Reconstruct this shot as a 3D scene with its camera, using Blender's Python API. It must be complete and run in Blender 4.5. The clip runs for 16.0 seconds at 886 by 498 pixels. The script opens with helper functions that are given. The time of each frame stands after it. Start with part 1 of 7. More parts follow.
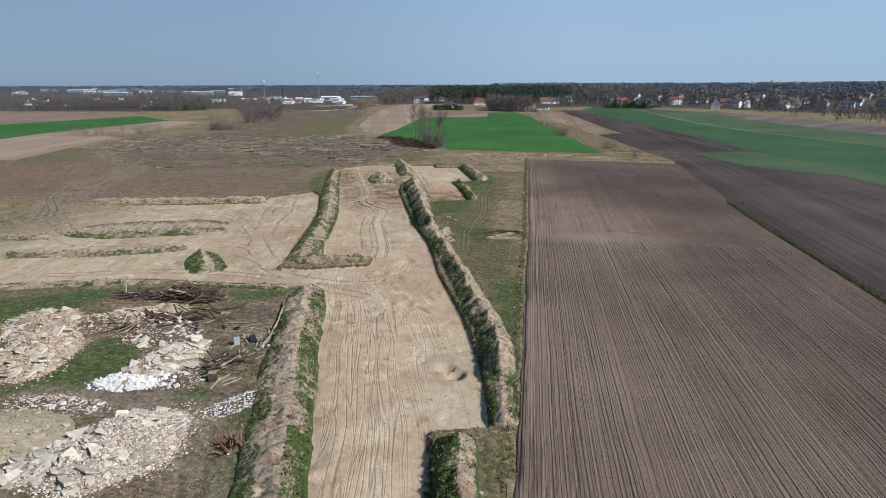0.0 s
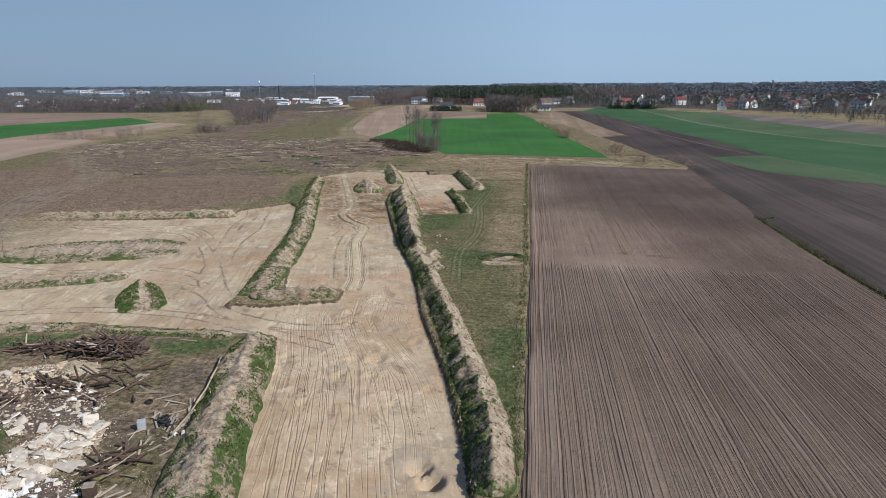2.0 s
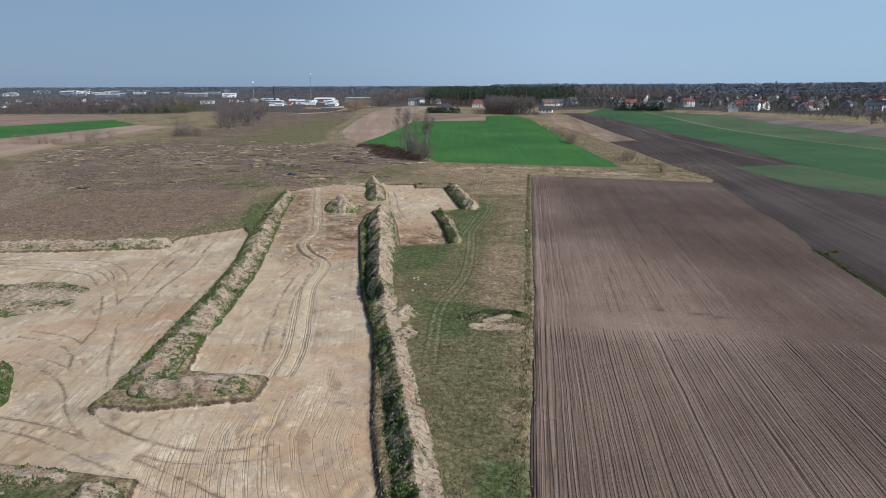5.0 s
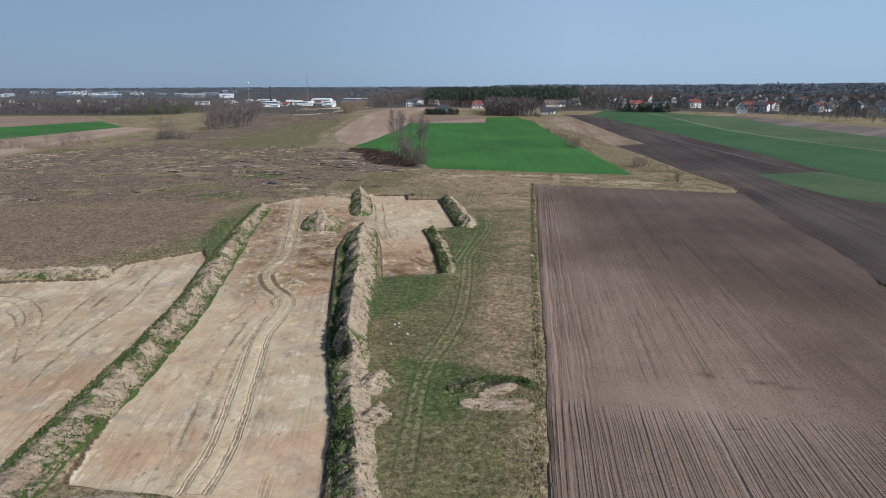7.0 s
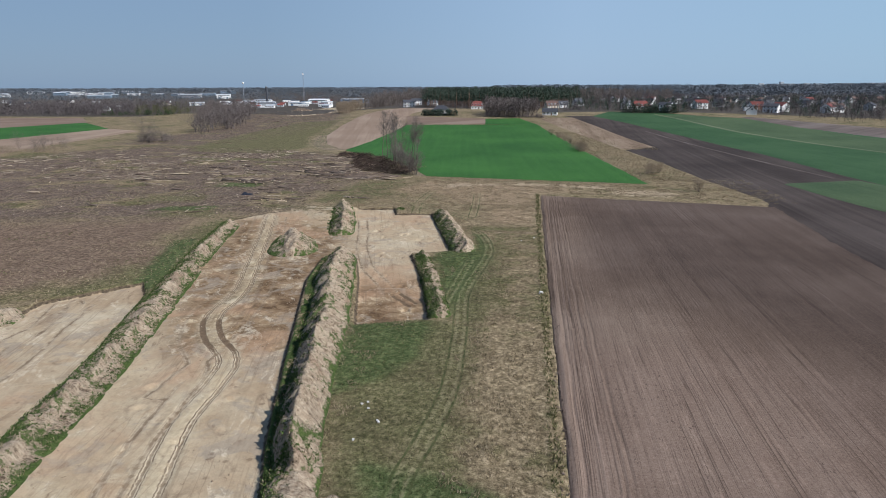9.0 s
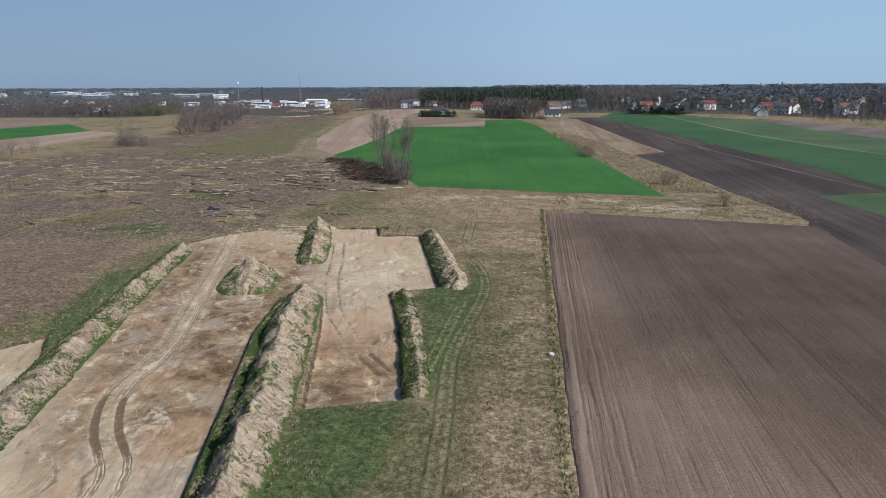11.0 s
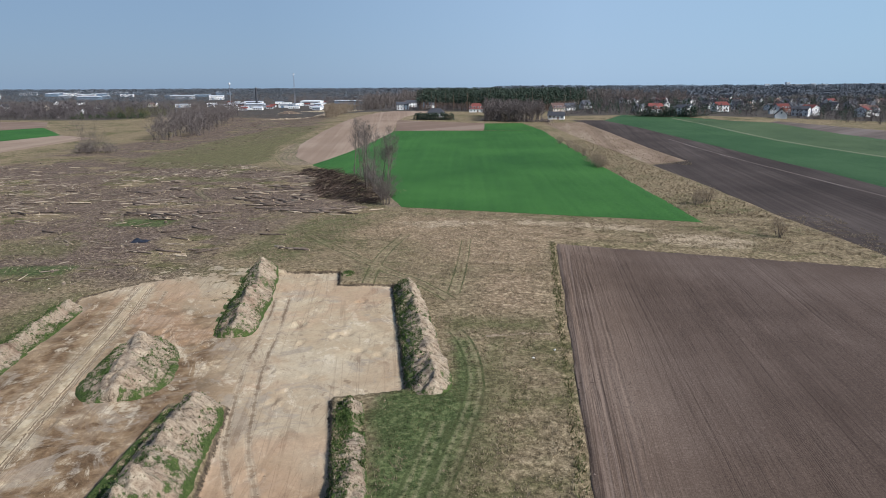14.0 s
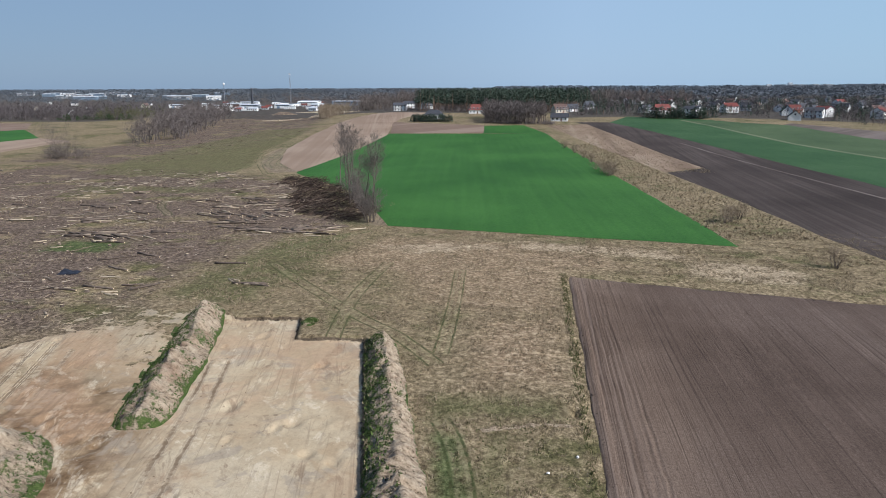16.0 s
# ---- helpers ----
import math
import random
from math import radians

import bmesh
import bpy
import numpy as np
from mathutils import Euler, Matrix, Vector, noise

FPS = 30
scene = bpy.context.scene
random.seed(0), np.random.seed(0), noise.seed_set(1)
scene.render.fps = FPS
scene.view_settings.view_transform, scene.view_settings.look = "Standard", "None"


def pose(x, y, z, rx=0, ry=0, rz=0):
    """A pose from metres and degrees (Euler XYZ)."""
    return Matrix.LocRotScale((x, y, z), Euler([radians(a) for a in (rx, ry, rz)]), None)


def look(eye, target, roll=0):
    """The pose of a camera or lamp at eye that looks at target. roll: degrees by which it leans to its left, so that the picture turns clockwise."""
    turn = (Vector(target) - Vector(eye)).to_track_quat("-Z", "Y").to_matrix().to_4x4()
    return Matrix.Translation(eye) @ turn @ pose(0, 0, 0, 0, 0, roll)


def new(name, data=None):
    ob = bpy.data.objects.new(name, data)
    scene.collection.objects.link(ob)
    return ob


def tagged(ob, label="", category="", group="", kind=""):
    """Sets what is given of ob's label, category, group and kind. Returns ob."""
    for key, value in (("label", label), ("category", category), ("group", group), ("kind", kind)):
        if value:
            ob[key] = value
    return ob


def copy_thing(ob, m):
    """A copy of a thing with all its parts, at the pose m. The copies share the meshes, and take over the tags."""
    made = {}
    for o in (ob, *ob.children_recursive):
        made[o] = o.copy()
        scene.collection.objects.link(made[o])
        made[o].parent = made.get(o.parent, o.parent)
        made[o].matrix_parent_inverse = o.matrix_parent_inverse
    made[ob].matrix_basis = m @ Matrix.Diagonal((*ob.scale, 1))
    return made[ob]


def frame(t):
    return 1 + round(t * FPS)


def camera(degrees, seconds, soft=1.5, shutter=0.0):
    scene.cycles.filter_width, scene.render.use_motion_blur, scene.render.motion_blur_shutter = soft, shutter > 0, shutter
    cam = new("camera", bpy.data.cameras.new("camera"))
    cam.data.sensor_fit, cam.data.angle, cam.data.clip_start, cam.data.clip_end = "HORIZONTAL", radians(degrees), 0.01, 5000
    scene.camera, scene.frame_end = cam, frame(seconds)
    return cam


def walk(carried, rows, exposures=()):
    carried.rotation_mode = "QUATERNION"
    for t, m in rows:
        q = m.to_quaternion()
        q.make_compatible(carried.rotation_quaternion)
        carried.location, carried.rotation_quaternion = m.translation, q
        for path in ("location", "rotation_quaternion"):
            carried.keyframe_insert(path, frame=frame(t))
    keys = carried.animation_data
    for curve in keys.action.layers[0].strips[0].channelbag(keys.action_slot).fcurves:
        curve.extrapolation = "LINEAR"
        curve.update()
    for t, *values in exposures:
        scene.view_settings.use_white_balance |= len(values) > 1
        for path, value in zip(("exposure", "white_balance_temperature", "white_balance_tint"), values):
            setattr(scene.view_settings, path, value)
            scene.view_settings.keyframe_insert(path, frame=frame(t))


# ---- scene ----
EXPOSURE, KELVIN, TINT, SKY = 0.22, 6060, 11, 0.085
cam = camera(67.4, 16.0, soft=0.75)
METRES, EYE, TILT, LEAN, TURN = 174.42, 30.0, 0.0, 0.0, 7.8
ROWS = [
    (0.0, 0.0, 0.0, 0.0, -0.05, -13.91, 0.22),
    (0.5, 0.0032, 0.0294, -0.0003, -0.06, -13.91, 0.25),
    (1.0, 0.0065, 0.0587, -0.0009, -0.05, -13.89, 0.25),
    (1.5, 0.01, 0.0879, -0.0014, -0.03, -13.88, 0.27),
    (2.0, 0.0133, 0.1173, -0.0019, -0.04, -13.87, 0.3),
    (2.5, 0.0168, 0.1464, -0.0022, -0.03, -13.87, 0.29),
    (3.0, 0.02, 0.1754, -0.0024, -0.04, -13.85, 0.29),
    (3.5, 0.0234, 0.2049, -0.0025, -0.02, -13.84, 0.28),
    (4.0, 0.027, 0.2342, -0.0024, 0.01, -13.84, 0.27),
    (6.5, 0.041, 0.3841, -0.0032, 0.07, -13.75, 0.26),
    (7.0, 0.0428, 0.415, -0.0036, 0.07, -13.75, 0.26),
    (7.5, 0.0446, 0.4461, -0.0041, 0.07, -13.75, 0.26),
    (8.0, 0.0467, 0.4775, -0.0044, 0.07, -13.74, 0.27),
    (8.5, 0.0489, 0.5091, -0.0045, 0.08, -13.73, 0.26),
    (9.0, 0.0514, 0.5411, -0.0045, 0.07, -13.73, 0.26),
    (11.5, 0.0668, 0.7028, -0.0036, 0.15, -13.73, 0.25),
    (12.0, 0.07, 0.7354, -0.0037, 0.16, -13.72, 0.24),
    (12.5, 0.0731, 0.7679, -0.0037, 0.18, -13.71, 0.27),
    (13.0, 0.0763, 0.8005, -0.0036, 0.2, -13.69, 0.27),
    (13.5, 0.079, 0.8333, -0.0033, 0.2, -13.68, 0.27),
    (14.0, 0.0816, 0.8662, -0.0032, 0.21, -13.67, 0.3),
    (14.5, 0.0841, 0.8987, -0.0031, 0.24, -13.66, 0.29),
    (15.0, 0.0866, 0.9312, -0.003, 0.24, -13.65, 0.28),
    (15.5, 0.0892, 0.9635, -0.0029, 0.24, -13.65, 0.27),
    (16.0, 0.0918, 0.9956, -0.0027, 0.26, -13.65, 0.28),
]
walk(cam, [(t, pose(0, 0, EYE, TILT, LEAN, TURN) @ pose(METRES * x, METRES * y, METRES * z, 90 + pitch, roll, yaw)) for t, x, y, z, yaw, pitch, roll in ROWS],
     exposures=[(t, EXPOSURE + e, KELVIN, TINT) for t, e in ((0.0, -0.08), (7.0, -0.1), (12.0, -0.04), (16.0, 0.03))])

# ---- daylight: a clear spring sky, the sun high behind the camera's right shoulder ----
SUN_FROM = Vector((0.90, -0.38, 0.79)).normalized()
world = bpy.data.worlds.new("sky")
scene.world = world
world.use_nodes = True
sky = world.node_tree.nodes.new("ShaderNodeTexSky")
sky.sky_type, sky.sun_disc = "NISHITA", False
sky.sun_elevation = math.asin(SUN_FROM.z)
sky.sun_rotation = math.atan2(SUN_FROM.x, SUN_FROM.y)
sky.altitude, sky.air_density, sky.dust_density, sky.ozone_density = 100, 1.0, 0.8, 3.0
back = world.node_tree.nodes["Background"]
back.inputs[1].default_value = SKY
haze = world.node_tree.nodes.new("ShaderNodeMix")
haze.data_type = "RGBA"
haze.inputs[0].default_value = 0.86
# the haze brightens towards the sun's side of the sky
aim = world.node_tree.nodes.new("ShaderNodeTexCoord")
sun_side = world.node_tree.nodes.new("ShaderNodeVectorMath")
sun_side.operation = "DOT_PRODUCT"
sun_side.inputs[1].default_value = (0.97, -0.05, 0.0)
glow = world.node_tree.nodes.new("ShaderNodeValToRGB")
spread = world.node_tree.nodes.new("ShaderNodeMapRange")
spread.inputs[1].default_value, spread.inputs[2].default_value = -0.9, 0.7
for place in (0.3, 0.56):
    glow.color_ramp.elements.new(place)
for spot, tone in zip(glow.color_ramp.elements, ((0.22, 0.32, 0.455), (0.262, 0.377, 0.52), (0.385, 0.535, 0.71), (0.37, 0.56, 0.71))):
    spot.color = (*tone, 1)
full = world.node_tree.nodes.new("ShaderNodeVectorMath")
full.operation = "SCALE"
full.inputs[3].default_value = 10.0
lift = world.node_tree.nodes.new("ShaderNodeSeparateXYZ")
rise = world.node_tree.nodes.new("ShaderNodeMapRange")
rise.inputs[1].default_value, rise.inputs[2].default_value = 0.2, 0.65
high = world.node_tree.nodes.new("ShaderNodeMix")
high.data_type = "RGBA"
high.inputs[7].default_value = (0.95, 1.75, 3.3, 1)
for a, b in ((aim.outputs["Generated"], sun_side.inputs[0]), (sun_side.outputs["Value"], spread.inputs[0]), (spread.outputs[0], glow.inputs[0]), (glow.outputs[0], full.inputs[0]), (full.outputs[0], high.inputs[6]), (aim.outputs["Generated"], lift.inputs[0]), (lift.outputs[2], rise.inputs[0]), (rise.outputs[0], high.inputs[0]), (high.outputs[2], haze.inputs[7])):
    world.node_tree.links.new(a, b)
world.node_tree.links.new(sky.outputs[0], haze.inputs[6])
world.node_tree.links.new(haze.outputs[2], back.inputs[0])
lamp = bpy.data.lights.new("sun", "SUN")
lamp.energy, lamp.angle, lamp.color = 4.6, radians(0.53), (1.0, 0.955, 0.9)
sun = new("sun", lamp)
sun.matrix_world = look(SUN_FROM * 200, (0, 0, 0))

# ---- materials ----
class Mat:
    """A node material: short hand for its textures, mixes and relief."""

    def __init__(self, name, rough=0.95, gloss=0.15):
        self.m = bpy.data.materials.new(name)
        self.m.use_nodes = True
        self.t = self.m.node_tree
        self.b = self.t.nodes["Principled BSDF"]
        self.b.inputs["Roughness"].default_value = rough
        self.b.inputs["Specular IOR Level"].default_value = gloss
        self.world_at = self.put("ShaderNodeNewGeometry").outputs["Position"]

    def put(self, kind, ins=None, **props):
        n = self.t.nodes.new(kind)
        for k, v in props.items():
            if k == "op":
                n.operation = v
            elif k == "data":
                n.data_type = v
            elif k == "mode":
                n.interpolation_type = v
            elif k == "blend":
                n.blend_type = v
        for k, v in (ins or {}).items():
            self.feed(v, n.inputs[k])
        return n

    def feed(self, v, socket):
        if isinstance(v, bpy.types.NodeSocket):
            self.t.links.new(v, socket)
        elif isinstance(v, tuple) and len(v) == 3 and socket.type == "RGBA":
            socket.default_value = (*v, 1)
        else:
            socket.default_value = v

    def tex(self, scale, detail=4.0, rough=0.55, at=None, wild=0.0):
        return self.put("ShaderNodeTexNoise", {"Vector": at or self.world_at, "Scale": scale, "Detail": detail, "Roughness": rough, "Distortion": wild}).outputs[0]

    def cells(self, scale, at=None, out=0):
        return self.put("ShaderNodeTexVoronoi", {"Vector": at or self.world_at, "Scale": scale}).outputs[out]

    def turned(self, scale, rz=0.0, at=None):
        spun = self.put("ShaderNodeMapping", {"Vector": at or self.world_at, "Rotation": (0.0, 0.0, radians(rz))}).outputs[0]
        return self.put("ShaderNodeMapping", {"Vector": spun, "Scale": scale}).outputs[0]

    def own(self):
        at = self.put("ShaderNodeTexCoord").outputs["Object"]
        rnd = self.put("ShaderNodeObjectInfo").outputs["Random"]
        return self.put("ShaderNodeVectorMath", {0: at, 1: self.put("ShaderNodeCombineXYZ", {0: self.num("MULTIPLY", rnd, 97.0), 1: self.num("MULTIPLY", rnd, 31.0)}).outputs[0]}, op="ADD").outputs[0]

    def random(self):
        return self.put("ShaderNodeObjectInfo").outputs["Random"]

    def island(self):
        return self.put("ShaderNodeNewGeometry").outputs["Random Per Island"]

    def attr(self, name):
        n = self.put("ShaderNodeAttribute")
        n.attribute_name = name
        return n.outputs["Fac"]

    def num(self, op, a, b=0.0):
        return self.put("ShaderNodeMath", {0: a, 1: b}, op=op).outputs[0]

    def step(self, v, lo, hi, a=0.0, b=1.0):
        return self.put("ShaderNodeMapRange", {0: v, 1: lo, 2: hi, 3: a, 4: b}, mode="SMOOTHSTEP").outputs[0]

    def ramp(self, v, *stops):
        n = self.put("ShaderNodeValToRGB", {0: v})
        el = n.color_ramp.elements
        while len(el) < len(stops):
            el.new(0.5)
        for e, (p, c) in zip(el, stops):
            e.position, e.color = p, (*c, 1)
        return n.outputs[0]

    def mix(self, f, a, b, blend="MIX"):
        n = self.put("ShaderNodeMix", {0: f}, data="RGBA", blend=blend)
        self.feed(a, n.inputs[6])
        self.feed(b, n.inputs[7])
        return n.outputs[2]

    def bump(self, h, strength=0.5, depth=0.1, over=None):
        ins = {"Height": h, "Strength": strength, "Distance": depth}
        if over:
            ins["Normal"] = over
        return self.put("ShaderNodeBump", ins).outputs[0]

    def done(self, colour, normal=None, rough=None):
        self.feed(colour, self.b.inputs["Base Color"])
        if normal:
            self.feed(normal, self.b.inputs["Normal"])
        if rough is not None:
            self.feed(rough, self.b.inputs["Roughness"])
        return self.m


def plain(name, colour, spread=0.25, scale=3.0, rough=0.9, metal=0.0, gloss=0.2):
    """Paint, wood, stone: a colour that varies from piece to piece and in blotches."""
    k = Mat(name, rough, gloss)
    at = k.own()
    n = k.num("ADD", k.num("MULTIPLY", k.tex(scale, 5, 0.6, at), 0.7), k.num("MULTIPLY", k.random(), 0.3))
    lo, hi = tuple(c * (1 - spread) for c in colour), tuple(min(c * (1 + spread), 0.9) for c in colour)
    k.b.inputs["Metallic"].default_value = metal
    return k.done(k.ramp(n, (0.3, lo), (0.7, hi)), k.bump(k.tex(scale * 6, 4, 0.6, at), 0.3, 0.02))


def loose(name, lo, hi, rough=0.95):
    """For stuff joined in one mesh: each island has its own shade."""
    k = Mat(name, rough, 0.1)
    return k.done(k.mix(k.island(), lo, hi))


def ground_material():
    k = Mat("ground", 0.97, 0.1)
    big, mid, fine, grain = k.tex(0.035, 4, 0.6), k.tex(0.22, 5, 0.62), k.tex(1.3, 6, 0.68), k.tex(7.0, 4, 0.7)
    both = k.num("ADD", k.num("MULTIPLY", fine, 0.6), k.num("MULTIPLY", grain, 0.4))
    blur = k.num("ADD", k.num("MULTIPLY", k.num("SUBTRACT", mid, 0.5), 5.0), k.num("MULTIPLY", k.num("SUBTRACT", fine, 0.5), 3.0))
    crisp = k.num("ADD", k.num("MULTIPLY", k.num("SUBTRACT", fine, 0.5), 0.9), k.num("MULTIPLY", k.num("SUBTRACT", grain, 0.5), 0.35))
    # turf: straw-coloured, olive and green
    straw = k.ramp(both, (0.36, (0.08, 0.059, 0.032)), (0.5, (0.225, 0.172, 0.1)), (0.62, (0.42, 0.33, 0.205)))
    olive = k.ramp(both, (0.37, (0.04, 0.042, 0.016)), (0.5, (0.115, 0.105, 0.046)), (0.61, (0.23, 0.195, 0.1)))
    turf = k.mix(k.step(k.num("ADD", k.num("MULTIPLY", big, 0.6), k.num("MULTIPLY", mid, 0.5)), 0.52, 0.68), straw, olive)
    lush = k.ramp(both, (0.36, (0.024, 0.04, 0.012)), (0.5, (0.072, 0.1, 0.034)), (0.63, (0.165, 0.18, 0.08)))
    green = k.ramp(both, (0.36, (0.05, 0.049, 0.02)), (0.5, (0.13, 0.12, 0.056)), (0.63, (0.25, 0.212, 0.116)))
    green = k.mix(k.step(k.num("ADD", k.num("MULTIPLY", k.tex(0.12, 4, 0.65), 0.6), k.num("MULTIPLY", mid, 0.4)), 0.48, 0.6, 0.0, 0.6), green, k.ramp(both, (0.37, (0.06, 0.05, 0.025)), (0.6, (0.2, 0.165, 0.09))))
    col = k.mix(k.step(k.num("ADD", k.attr("green"), k.num("MULTIPLY", blur, 1.6)), -2.0, 2.4), turf, green)
    # bare reddish earth, felled land, yard
    bare = k.ramp(both, (0.37, (0.084, 0.057, 0.039)), (0.5, (0.176, 0.122, 0.083)), (0.62, (0.285, 0.208, 0.145)))
    wide = k.num("ADD", blur, k.num("MULTIPLY", k.num("SUBTRACT", k.tex(0.06, 5, 0.65), 0.5), 40.0))
    col = k.mix(k.step(k.num("ADD", k.attr("bare"), wide), -9.0, 9.0), col, k.mix(k.step(mid, 0.55, 0.8, 0.0, 0.5), bare, straw))
    bark = k.ramp(both, (0.37, (0.028, 0.02, 0.016)), (0.5, (0.14, 0.101, 0.075)), (0.62, (0.3, 0.23, 0.17)))
    felled = k.mix(k.step(k.num("ADD", k.num("MULTIPLY", k.tex(0.05, 5, 0.65), 0.9), k.num("MULTIPLY", mid, 0.25)), 0.575, 0.7), bark, k.mix(k.step(k.tex(0.09, 4, 0.6), 0.46, 0.56), straw, olive))
    col = k.mix(k.step(k.num("ADD", k.attr("felled"), wide), -9.0, 9.0), col, felled)
    col = k.mix(k.step(k.num("ADD", k.attr("green"), k.num("MULTIPLY", blur, 1.5)), -1.0, 5.0, 0.0, 0.8), col, green)
    yard = k.ramp(both, (0.36, (0.065, 0.045, 0.028)), (0.49, (0.19, 0.138, 0.086)), (0.61, (0.36, 0.28, 0.185)))
    yard = k.mix(k.step(k.num("ADD", k.tex(0.09, 4, 0.6), k.num("MULTIPLY", fine, 0.2)), 0.55, 0.7, 0.0, 0.7), yard, k.ramp(both, (0.37, (0.045, 0.034, 0.026)), (0.6, (0.19, 0.15, 0.115))))
    yard = k.mix(k.step(k.num("ADD", k.tex(0.13, 4, 0.6), k.num("MULTIPLY", fine, 0.25)), 0.56, 0.74, 0.0, 0.72), yard, olive)
    yard = k.mix(k.step(k.num("ADD", k.attr("green"), blur), -1.0, 1.2), yard, lush)
    col = k.mix(k.step(k.num("ADD", k.attr("yard"), blur), -1.5, 1.5), col, yard)
    # rust-coloured and pale dead grass, lush patches
    rust = k.ramp(both, (0.37, (0.11, 0.07, 0.04)), (0.5, (0.285, 0.203, 0.125)), (0.61, (0.49, 0.38, 0.25)))
    col = k.mix(k.step(k.num("ADD", k.attr("rust"), k.num("MULTIPLY", blur, 1.6)), -3.0, 4.0, 0.0, 0.85), col, rust)
    col = k.mix(k.step(k.num("ADD", k.attr("straw"), k.num("MULTIPLY", blur, 0.8)), -1.2, 1.5, 0.0, 0.8), col, k.ramp(both, (0.38, (0.17, 0.12, 0.075)), (0.5, (0.4, 0.31, 0.2)), (0.6, (0.6, 0.49, 0.35))))
    col = k.mix(k.step(k.num("ADD", k.attr("lush"), k.num("MULTIPLY", blur, 0.7)), -1.0, 1.2, 0.0, 0.9), col, lush)
    # woodland and garden floor
    col = k.mix(k.step(k.num("ADD", k.attr("litter"), k.num("MULTIPLY", blur, 1.5)), -8.0, 8.0), col, k.ramp(both, (0.38, (0.04, 0.033, 0.028)), (0.5, (0.085, 0.072, 0.06)), (0.62, (0.14, 0.125, 0.1))))
    # wheel marks: dirt tracks over the open land, then flattened lanes in the grass
    rut = k.num("ABSOLUTE", k.num("SUBTRACT", k.num("ADD", k.attr("dirt"), k.num("MULTIPLY", k.num("SUBTRACT", fine, 0.5), 0.9)), 0.9))
    col = k.mix(k.num("MULTIPLY", k.step(k.attr("dirt"), 1.0, 4.5, 0.7, 0.0), k.step(mid, 0.3, 0.6, 0.5, 1.0)), col, k.ramp(both, (0.38, (0.14, 0.1, 0.07)), (0.6, (0.34, 0.27, 0.2))))
    col = k.mix(k.num("MULTIPLY", k.step(rut, 0.05, 0.6, 1.0, 0.0), k.step(k.tex(0.08, 3, 0.6), 0.4, 0.6, 0.0, 0.6)), col, (0.075, 0.053, 0.04))
    path = k.step(k.num("ABSOLUTE", k.num("SUBTRACT", k.num("ADD", k.attr("lane"), k.num("MULTIPLY", k.num("SUBTRACT", fine, 0.5), 0.4)), 0.45)), 0.05, 0.3, 1.0, 0.12)
    path = k.num("MULTIPLY", path, k.step(k.attr("lane"), 1.0, 1.9, 1.0, 0.0))
    col = k.mix(k.num("MULTIPLY", path, k.step(fine, 0.36, 0.58, 0.05, 0.6)), col, (0.25, 0.22, 0.12))
    drift = k.num("ADD", k.num("MULTIPLY", k.num("SUBTRACT", mid, 0.5), 0.35), k.num("MULTIPLY", k.num("SUBTRACT", fine, 0.5), 0.4))
    wheel = k.step(k.num("ABSOLUTE", k.num("SUBTRACT", k.num("ADD", k.attr("lane"), drift), 0.9)), 0.05, 0.2, 1.0, 0.0)
    worn = k.step(k.tex(0.12, 3, 0.65), 0.34, 0.52, 0.55, 1.0)
    col = k.mix(k.num("MULTIPLY", k.num("MULTIPLY", wheel, worn), k.step(fine, 0.34, 0.54, 0.3, 0.85)), col, k.mix(k.step(fine, 0.42, 0.58), (0.1, 0.1, 0.042), (0.042, 0.056, 0.018)))
    # stripped sand, swept along the dig
    along = k.turned((1.0, 0.016, 1.0), -14.0)
    sweep, sweep2 = k.tex(0.75, 5, 0.65, along), k.tex(2.6, 3, 0.6, along)
    hue = k.num("ADD", k.num("MULTIPLY", k.tex(0.07, 5, 0.62, None, 0.6), 0.75), k.num("MULTIPLY", mid, 0.3))
    sand = k.ramp(hue, (0.33, (0.34, 0.235, 0.14)), (0.45, (0.42, 0.315, 0.205)), (0.54, (0.47, 0.37, 0.25)), (0.66, (0.52, 0.43, 0.305)))
    sand = k.mix(k.step(k.num("ADD", k.attr("ochre"), blur), -4.5, 2.5, 0.0, 1.0), sand, k.ramp(k.num("ADD", k.num("MULTIPLY", mid, 0.5), k.num("MULTIPLY", k.tex(0.4, 6, 0.7, None, 0.8), 0.5)), (0.4, (0.1, 0.06, 0.032)), (0.49, (0.205, 0.131, 0.073)), (0.56, (0.325, 0.229, 0.138)), (0.64, (0.6, 0.48, 0.32))))
    sand = k.mix(k.step(k.num("ADD", k.attr("pale"), blur), -3.0, 3.5, 0.0, 0.75), sand, k.ramp(mid, (0.35, (0.44, 0.335, 0.215)), (0.7, (0.54, 0.44, 0.3))))
    sand = k.mix(k.step(k.tex(0.55, 5, 0.7, None, 1.2), 0.6, 0.72, 0.0, 0.45), sand, (0.33, 0.24, 0.165))
    sand = k.mix(k.num("MULTIPLY", k.step(sweep, 0.44, 0.64, 0.0, 0.14), k.step(k.attr("swept"), -2.0, 3.0)), sand, (0.34, 0.245, 0.165))
    sand = k.mix(k.num("MULTIPLY", k.step(sweep2, 0.56, 0.68, 0.0, 0.15), k.step(k.attr("swept"), -2.0, 3.0)), sand, (0.53, 0.43, 0.31))
    sand = k.mix(k.step(grain, 0.5, 0.75, 0.0, 0.35), sand, (0.27, 0.195, 0.13))
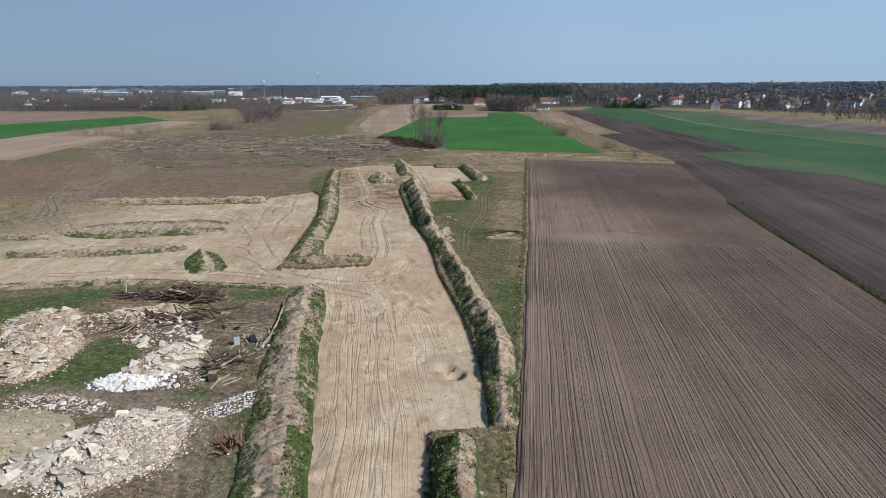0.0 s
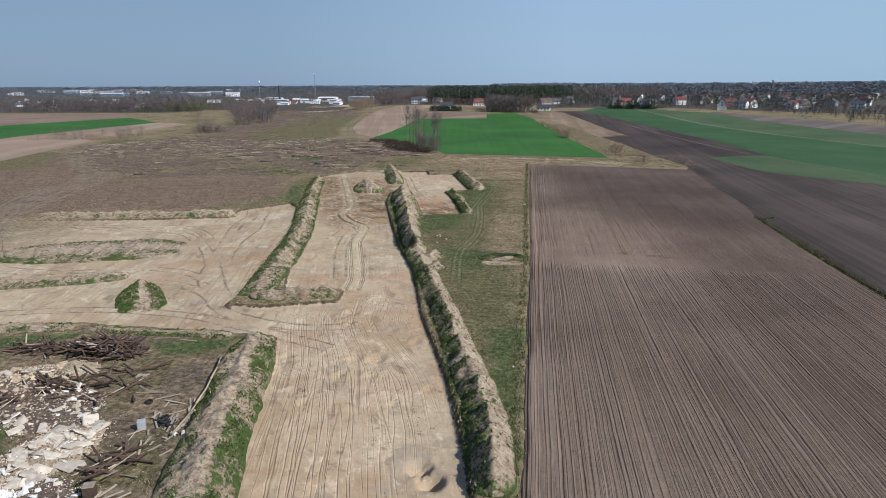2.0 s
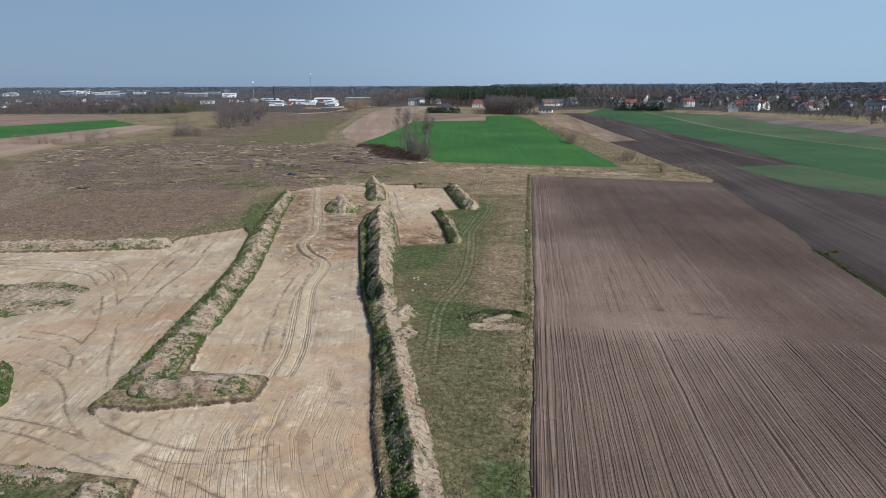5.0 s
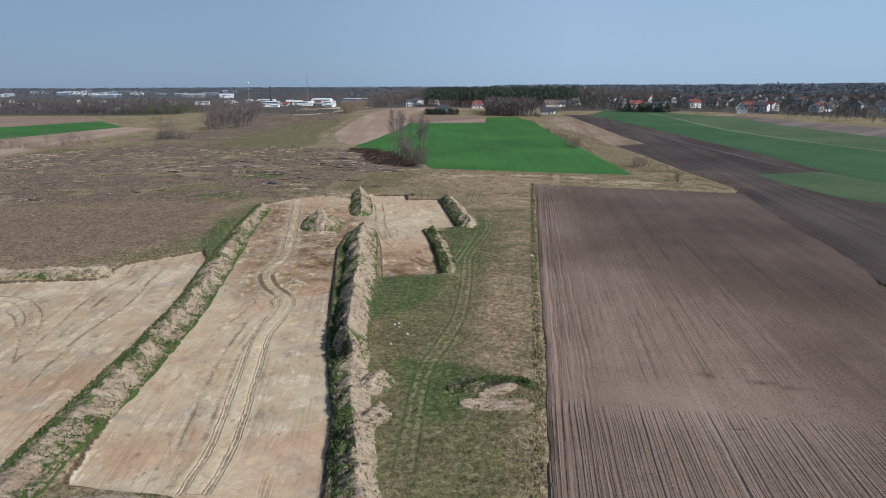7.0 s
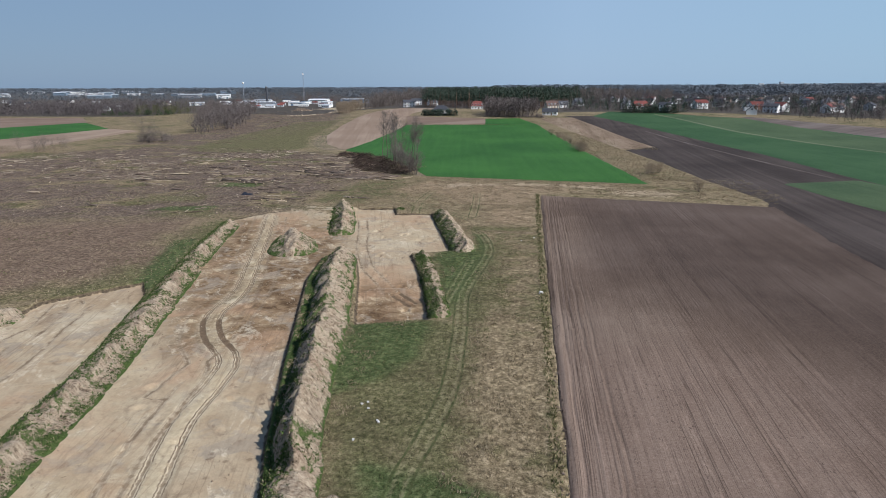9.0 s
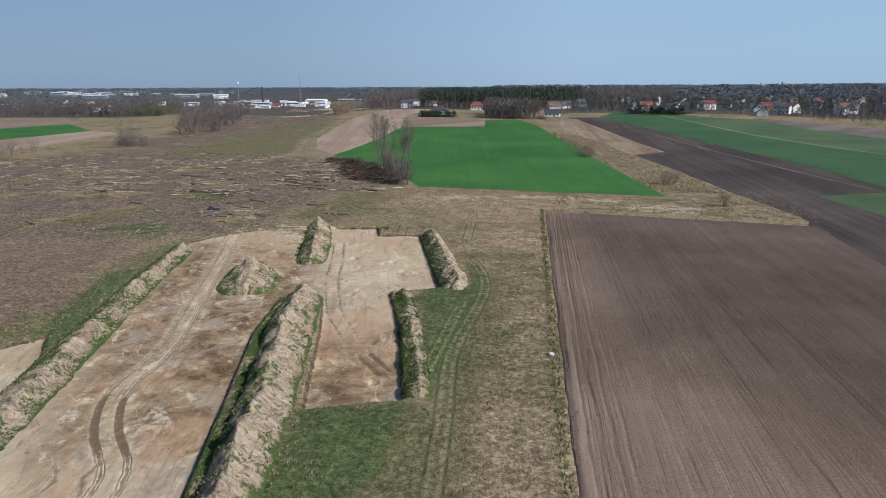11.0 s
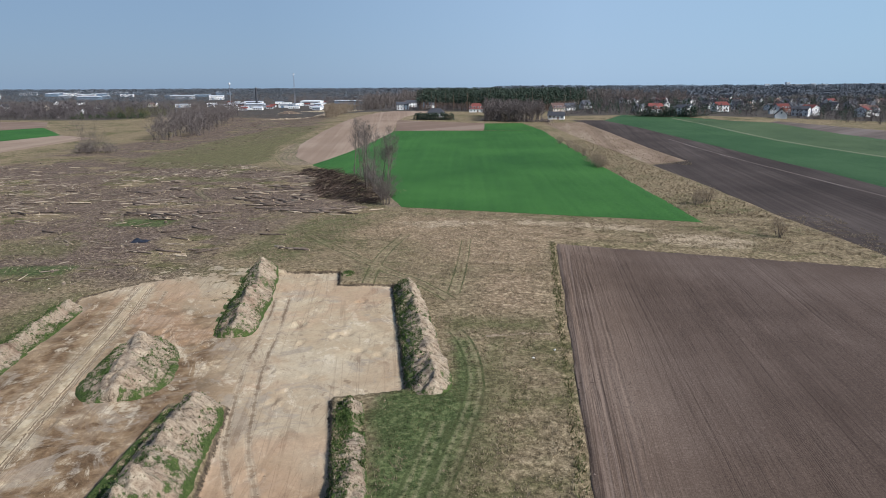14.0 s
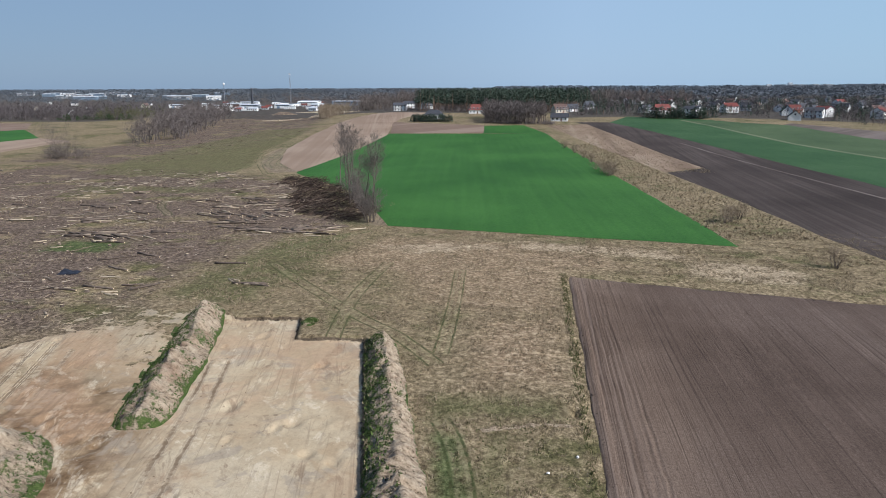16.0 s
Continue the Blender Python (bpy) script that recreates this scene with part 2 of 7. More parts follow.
    sand = k.mix(k.step(k.tex(0.14, 5, 0.68, None, 1.0), 0.53, 0.6, 0.0, 0.65), sand, (0.34, 0.28, 0.215))
    sand = k.mix(k.step(k.tex(0.19, 5, 0.68, k.turned((1.0, 1.0, 1.0), 50.0), 1.0), 0.56, 0.66, 0.0, 0.5), sand, (0.37, 0.255, 0.15))
    scar = k.tex(0.32, 6, 0.72, k.turned((1.0, 0.45, 1.0), -20.0), 0.8)
    sand = k.mix(k.num("MULTIPLY", k.step(scar, 0.54, 0.62, 0.0, 0.75), k.step(mid, 0.35, 0.6)), sand, (0.25, 0.175, 0.115))
    sand = k.mix(k.num("MULTIPLY", k.step(scar, 0.45, 0.38, 0.0, 0.6), k.step(fine, 0.36, 0.56)), sand, (0.64, 0.54, 0.4))
    sand = k.mix(k.num("MULTIPLY", k.step(k.tex(0.9, 6, 0.75, None, 1.5), 0.6, 0.66, 0.0, 0.8), k.step(k.tex(0.1, 4, 0.6), 0.48, 0.6)), sand, (0.2, 0.135, 0.085))
    sand = k.mix(k.num("MULTIPLY", k.num("MULTIPLY", k.step(k.tex(0.05, 5, 0.6, None, 0.8), 0.5, 0.62, 0.0, 0.6), k.step(k.attr("swept"), -2.0, 3.0, 1.0, 0.3)), k.step(mid, 0.3, 0.6, 0.5, 1.0)), sand, (0.43, 0.275, 0.17))
    sand = k.mix(k.num("MULTIPLY", k.step(k.num("ADD", k.attr("ruts"), k.num("MULTIPLY", k.num("SUBTRACT", mid, 0.5), 4.0)), 0.9, 2.4, 0.45, 0.0), k.step(fine, 0.3, 0.6, 0.4, 1.0)), sand, (0.57, 0.475, 0.315))
    # thin tyre lines: elongated contour lines of a stretched noise
    lines = k.step(k.num("ABSOLUTE", k.num("SUBTRACT", k.tex(0.85, 2, 0.5, k.turned((1.0, 0.012, 1.0), -14.0)), 0.5)), 0.0, 0.03, 1.0, 0.0)
    more = k.step(k.num("ABSOLUTE", k.num("SUBTRACT", k.tex(0.5, 2, 0.5, k.turned((1.0, 0.05, 1.0), -4.0)), 0.47)), 0.0, 0.016, 1.0, 0.0)
    thin = k.num("MULTIPLY", k.num("MAXIMUM", lines, k.num("MULTIPLY", more, 0.7)), k.num("MULTIPLY", k.step(k.tex(0.11, 3, 0.6), 0.36, 0.56), k.step(fine, 0.22, 0.45)))
    sand = k.mix(k.num("MULTIPLY", thin, k.step(k.attr("swept"), -4.0, 2.0, 0.4, 0.0)), sand, (0.2, 0.138, 0.09))
    # dragged lines that follow the way the digger went
    stream = lambda u, v: k.tex(1.0, 1.5, 0.5, k.put("ShaderNodeCombineXYZ", {0: k.num("MULTIPLY", k.attr("flow"), u), 1: k.num("MULTIPLY", k.put("ShaderNodeSeparateXYZ", {0: k.world_at}).outputs[1], v)}).outputs[0])
    drag = None
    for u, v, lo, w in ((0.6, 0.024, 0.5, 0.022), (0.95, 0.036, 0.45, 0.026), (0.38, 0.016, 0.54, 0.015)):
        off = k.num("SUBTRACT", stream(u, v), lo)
        # dark groove and bright edge beside it: relief shading put into the colour
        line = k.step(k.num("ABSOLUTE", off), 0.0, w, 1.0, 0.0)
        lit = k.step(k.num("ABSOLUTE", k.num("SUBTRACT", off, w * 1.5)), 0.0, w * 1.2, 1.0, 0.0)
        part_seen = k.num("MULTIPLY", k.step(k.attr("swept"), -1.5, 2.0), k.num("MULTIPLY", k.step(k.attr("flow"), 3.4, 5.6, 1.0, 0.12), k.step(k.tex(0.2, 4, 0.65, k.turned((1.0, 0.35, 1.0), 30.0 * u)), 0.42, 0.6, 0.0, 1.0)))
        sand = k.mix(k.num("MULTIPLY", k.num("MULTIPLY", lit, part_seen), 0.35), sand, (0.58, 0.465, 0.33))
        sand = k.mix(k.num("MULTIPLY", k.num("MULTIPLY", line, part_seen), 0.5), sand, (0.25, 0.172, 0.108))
        drag = line if drag is None else k.num("MAXIMUM", drag, line)
    # wheel ruts: two grooves, darker and damp, between pale squeezed-up rims
    for name, wet, rim in (("ruts", (0.2, 0.14, 0.09), 0.9), ("tracks", (0.18, 0.122, 0.078), 0.8)):
        off = k.num("ABSOLUTE", k.num("SUBTRACT", k.num("ADD", k.attr(name), k.num("MULTIPLY", k.num("SUBTRACT", mid, 0.5), 0.5)), 1.0))
        seen = k.step(k.tex(0.12, 3, 0.6), 0.36, 0.56, 0.6 if name == "tracks" else 0.8, 1.0)
        if name == "tracks":
            seen = k.num("MULTIPLY", seen, k.step(k.attr("ochre"), -3.0, 2.0, 1.0, 0.4))
        off = k.num("ABSOLUTE", k.num("ADD", off, k.num("MULTIPLY", k.num("SUBTRACT", fine, 0.5), 0.35)))
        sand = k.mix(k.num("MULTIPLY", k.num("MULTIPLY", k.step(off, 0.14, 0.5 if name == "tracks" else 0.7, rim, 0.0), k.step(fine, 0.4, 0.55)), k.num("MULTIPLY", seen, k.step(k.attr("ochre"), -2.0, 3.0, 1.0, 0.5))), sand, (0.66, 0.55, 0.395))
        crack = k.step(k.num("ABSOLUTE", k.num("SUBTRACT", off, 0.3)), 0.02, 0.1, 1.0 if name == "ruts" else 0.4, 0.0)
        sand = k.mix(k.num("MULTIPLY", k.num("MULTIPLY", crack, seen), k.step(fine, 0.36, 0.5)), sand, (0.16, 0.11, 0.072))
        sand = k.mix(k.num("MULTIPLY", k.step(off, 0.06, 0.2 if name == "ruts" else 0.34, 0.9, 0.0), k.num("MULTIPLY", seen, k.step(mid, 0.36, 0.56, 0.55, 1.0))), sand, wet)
    sand = k.mix(k.step(k.attr("puddle"), -0.15, 0.1, 0.0, 1.0), sand, k.mix(fine, (0.1, 0.065, 0.04), (0.22, 0.155, 0.1)))
    ragged = k.num("ADD", k.attr("sand"), crisp)
    ragged = k.num("ADD", ragged, k.num("MULTIPLY", k.attr("fade"), k.num("MULTIPLY", k.num("SUBTRACT", k.num("ADD", mid, k.tex(0.5, 5, 0.7)), 1.0), 40.0)))
    inside = k.num("MULTIPLY", k.step(ragged, 0.28, 0.5), k.step(k.attr("fade"), 0.0, 1.0, 1.0, 0.8))
    sand = k.mix(1.0, sand, k.mix(k.step(k.num("ADD", k.attr("swept"), blur), -6.0, 5.0), (0.985, 0.99, 0.97), (1.02, 0.985, 0.945)), "MULTIPLY")
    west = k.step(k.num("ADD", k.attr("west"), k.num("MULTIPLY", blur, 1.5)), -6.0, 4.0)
    # dark topsoil on the cut face; its colour also stands in for shade
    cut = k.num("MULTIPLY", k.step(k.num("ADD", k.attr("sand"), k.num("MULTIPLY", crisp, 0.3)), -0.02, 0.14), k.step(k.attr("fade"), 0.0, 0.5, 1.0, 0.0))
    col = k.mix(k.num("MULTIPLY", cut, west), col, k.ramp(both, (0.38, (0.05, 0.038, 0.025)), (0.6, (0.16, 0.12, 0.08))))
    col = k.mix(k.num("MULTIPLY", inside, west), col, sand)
    # litter: pale specks of stone and chips
    speck = k.step(k.cells(0.9), 0.05, 0.075, 1.0, 0.0)
    col = k.mix(k.num("MULTIPLY", speck, k.step(k.attr("felled"), -1.0, 3.0, 0.12, 0.8)), col, (0.45, 0.38, 0.29))
    fleck = k.num("ADD", k.num("MULTIPLY", k.tex(2.6, 6, 0.8), 0.65), k.num("MULTIPLY", k.tex(0.7, 5, 0.75, None, 0.7), 0.35))
    tone = k.ramp(fleck, (0.4, (0.42, 0.42, 0.42)), (0.49, (0.9, 0.9, 0.9)), (0.55, (1.0, 1.0, 1.0)))
    col = k.mix(k.step(inside, 0.0, 1.0, 0.5, 0.2), col, tone, "MULTIPLY")
    clump = k.num("ADD", k.num("MULTIPLY", k.tex(1.7, 4, 0.65, k.turned((1.3, 0.8, 1.0))), 0.6), k.num("MULTIPLY", k.tex(0.3, 3, 0.6, None, 1.0), 0.4))
    col = k.mix(k.step(inside, 0.0, 1.0, 0.55, 0.14), col, k.ramp(clump, (0.38, (0.43, 0.41, 0.39)), (0.5, (1.0, 1.0, 1.0)), (0.6, (1.45, 1.45, 1.45))), "MULTIPLY")
    # small scuffs and pocks in the sand
    pock = k.step(k.cells(0.55, k.put("ShaderNodeVectorMath", {0: k.world_at, 1: k.put("ShaderNodeTexNoise", {"Vector": k.world_at, "Scale": 0.8, "Detail": 3.0}).outputs[1]}, op="ADD").outputs[0]), 0.1, 0.2, 1.0, 0.0)
    pock = k.num("MULTIPLY", k.num("MULTIPLY", pock, inside), k.step(k.tex(0.16, 4, 0.6), 0.5, 0.62))
    col = k.mix(k.num("MULTIPLY", pock, 0.55), col, (0.16, 0.105, 0.068))
    rise = k.num("ADD", k.num("MULTIPLY", fine, 0.8), k.num("MULTIPLY", grain, 0.35))
    soft = k.bump(rise, k.step(inside, 0.0, 1.0, 0.9, 0.4), 0.22)
    soft = k.bump(k.num("MULTIPLY", drag, -1.0), k.num("MULTIPLY", k.num("MULTIPLY", inside, k.step(k.attr("swept"), -2.0, 3.0)), 0.5), 0.1, soft)
    return k.done(col, soft)


def soil_material(name, lo, mid_c, hi, row=0.0, turn=0.0, sparse=0.5, band=0.55):
    """Tilled earth; row is how many drills go to a metre."""
    k = Mat(name, 0.97, 0.1)
    at = k.turned((1.0, 0.012, 1.0), turn)
    drill = k.tex(row, 3, 0.62, at) if row else k.tex(0.6, 4, 0.6)
    broad = k.tex(row * 0.22 if row else 0.1, 4, 0.6, at)
    cloud, clod = k.tex(0.018, 4, 0.55), k.tex(3.5, 5, 0.7)
    v = k.num("ADD", k.num("ADD", k.num("MULTIPLY", cloud, 0.42), k.num("MULTIPLY", drill, 0.26)), k.num("ADD", k.num("MULTIPLY", broad, 0.2), k.num("MULTIPLY", clod, 0.14)))
    col = k.ramp(v, (0.4, lo), (0.51, mid_c), (0.62, hi))
    bands = k.tex(0.11, 2, 0.5, at)
    col = k.mix(k.step(bands, 0.5, 0.6, 0.0, band), col, lo)
    col = k.mix(k.step(bands, 0.44, 0.36, 0.0, band), col, hi)
    col = k.mix(k.step(drill, 0.6, 0.7, 0.0, sparse), col, lo)
    return k.done(col, k.bump(k.num("ADD", drill, k.num("MULTIPLY", clod, 0.4)), 0.6, 0.16))


def plough_material():
    k = Mat("ploughed_earth", 0.97, 0.1)
    at = k.turned((1.0, 0.008, 1.0), 0.4)
    across = k.attr("across")
    where = k.put("ShaderNodeSeparateXYZ", {0: k.world_at}).outputs[1]
    lane = lambda s, t, d=1.0: k.tex(1.0, d, 0.5, k.put("ShaderNodeCombineXYZ", {0: k.num("MULTIPLY", across, s), 1: k.num("MULTIPLY", where, t)}).outputs[0])
    cloud, clod, mid, crumb = k.tex(0.022, 5, 0.6), k.tex(4.0, 5, 0.75), k.tex(0.3, 4, 0.6), k.tex(11.0, 3, 0.7)
    broad, run = lane(0.3, 0.004, 2), lane(1.1, 0.006)
    v = k.num("ADD", k.num("ADD", k.num("MULTIPLY", cloud, 0.4), k.num("MULTIPLY", broad, 0.1)), k.num("ADD", k.num("MULTIPLY", crumb, 0.2), k.num("MULTIPLY", clod, 0.3)))
    col = k.ramp(v, (0.4, (0.093, 0.062, 0.044)), (0.5, (0.16, 0.113, 0.083)), (0.6, (0.244, 0.182, 0.139)))
    col = k.mix(k.step(k.attr("pale"), 0.0, 1.0, 0.0, 0.7), col, k.ramp(v, (0.4, (0.138, 0.092, 0.066)), (0.5, (0.222, 0.156, 0.118)), (0.6, (0.305, 0.228, 0.178))))
    col = k.mix(k.step(k.attr("dark"), 0.0, 1.0, 0.0, 0.68), col, k.ramp(v, (0.4, (0.034, 0.023, 0.019)), (0.5, (0.064, 0.045, 0.037)), (0.6, (0.108, 0.079, 0.066))))
    strong = k.step(k.attr("drilled"), 0.3, 0.7)
    # close drills, each a thin dark slot beside a light rib: furrow shading put into colour
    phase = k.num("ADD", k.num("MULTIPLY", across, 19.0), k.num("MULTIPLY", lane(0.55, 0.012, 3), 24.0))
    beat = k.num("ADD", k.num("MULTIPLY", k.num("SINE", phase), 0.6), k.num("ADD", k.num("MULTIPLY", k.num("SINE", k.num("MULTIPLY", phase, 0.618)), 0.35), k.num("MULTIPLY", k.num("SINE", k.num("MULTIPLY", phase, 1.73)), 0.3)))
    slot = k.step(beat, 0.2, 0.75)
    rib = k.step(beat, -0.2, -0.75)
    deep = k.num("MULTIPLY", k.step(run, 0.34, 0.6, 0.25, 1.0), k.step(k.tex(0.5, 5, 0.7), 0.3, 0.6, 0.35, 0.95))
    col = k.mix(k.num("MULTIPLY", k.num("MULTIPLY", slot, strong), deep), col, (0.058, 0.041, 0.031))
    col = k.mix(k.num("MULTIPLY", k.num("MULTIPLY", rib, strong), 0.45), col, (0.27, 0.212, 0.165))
    # harrowed part: sparse thin scratches
    thin = k.step(k.num("ABSOLUTE", k.num("SUBTRACT", lane(1.3, 0.008, 1), 0.5)), 0.0, 0.018, 1.0, 0.0)
    thin = k.num("MAXIMUM", thin, k.step(k.num("ABSOLUTE", k.num("SUBTRACT", lane(1.6, 0.01), 0.48)), 0.0, 0.02, 0.6, 0.0))
    calm = k.num("SUBTRACT", 1.0, k.step(k.attr("headland"), 0.0, 1.0))
    thin = k.num("MULTIPLY", k.num("MULTIPLY", thin, calm), k.step(k.tex(0.25, 6, 0.75, k.turned((1.0, 0.2, 1.0))), 0.3, 0.62, 0.1, 0.6))
    col = k.mix(k.num("MULTIPLY", thin, k.num("SUBTRACT", 1.0, strong)), col, (0.045, 0.03, 0.023))
    ridge = k.num("MULTIPLY", k.num("MULTIPLY", k.step(lane(2.2, 0.01, 2), 0.54, 0.64), calm), k.num("SUBTRACT", 1.0, strong))
    col = k.mix(k.num("MULTIPLY", ridge, k.step(mid, 0.35, 0.6)), col, (1.16, 1.16, 1.16), "MULTIPLY")
    scuff = k.step(k.tex(0.5, 5, 0.7, k.turned((0.25, 1.0, 1.0), -6.0)), 0.63, 0.72)
    col = k.mix(k.num("MULTIPLY", scuff, k.step(k.attr("headland"), 0.2, 0.9, 0.0, 0.7)), col, (0.1, 0.065, 0.045))
    seam = k.step(k.num("ABSOLUTE", k.num("SUBTRACT", lane(2.4, 0.02, 1.5), 0.5)), 0.0, 0.04, 1.0, 0.0)
    rows = k.step(k.num("ABSOLUTE", k.num("SUBTRACT", lane(3.4, 0.01), 0.5)), 0.0, 0.05, 1.0, 0.0)
    rows = k.num("MULTIPLY", k.num("MULTIPLY", rows, calm), k.step(k.tex(0.5, 5, 0.75, k.turned((1.0, 0.15, 1.0))), 0.36, 0.62, 0.0, 0.45))
    col = k.mix(k.num("MULTIPLY", rows, k.num("SUBTRACT", 1.0, strong)), col, (0.07, 0.048, 0.036))
    col = k.mix(k.num("MULTIPLY", k.num("MULTIPLY", seam, k.attr("rim")), k.step(mid, 0.35, 0.55, 0.3, 0.85)), col, (0.07, 0.047, 0.036))
    col = k.mix(k.num("MULTIPLY", k.attr("rim"), k.step(lane(2.6, 0.02, 2), 0.5, 0.6, 0.0, 0.28)), col, (0.29, 0.218, 0.172))
    col = k.mix(k.num("MULTIPLY", k.attr("clods"), k.step(clod, 0.42, 0.56)), col, (0.055, 0.036, 0.026))
    pit = k.step(k.tex(2.4, 5, 0.75, k.turned((1.0, 0.5, 1.0))), 0.57, 0.66, 0.0, 0.7)
    col = k.mix(k.num("MULTIPLY", pit, k.step(k.tex(0.12, 4, 0.65, k.turned((1.0, 0.3, 1.0))), 0.46, 0.6)), col, (0.06, 0.042, 0.032))
    h = k.num("ADD", k.num("MULTIPLY", k.num("MULTIPLY", k.num("SUBTRACT", 1.0, slot), strong), 0.6), k.num("ADD", k.num("MULTIPLY", clod, 0.5), k.num("MULTIPLY", thin, -0.3)))
    return k.done(col, k.bump(h, 0.8, 0.14))


def crop_material(name, lo, hi, turn=0.0):
    k = Mat(name, 0.85, 0.15)
    rows = k.tex(0.5, 4, 0.6, k.turned((1.0, 0.015, 1.0), turn))
    v = k.num("ADD", k.num("ADD", k.num("MULTIPLY", k.tex(0.02, 4, 0.6), 0.4), k.num("MULTIPLY", rows, 0.16)), k.num("MULTIPLY", k.tex(1.5, 5, 0.7), 0.44))
    return k.done(k.ramp(v, (0.4, lo), (0.6, hi)), k.bump(k.tex(2.5, 4, 0.7), 0.5, 0.15))


def bank_material():
    k = Mat("dug_earth", 0.97, 0.1)
    fine, grain, mid = k.tex(1.6, 6, 0.7), k.tex(8.0, 4, 0.7), k.tex(0.35, 4, 0.6)
    v = k.num("ADD", k.num("MULTIPLY", fine, 0.5), k.num("ADD", k.num("MULTIPLY", grain, 0.25), k.num("MULTIPLY", mid, 0.25)))
    slump = k.tex(1.0, 4, 0.7, k.turned((0.6, 3.4, 0.6), -10.0), 0.4)
    v = k.num("ADD", k.num("MULTIPLY", v, 0.7), k.num("MULTIPLY", slump, 0.3))
    soil = k.ramp(v, (0.4, (0.085, 0.062, 0.042)), (0.465, (0.32, 0.243, 0.168)), (0.57, (0.54, 0.445, 0.325)))
    soil = k.mix(k.step(k.tex(0.16, 4, 0.6), 0.52, 0.68, 0.0, 0.7), soil, k.ramp(v, (0.36, (0.16, 0.1, 0.07)), (0.62, (0.38, 0.26, 0.175))))
    weed = k.ramp(k.num("ADD", k.num("MULTIPLY", fine, 0.4), k.num("MULTIPLY", grain, 0.6)), (0.35, (0.026, 0.045, 0.012)), (0.52, (0.072, 0.105, 0.03)), (0.68, (0.15, 0.175, 0.062)))
    dead = k.ramp(grain, (0.35, (0.12, 0.1, 0.06)), (0.65, (0.3, 0.25, 0.165)))
    f = k.num("ADD", k.attr("weed"), k.num("ADD", k.num("MULTIPLY", k.num("SUBTRACT", mid, 0.5), 2.2), k.num("MULTIPLY", k.num("SUBTRACT", fine, 0.5), 2.6)))
    col = k.mix(k.step(f, 0.25, 0.5), soil, dead)
    col = k.mix(k.step(f, 0.45, 0.68), col, weed)
    return k.done(col, k.bump(k.num("ADD", k.num("ADD", fine, slump), k.num("MULTIPLY", grain, 0.4)), 0.9, 0.3))


GROUND, BANK, PLOUGH = ground_material(), bank_material(), plough_material()
TAN_SOIL = soil_material("pale_tilled_soil", (0.225, 0.157, 0.11), (0.3, 0.218, 0.157), (0.36, 0.275, 0.205), 0.5, -12)
DARK_SOIL = soil_material("dark_tilled_soil", (0.038, 0.029, 0.025), (0.066, 0.051, 0.044), (0.11, 0.088, 0.076), 0.8, 0.5, 0.35, 0.25)
FAR_SOIL = soil_material("brown_tilled_soil", (0.17, 0.115, 0.085), (0.225, 0.16, 0.118), (0.28, 0.21, 0.16), 0.4, 40)
CROP = crop_material("winter_wheat", (0.023, 0.084, 0.015), (0.054, 0.15, 0.03), -6)
CROP_B = crop_material("young_rye", (0.024, 0.066, 0.022), (0.058, 0.112, 0.044), -7)
MEADOW = crop_material("thin_green_crop", (0.04, 0.071, 0.03), (0.09, 0.125, 0.057), -8)
PALE_TURF = crop_material("pale_turf_track", (0.11, 0.135, 0.07), (0.19, 0.2, 0.12), -8)
GREY_SOIL = soil_material("grey_tilled_soil", (0.1, 0.078, 0.066), (0.145, 0.115, 0.1), (0.2, 0.165, 0.145), 0.4, 40)
DRY_HEATH = soil_material("dry_reddish_grass", (0.15, 0.1, 0.068), (0.26, 0.187, 0.13), (0.38, 0.3, 0.215))

# ---- shapes ----
def smooth(a, b, v):
    t = np.clip((v - a) / (b - a), 0, 1)
    return t * t * (3 - 2 * t)


TABLE = np.random.RandomState(7).rand(256, 256)


def wave(x, y, size, seed=0, octaves=3):
    """Smooth noise from -1 to 1, with bumps of about that size in metres."""
    out, amp, total = 0, 1.0, 0
    for o in range(octaves):
        u, v = np.asarray(x) / size * 2 ** o + seed * 17.3, np.asarray(y) / size * 2 ** o + seed * 5.7
        i, j = np.floor(u).astype(int), np.floor(v).astype(int)
        a, b = u - i, v - j
        a, b = a * a * (3 - 2 * a), b * b * (3 - 2 * b)
        g = lambda p, q: TABLE[p % 256, q % 256]
        out = out + amp * ((g(i, j) * (1 - a) + g(i + 1, j) * a) * (1 - b) + (g(i, j + 1) * (1 - a) + g(i + 1, j + 1) * a) * b - 0.5) * 2
        total += amp
        amp *= 0.5
    return out / total


def inside(x, y, poly, reach=8.0):
    """Metres from the polygon's edge, positive within it, held to the reach."""
    x, y = np.asarray(x, float), np.asarray(y, float)
    out = np.full(x.shape, -reach)
    p = np.array(poly, float)
    lo, hi = p.min(0) - reach, p.max(0) + reach
    near = (x > lo[0]) & (x < hi[0]) & (y > lo[1]) & (y < hi[1])
    px, py = x[near], y[near]
    dist, hit = np.full(px.shape, 1e9), np.zeros(px.shape, bool)
    for (ax, ay), (bx, by) in zip(p, np.roll(p, -1, 0)):
        ex, ey = bx - ax, by - ay
        t = np.clip(((px - ax) * ex + (py - ay) * ey) / (ex * ex + ey * ey), 0, 1)
        dist = np.minimum(dist, np.hypot(px - ax - t * ex, py - ay - t * ey))
        if ay != by:
            hit ^= ((ay > py) != (by > py)) & (px < ex * (py - ay) / ey + ax)
    out[near] = np.clip(np.where(hit, dist, -dist), -reach, reach)
    return out


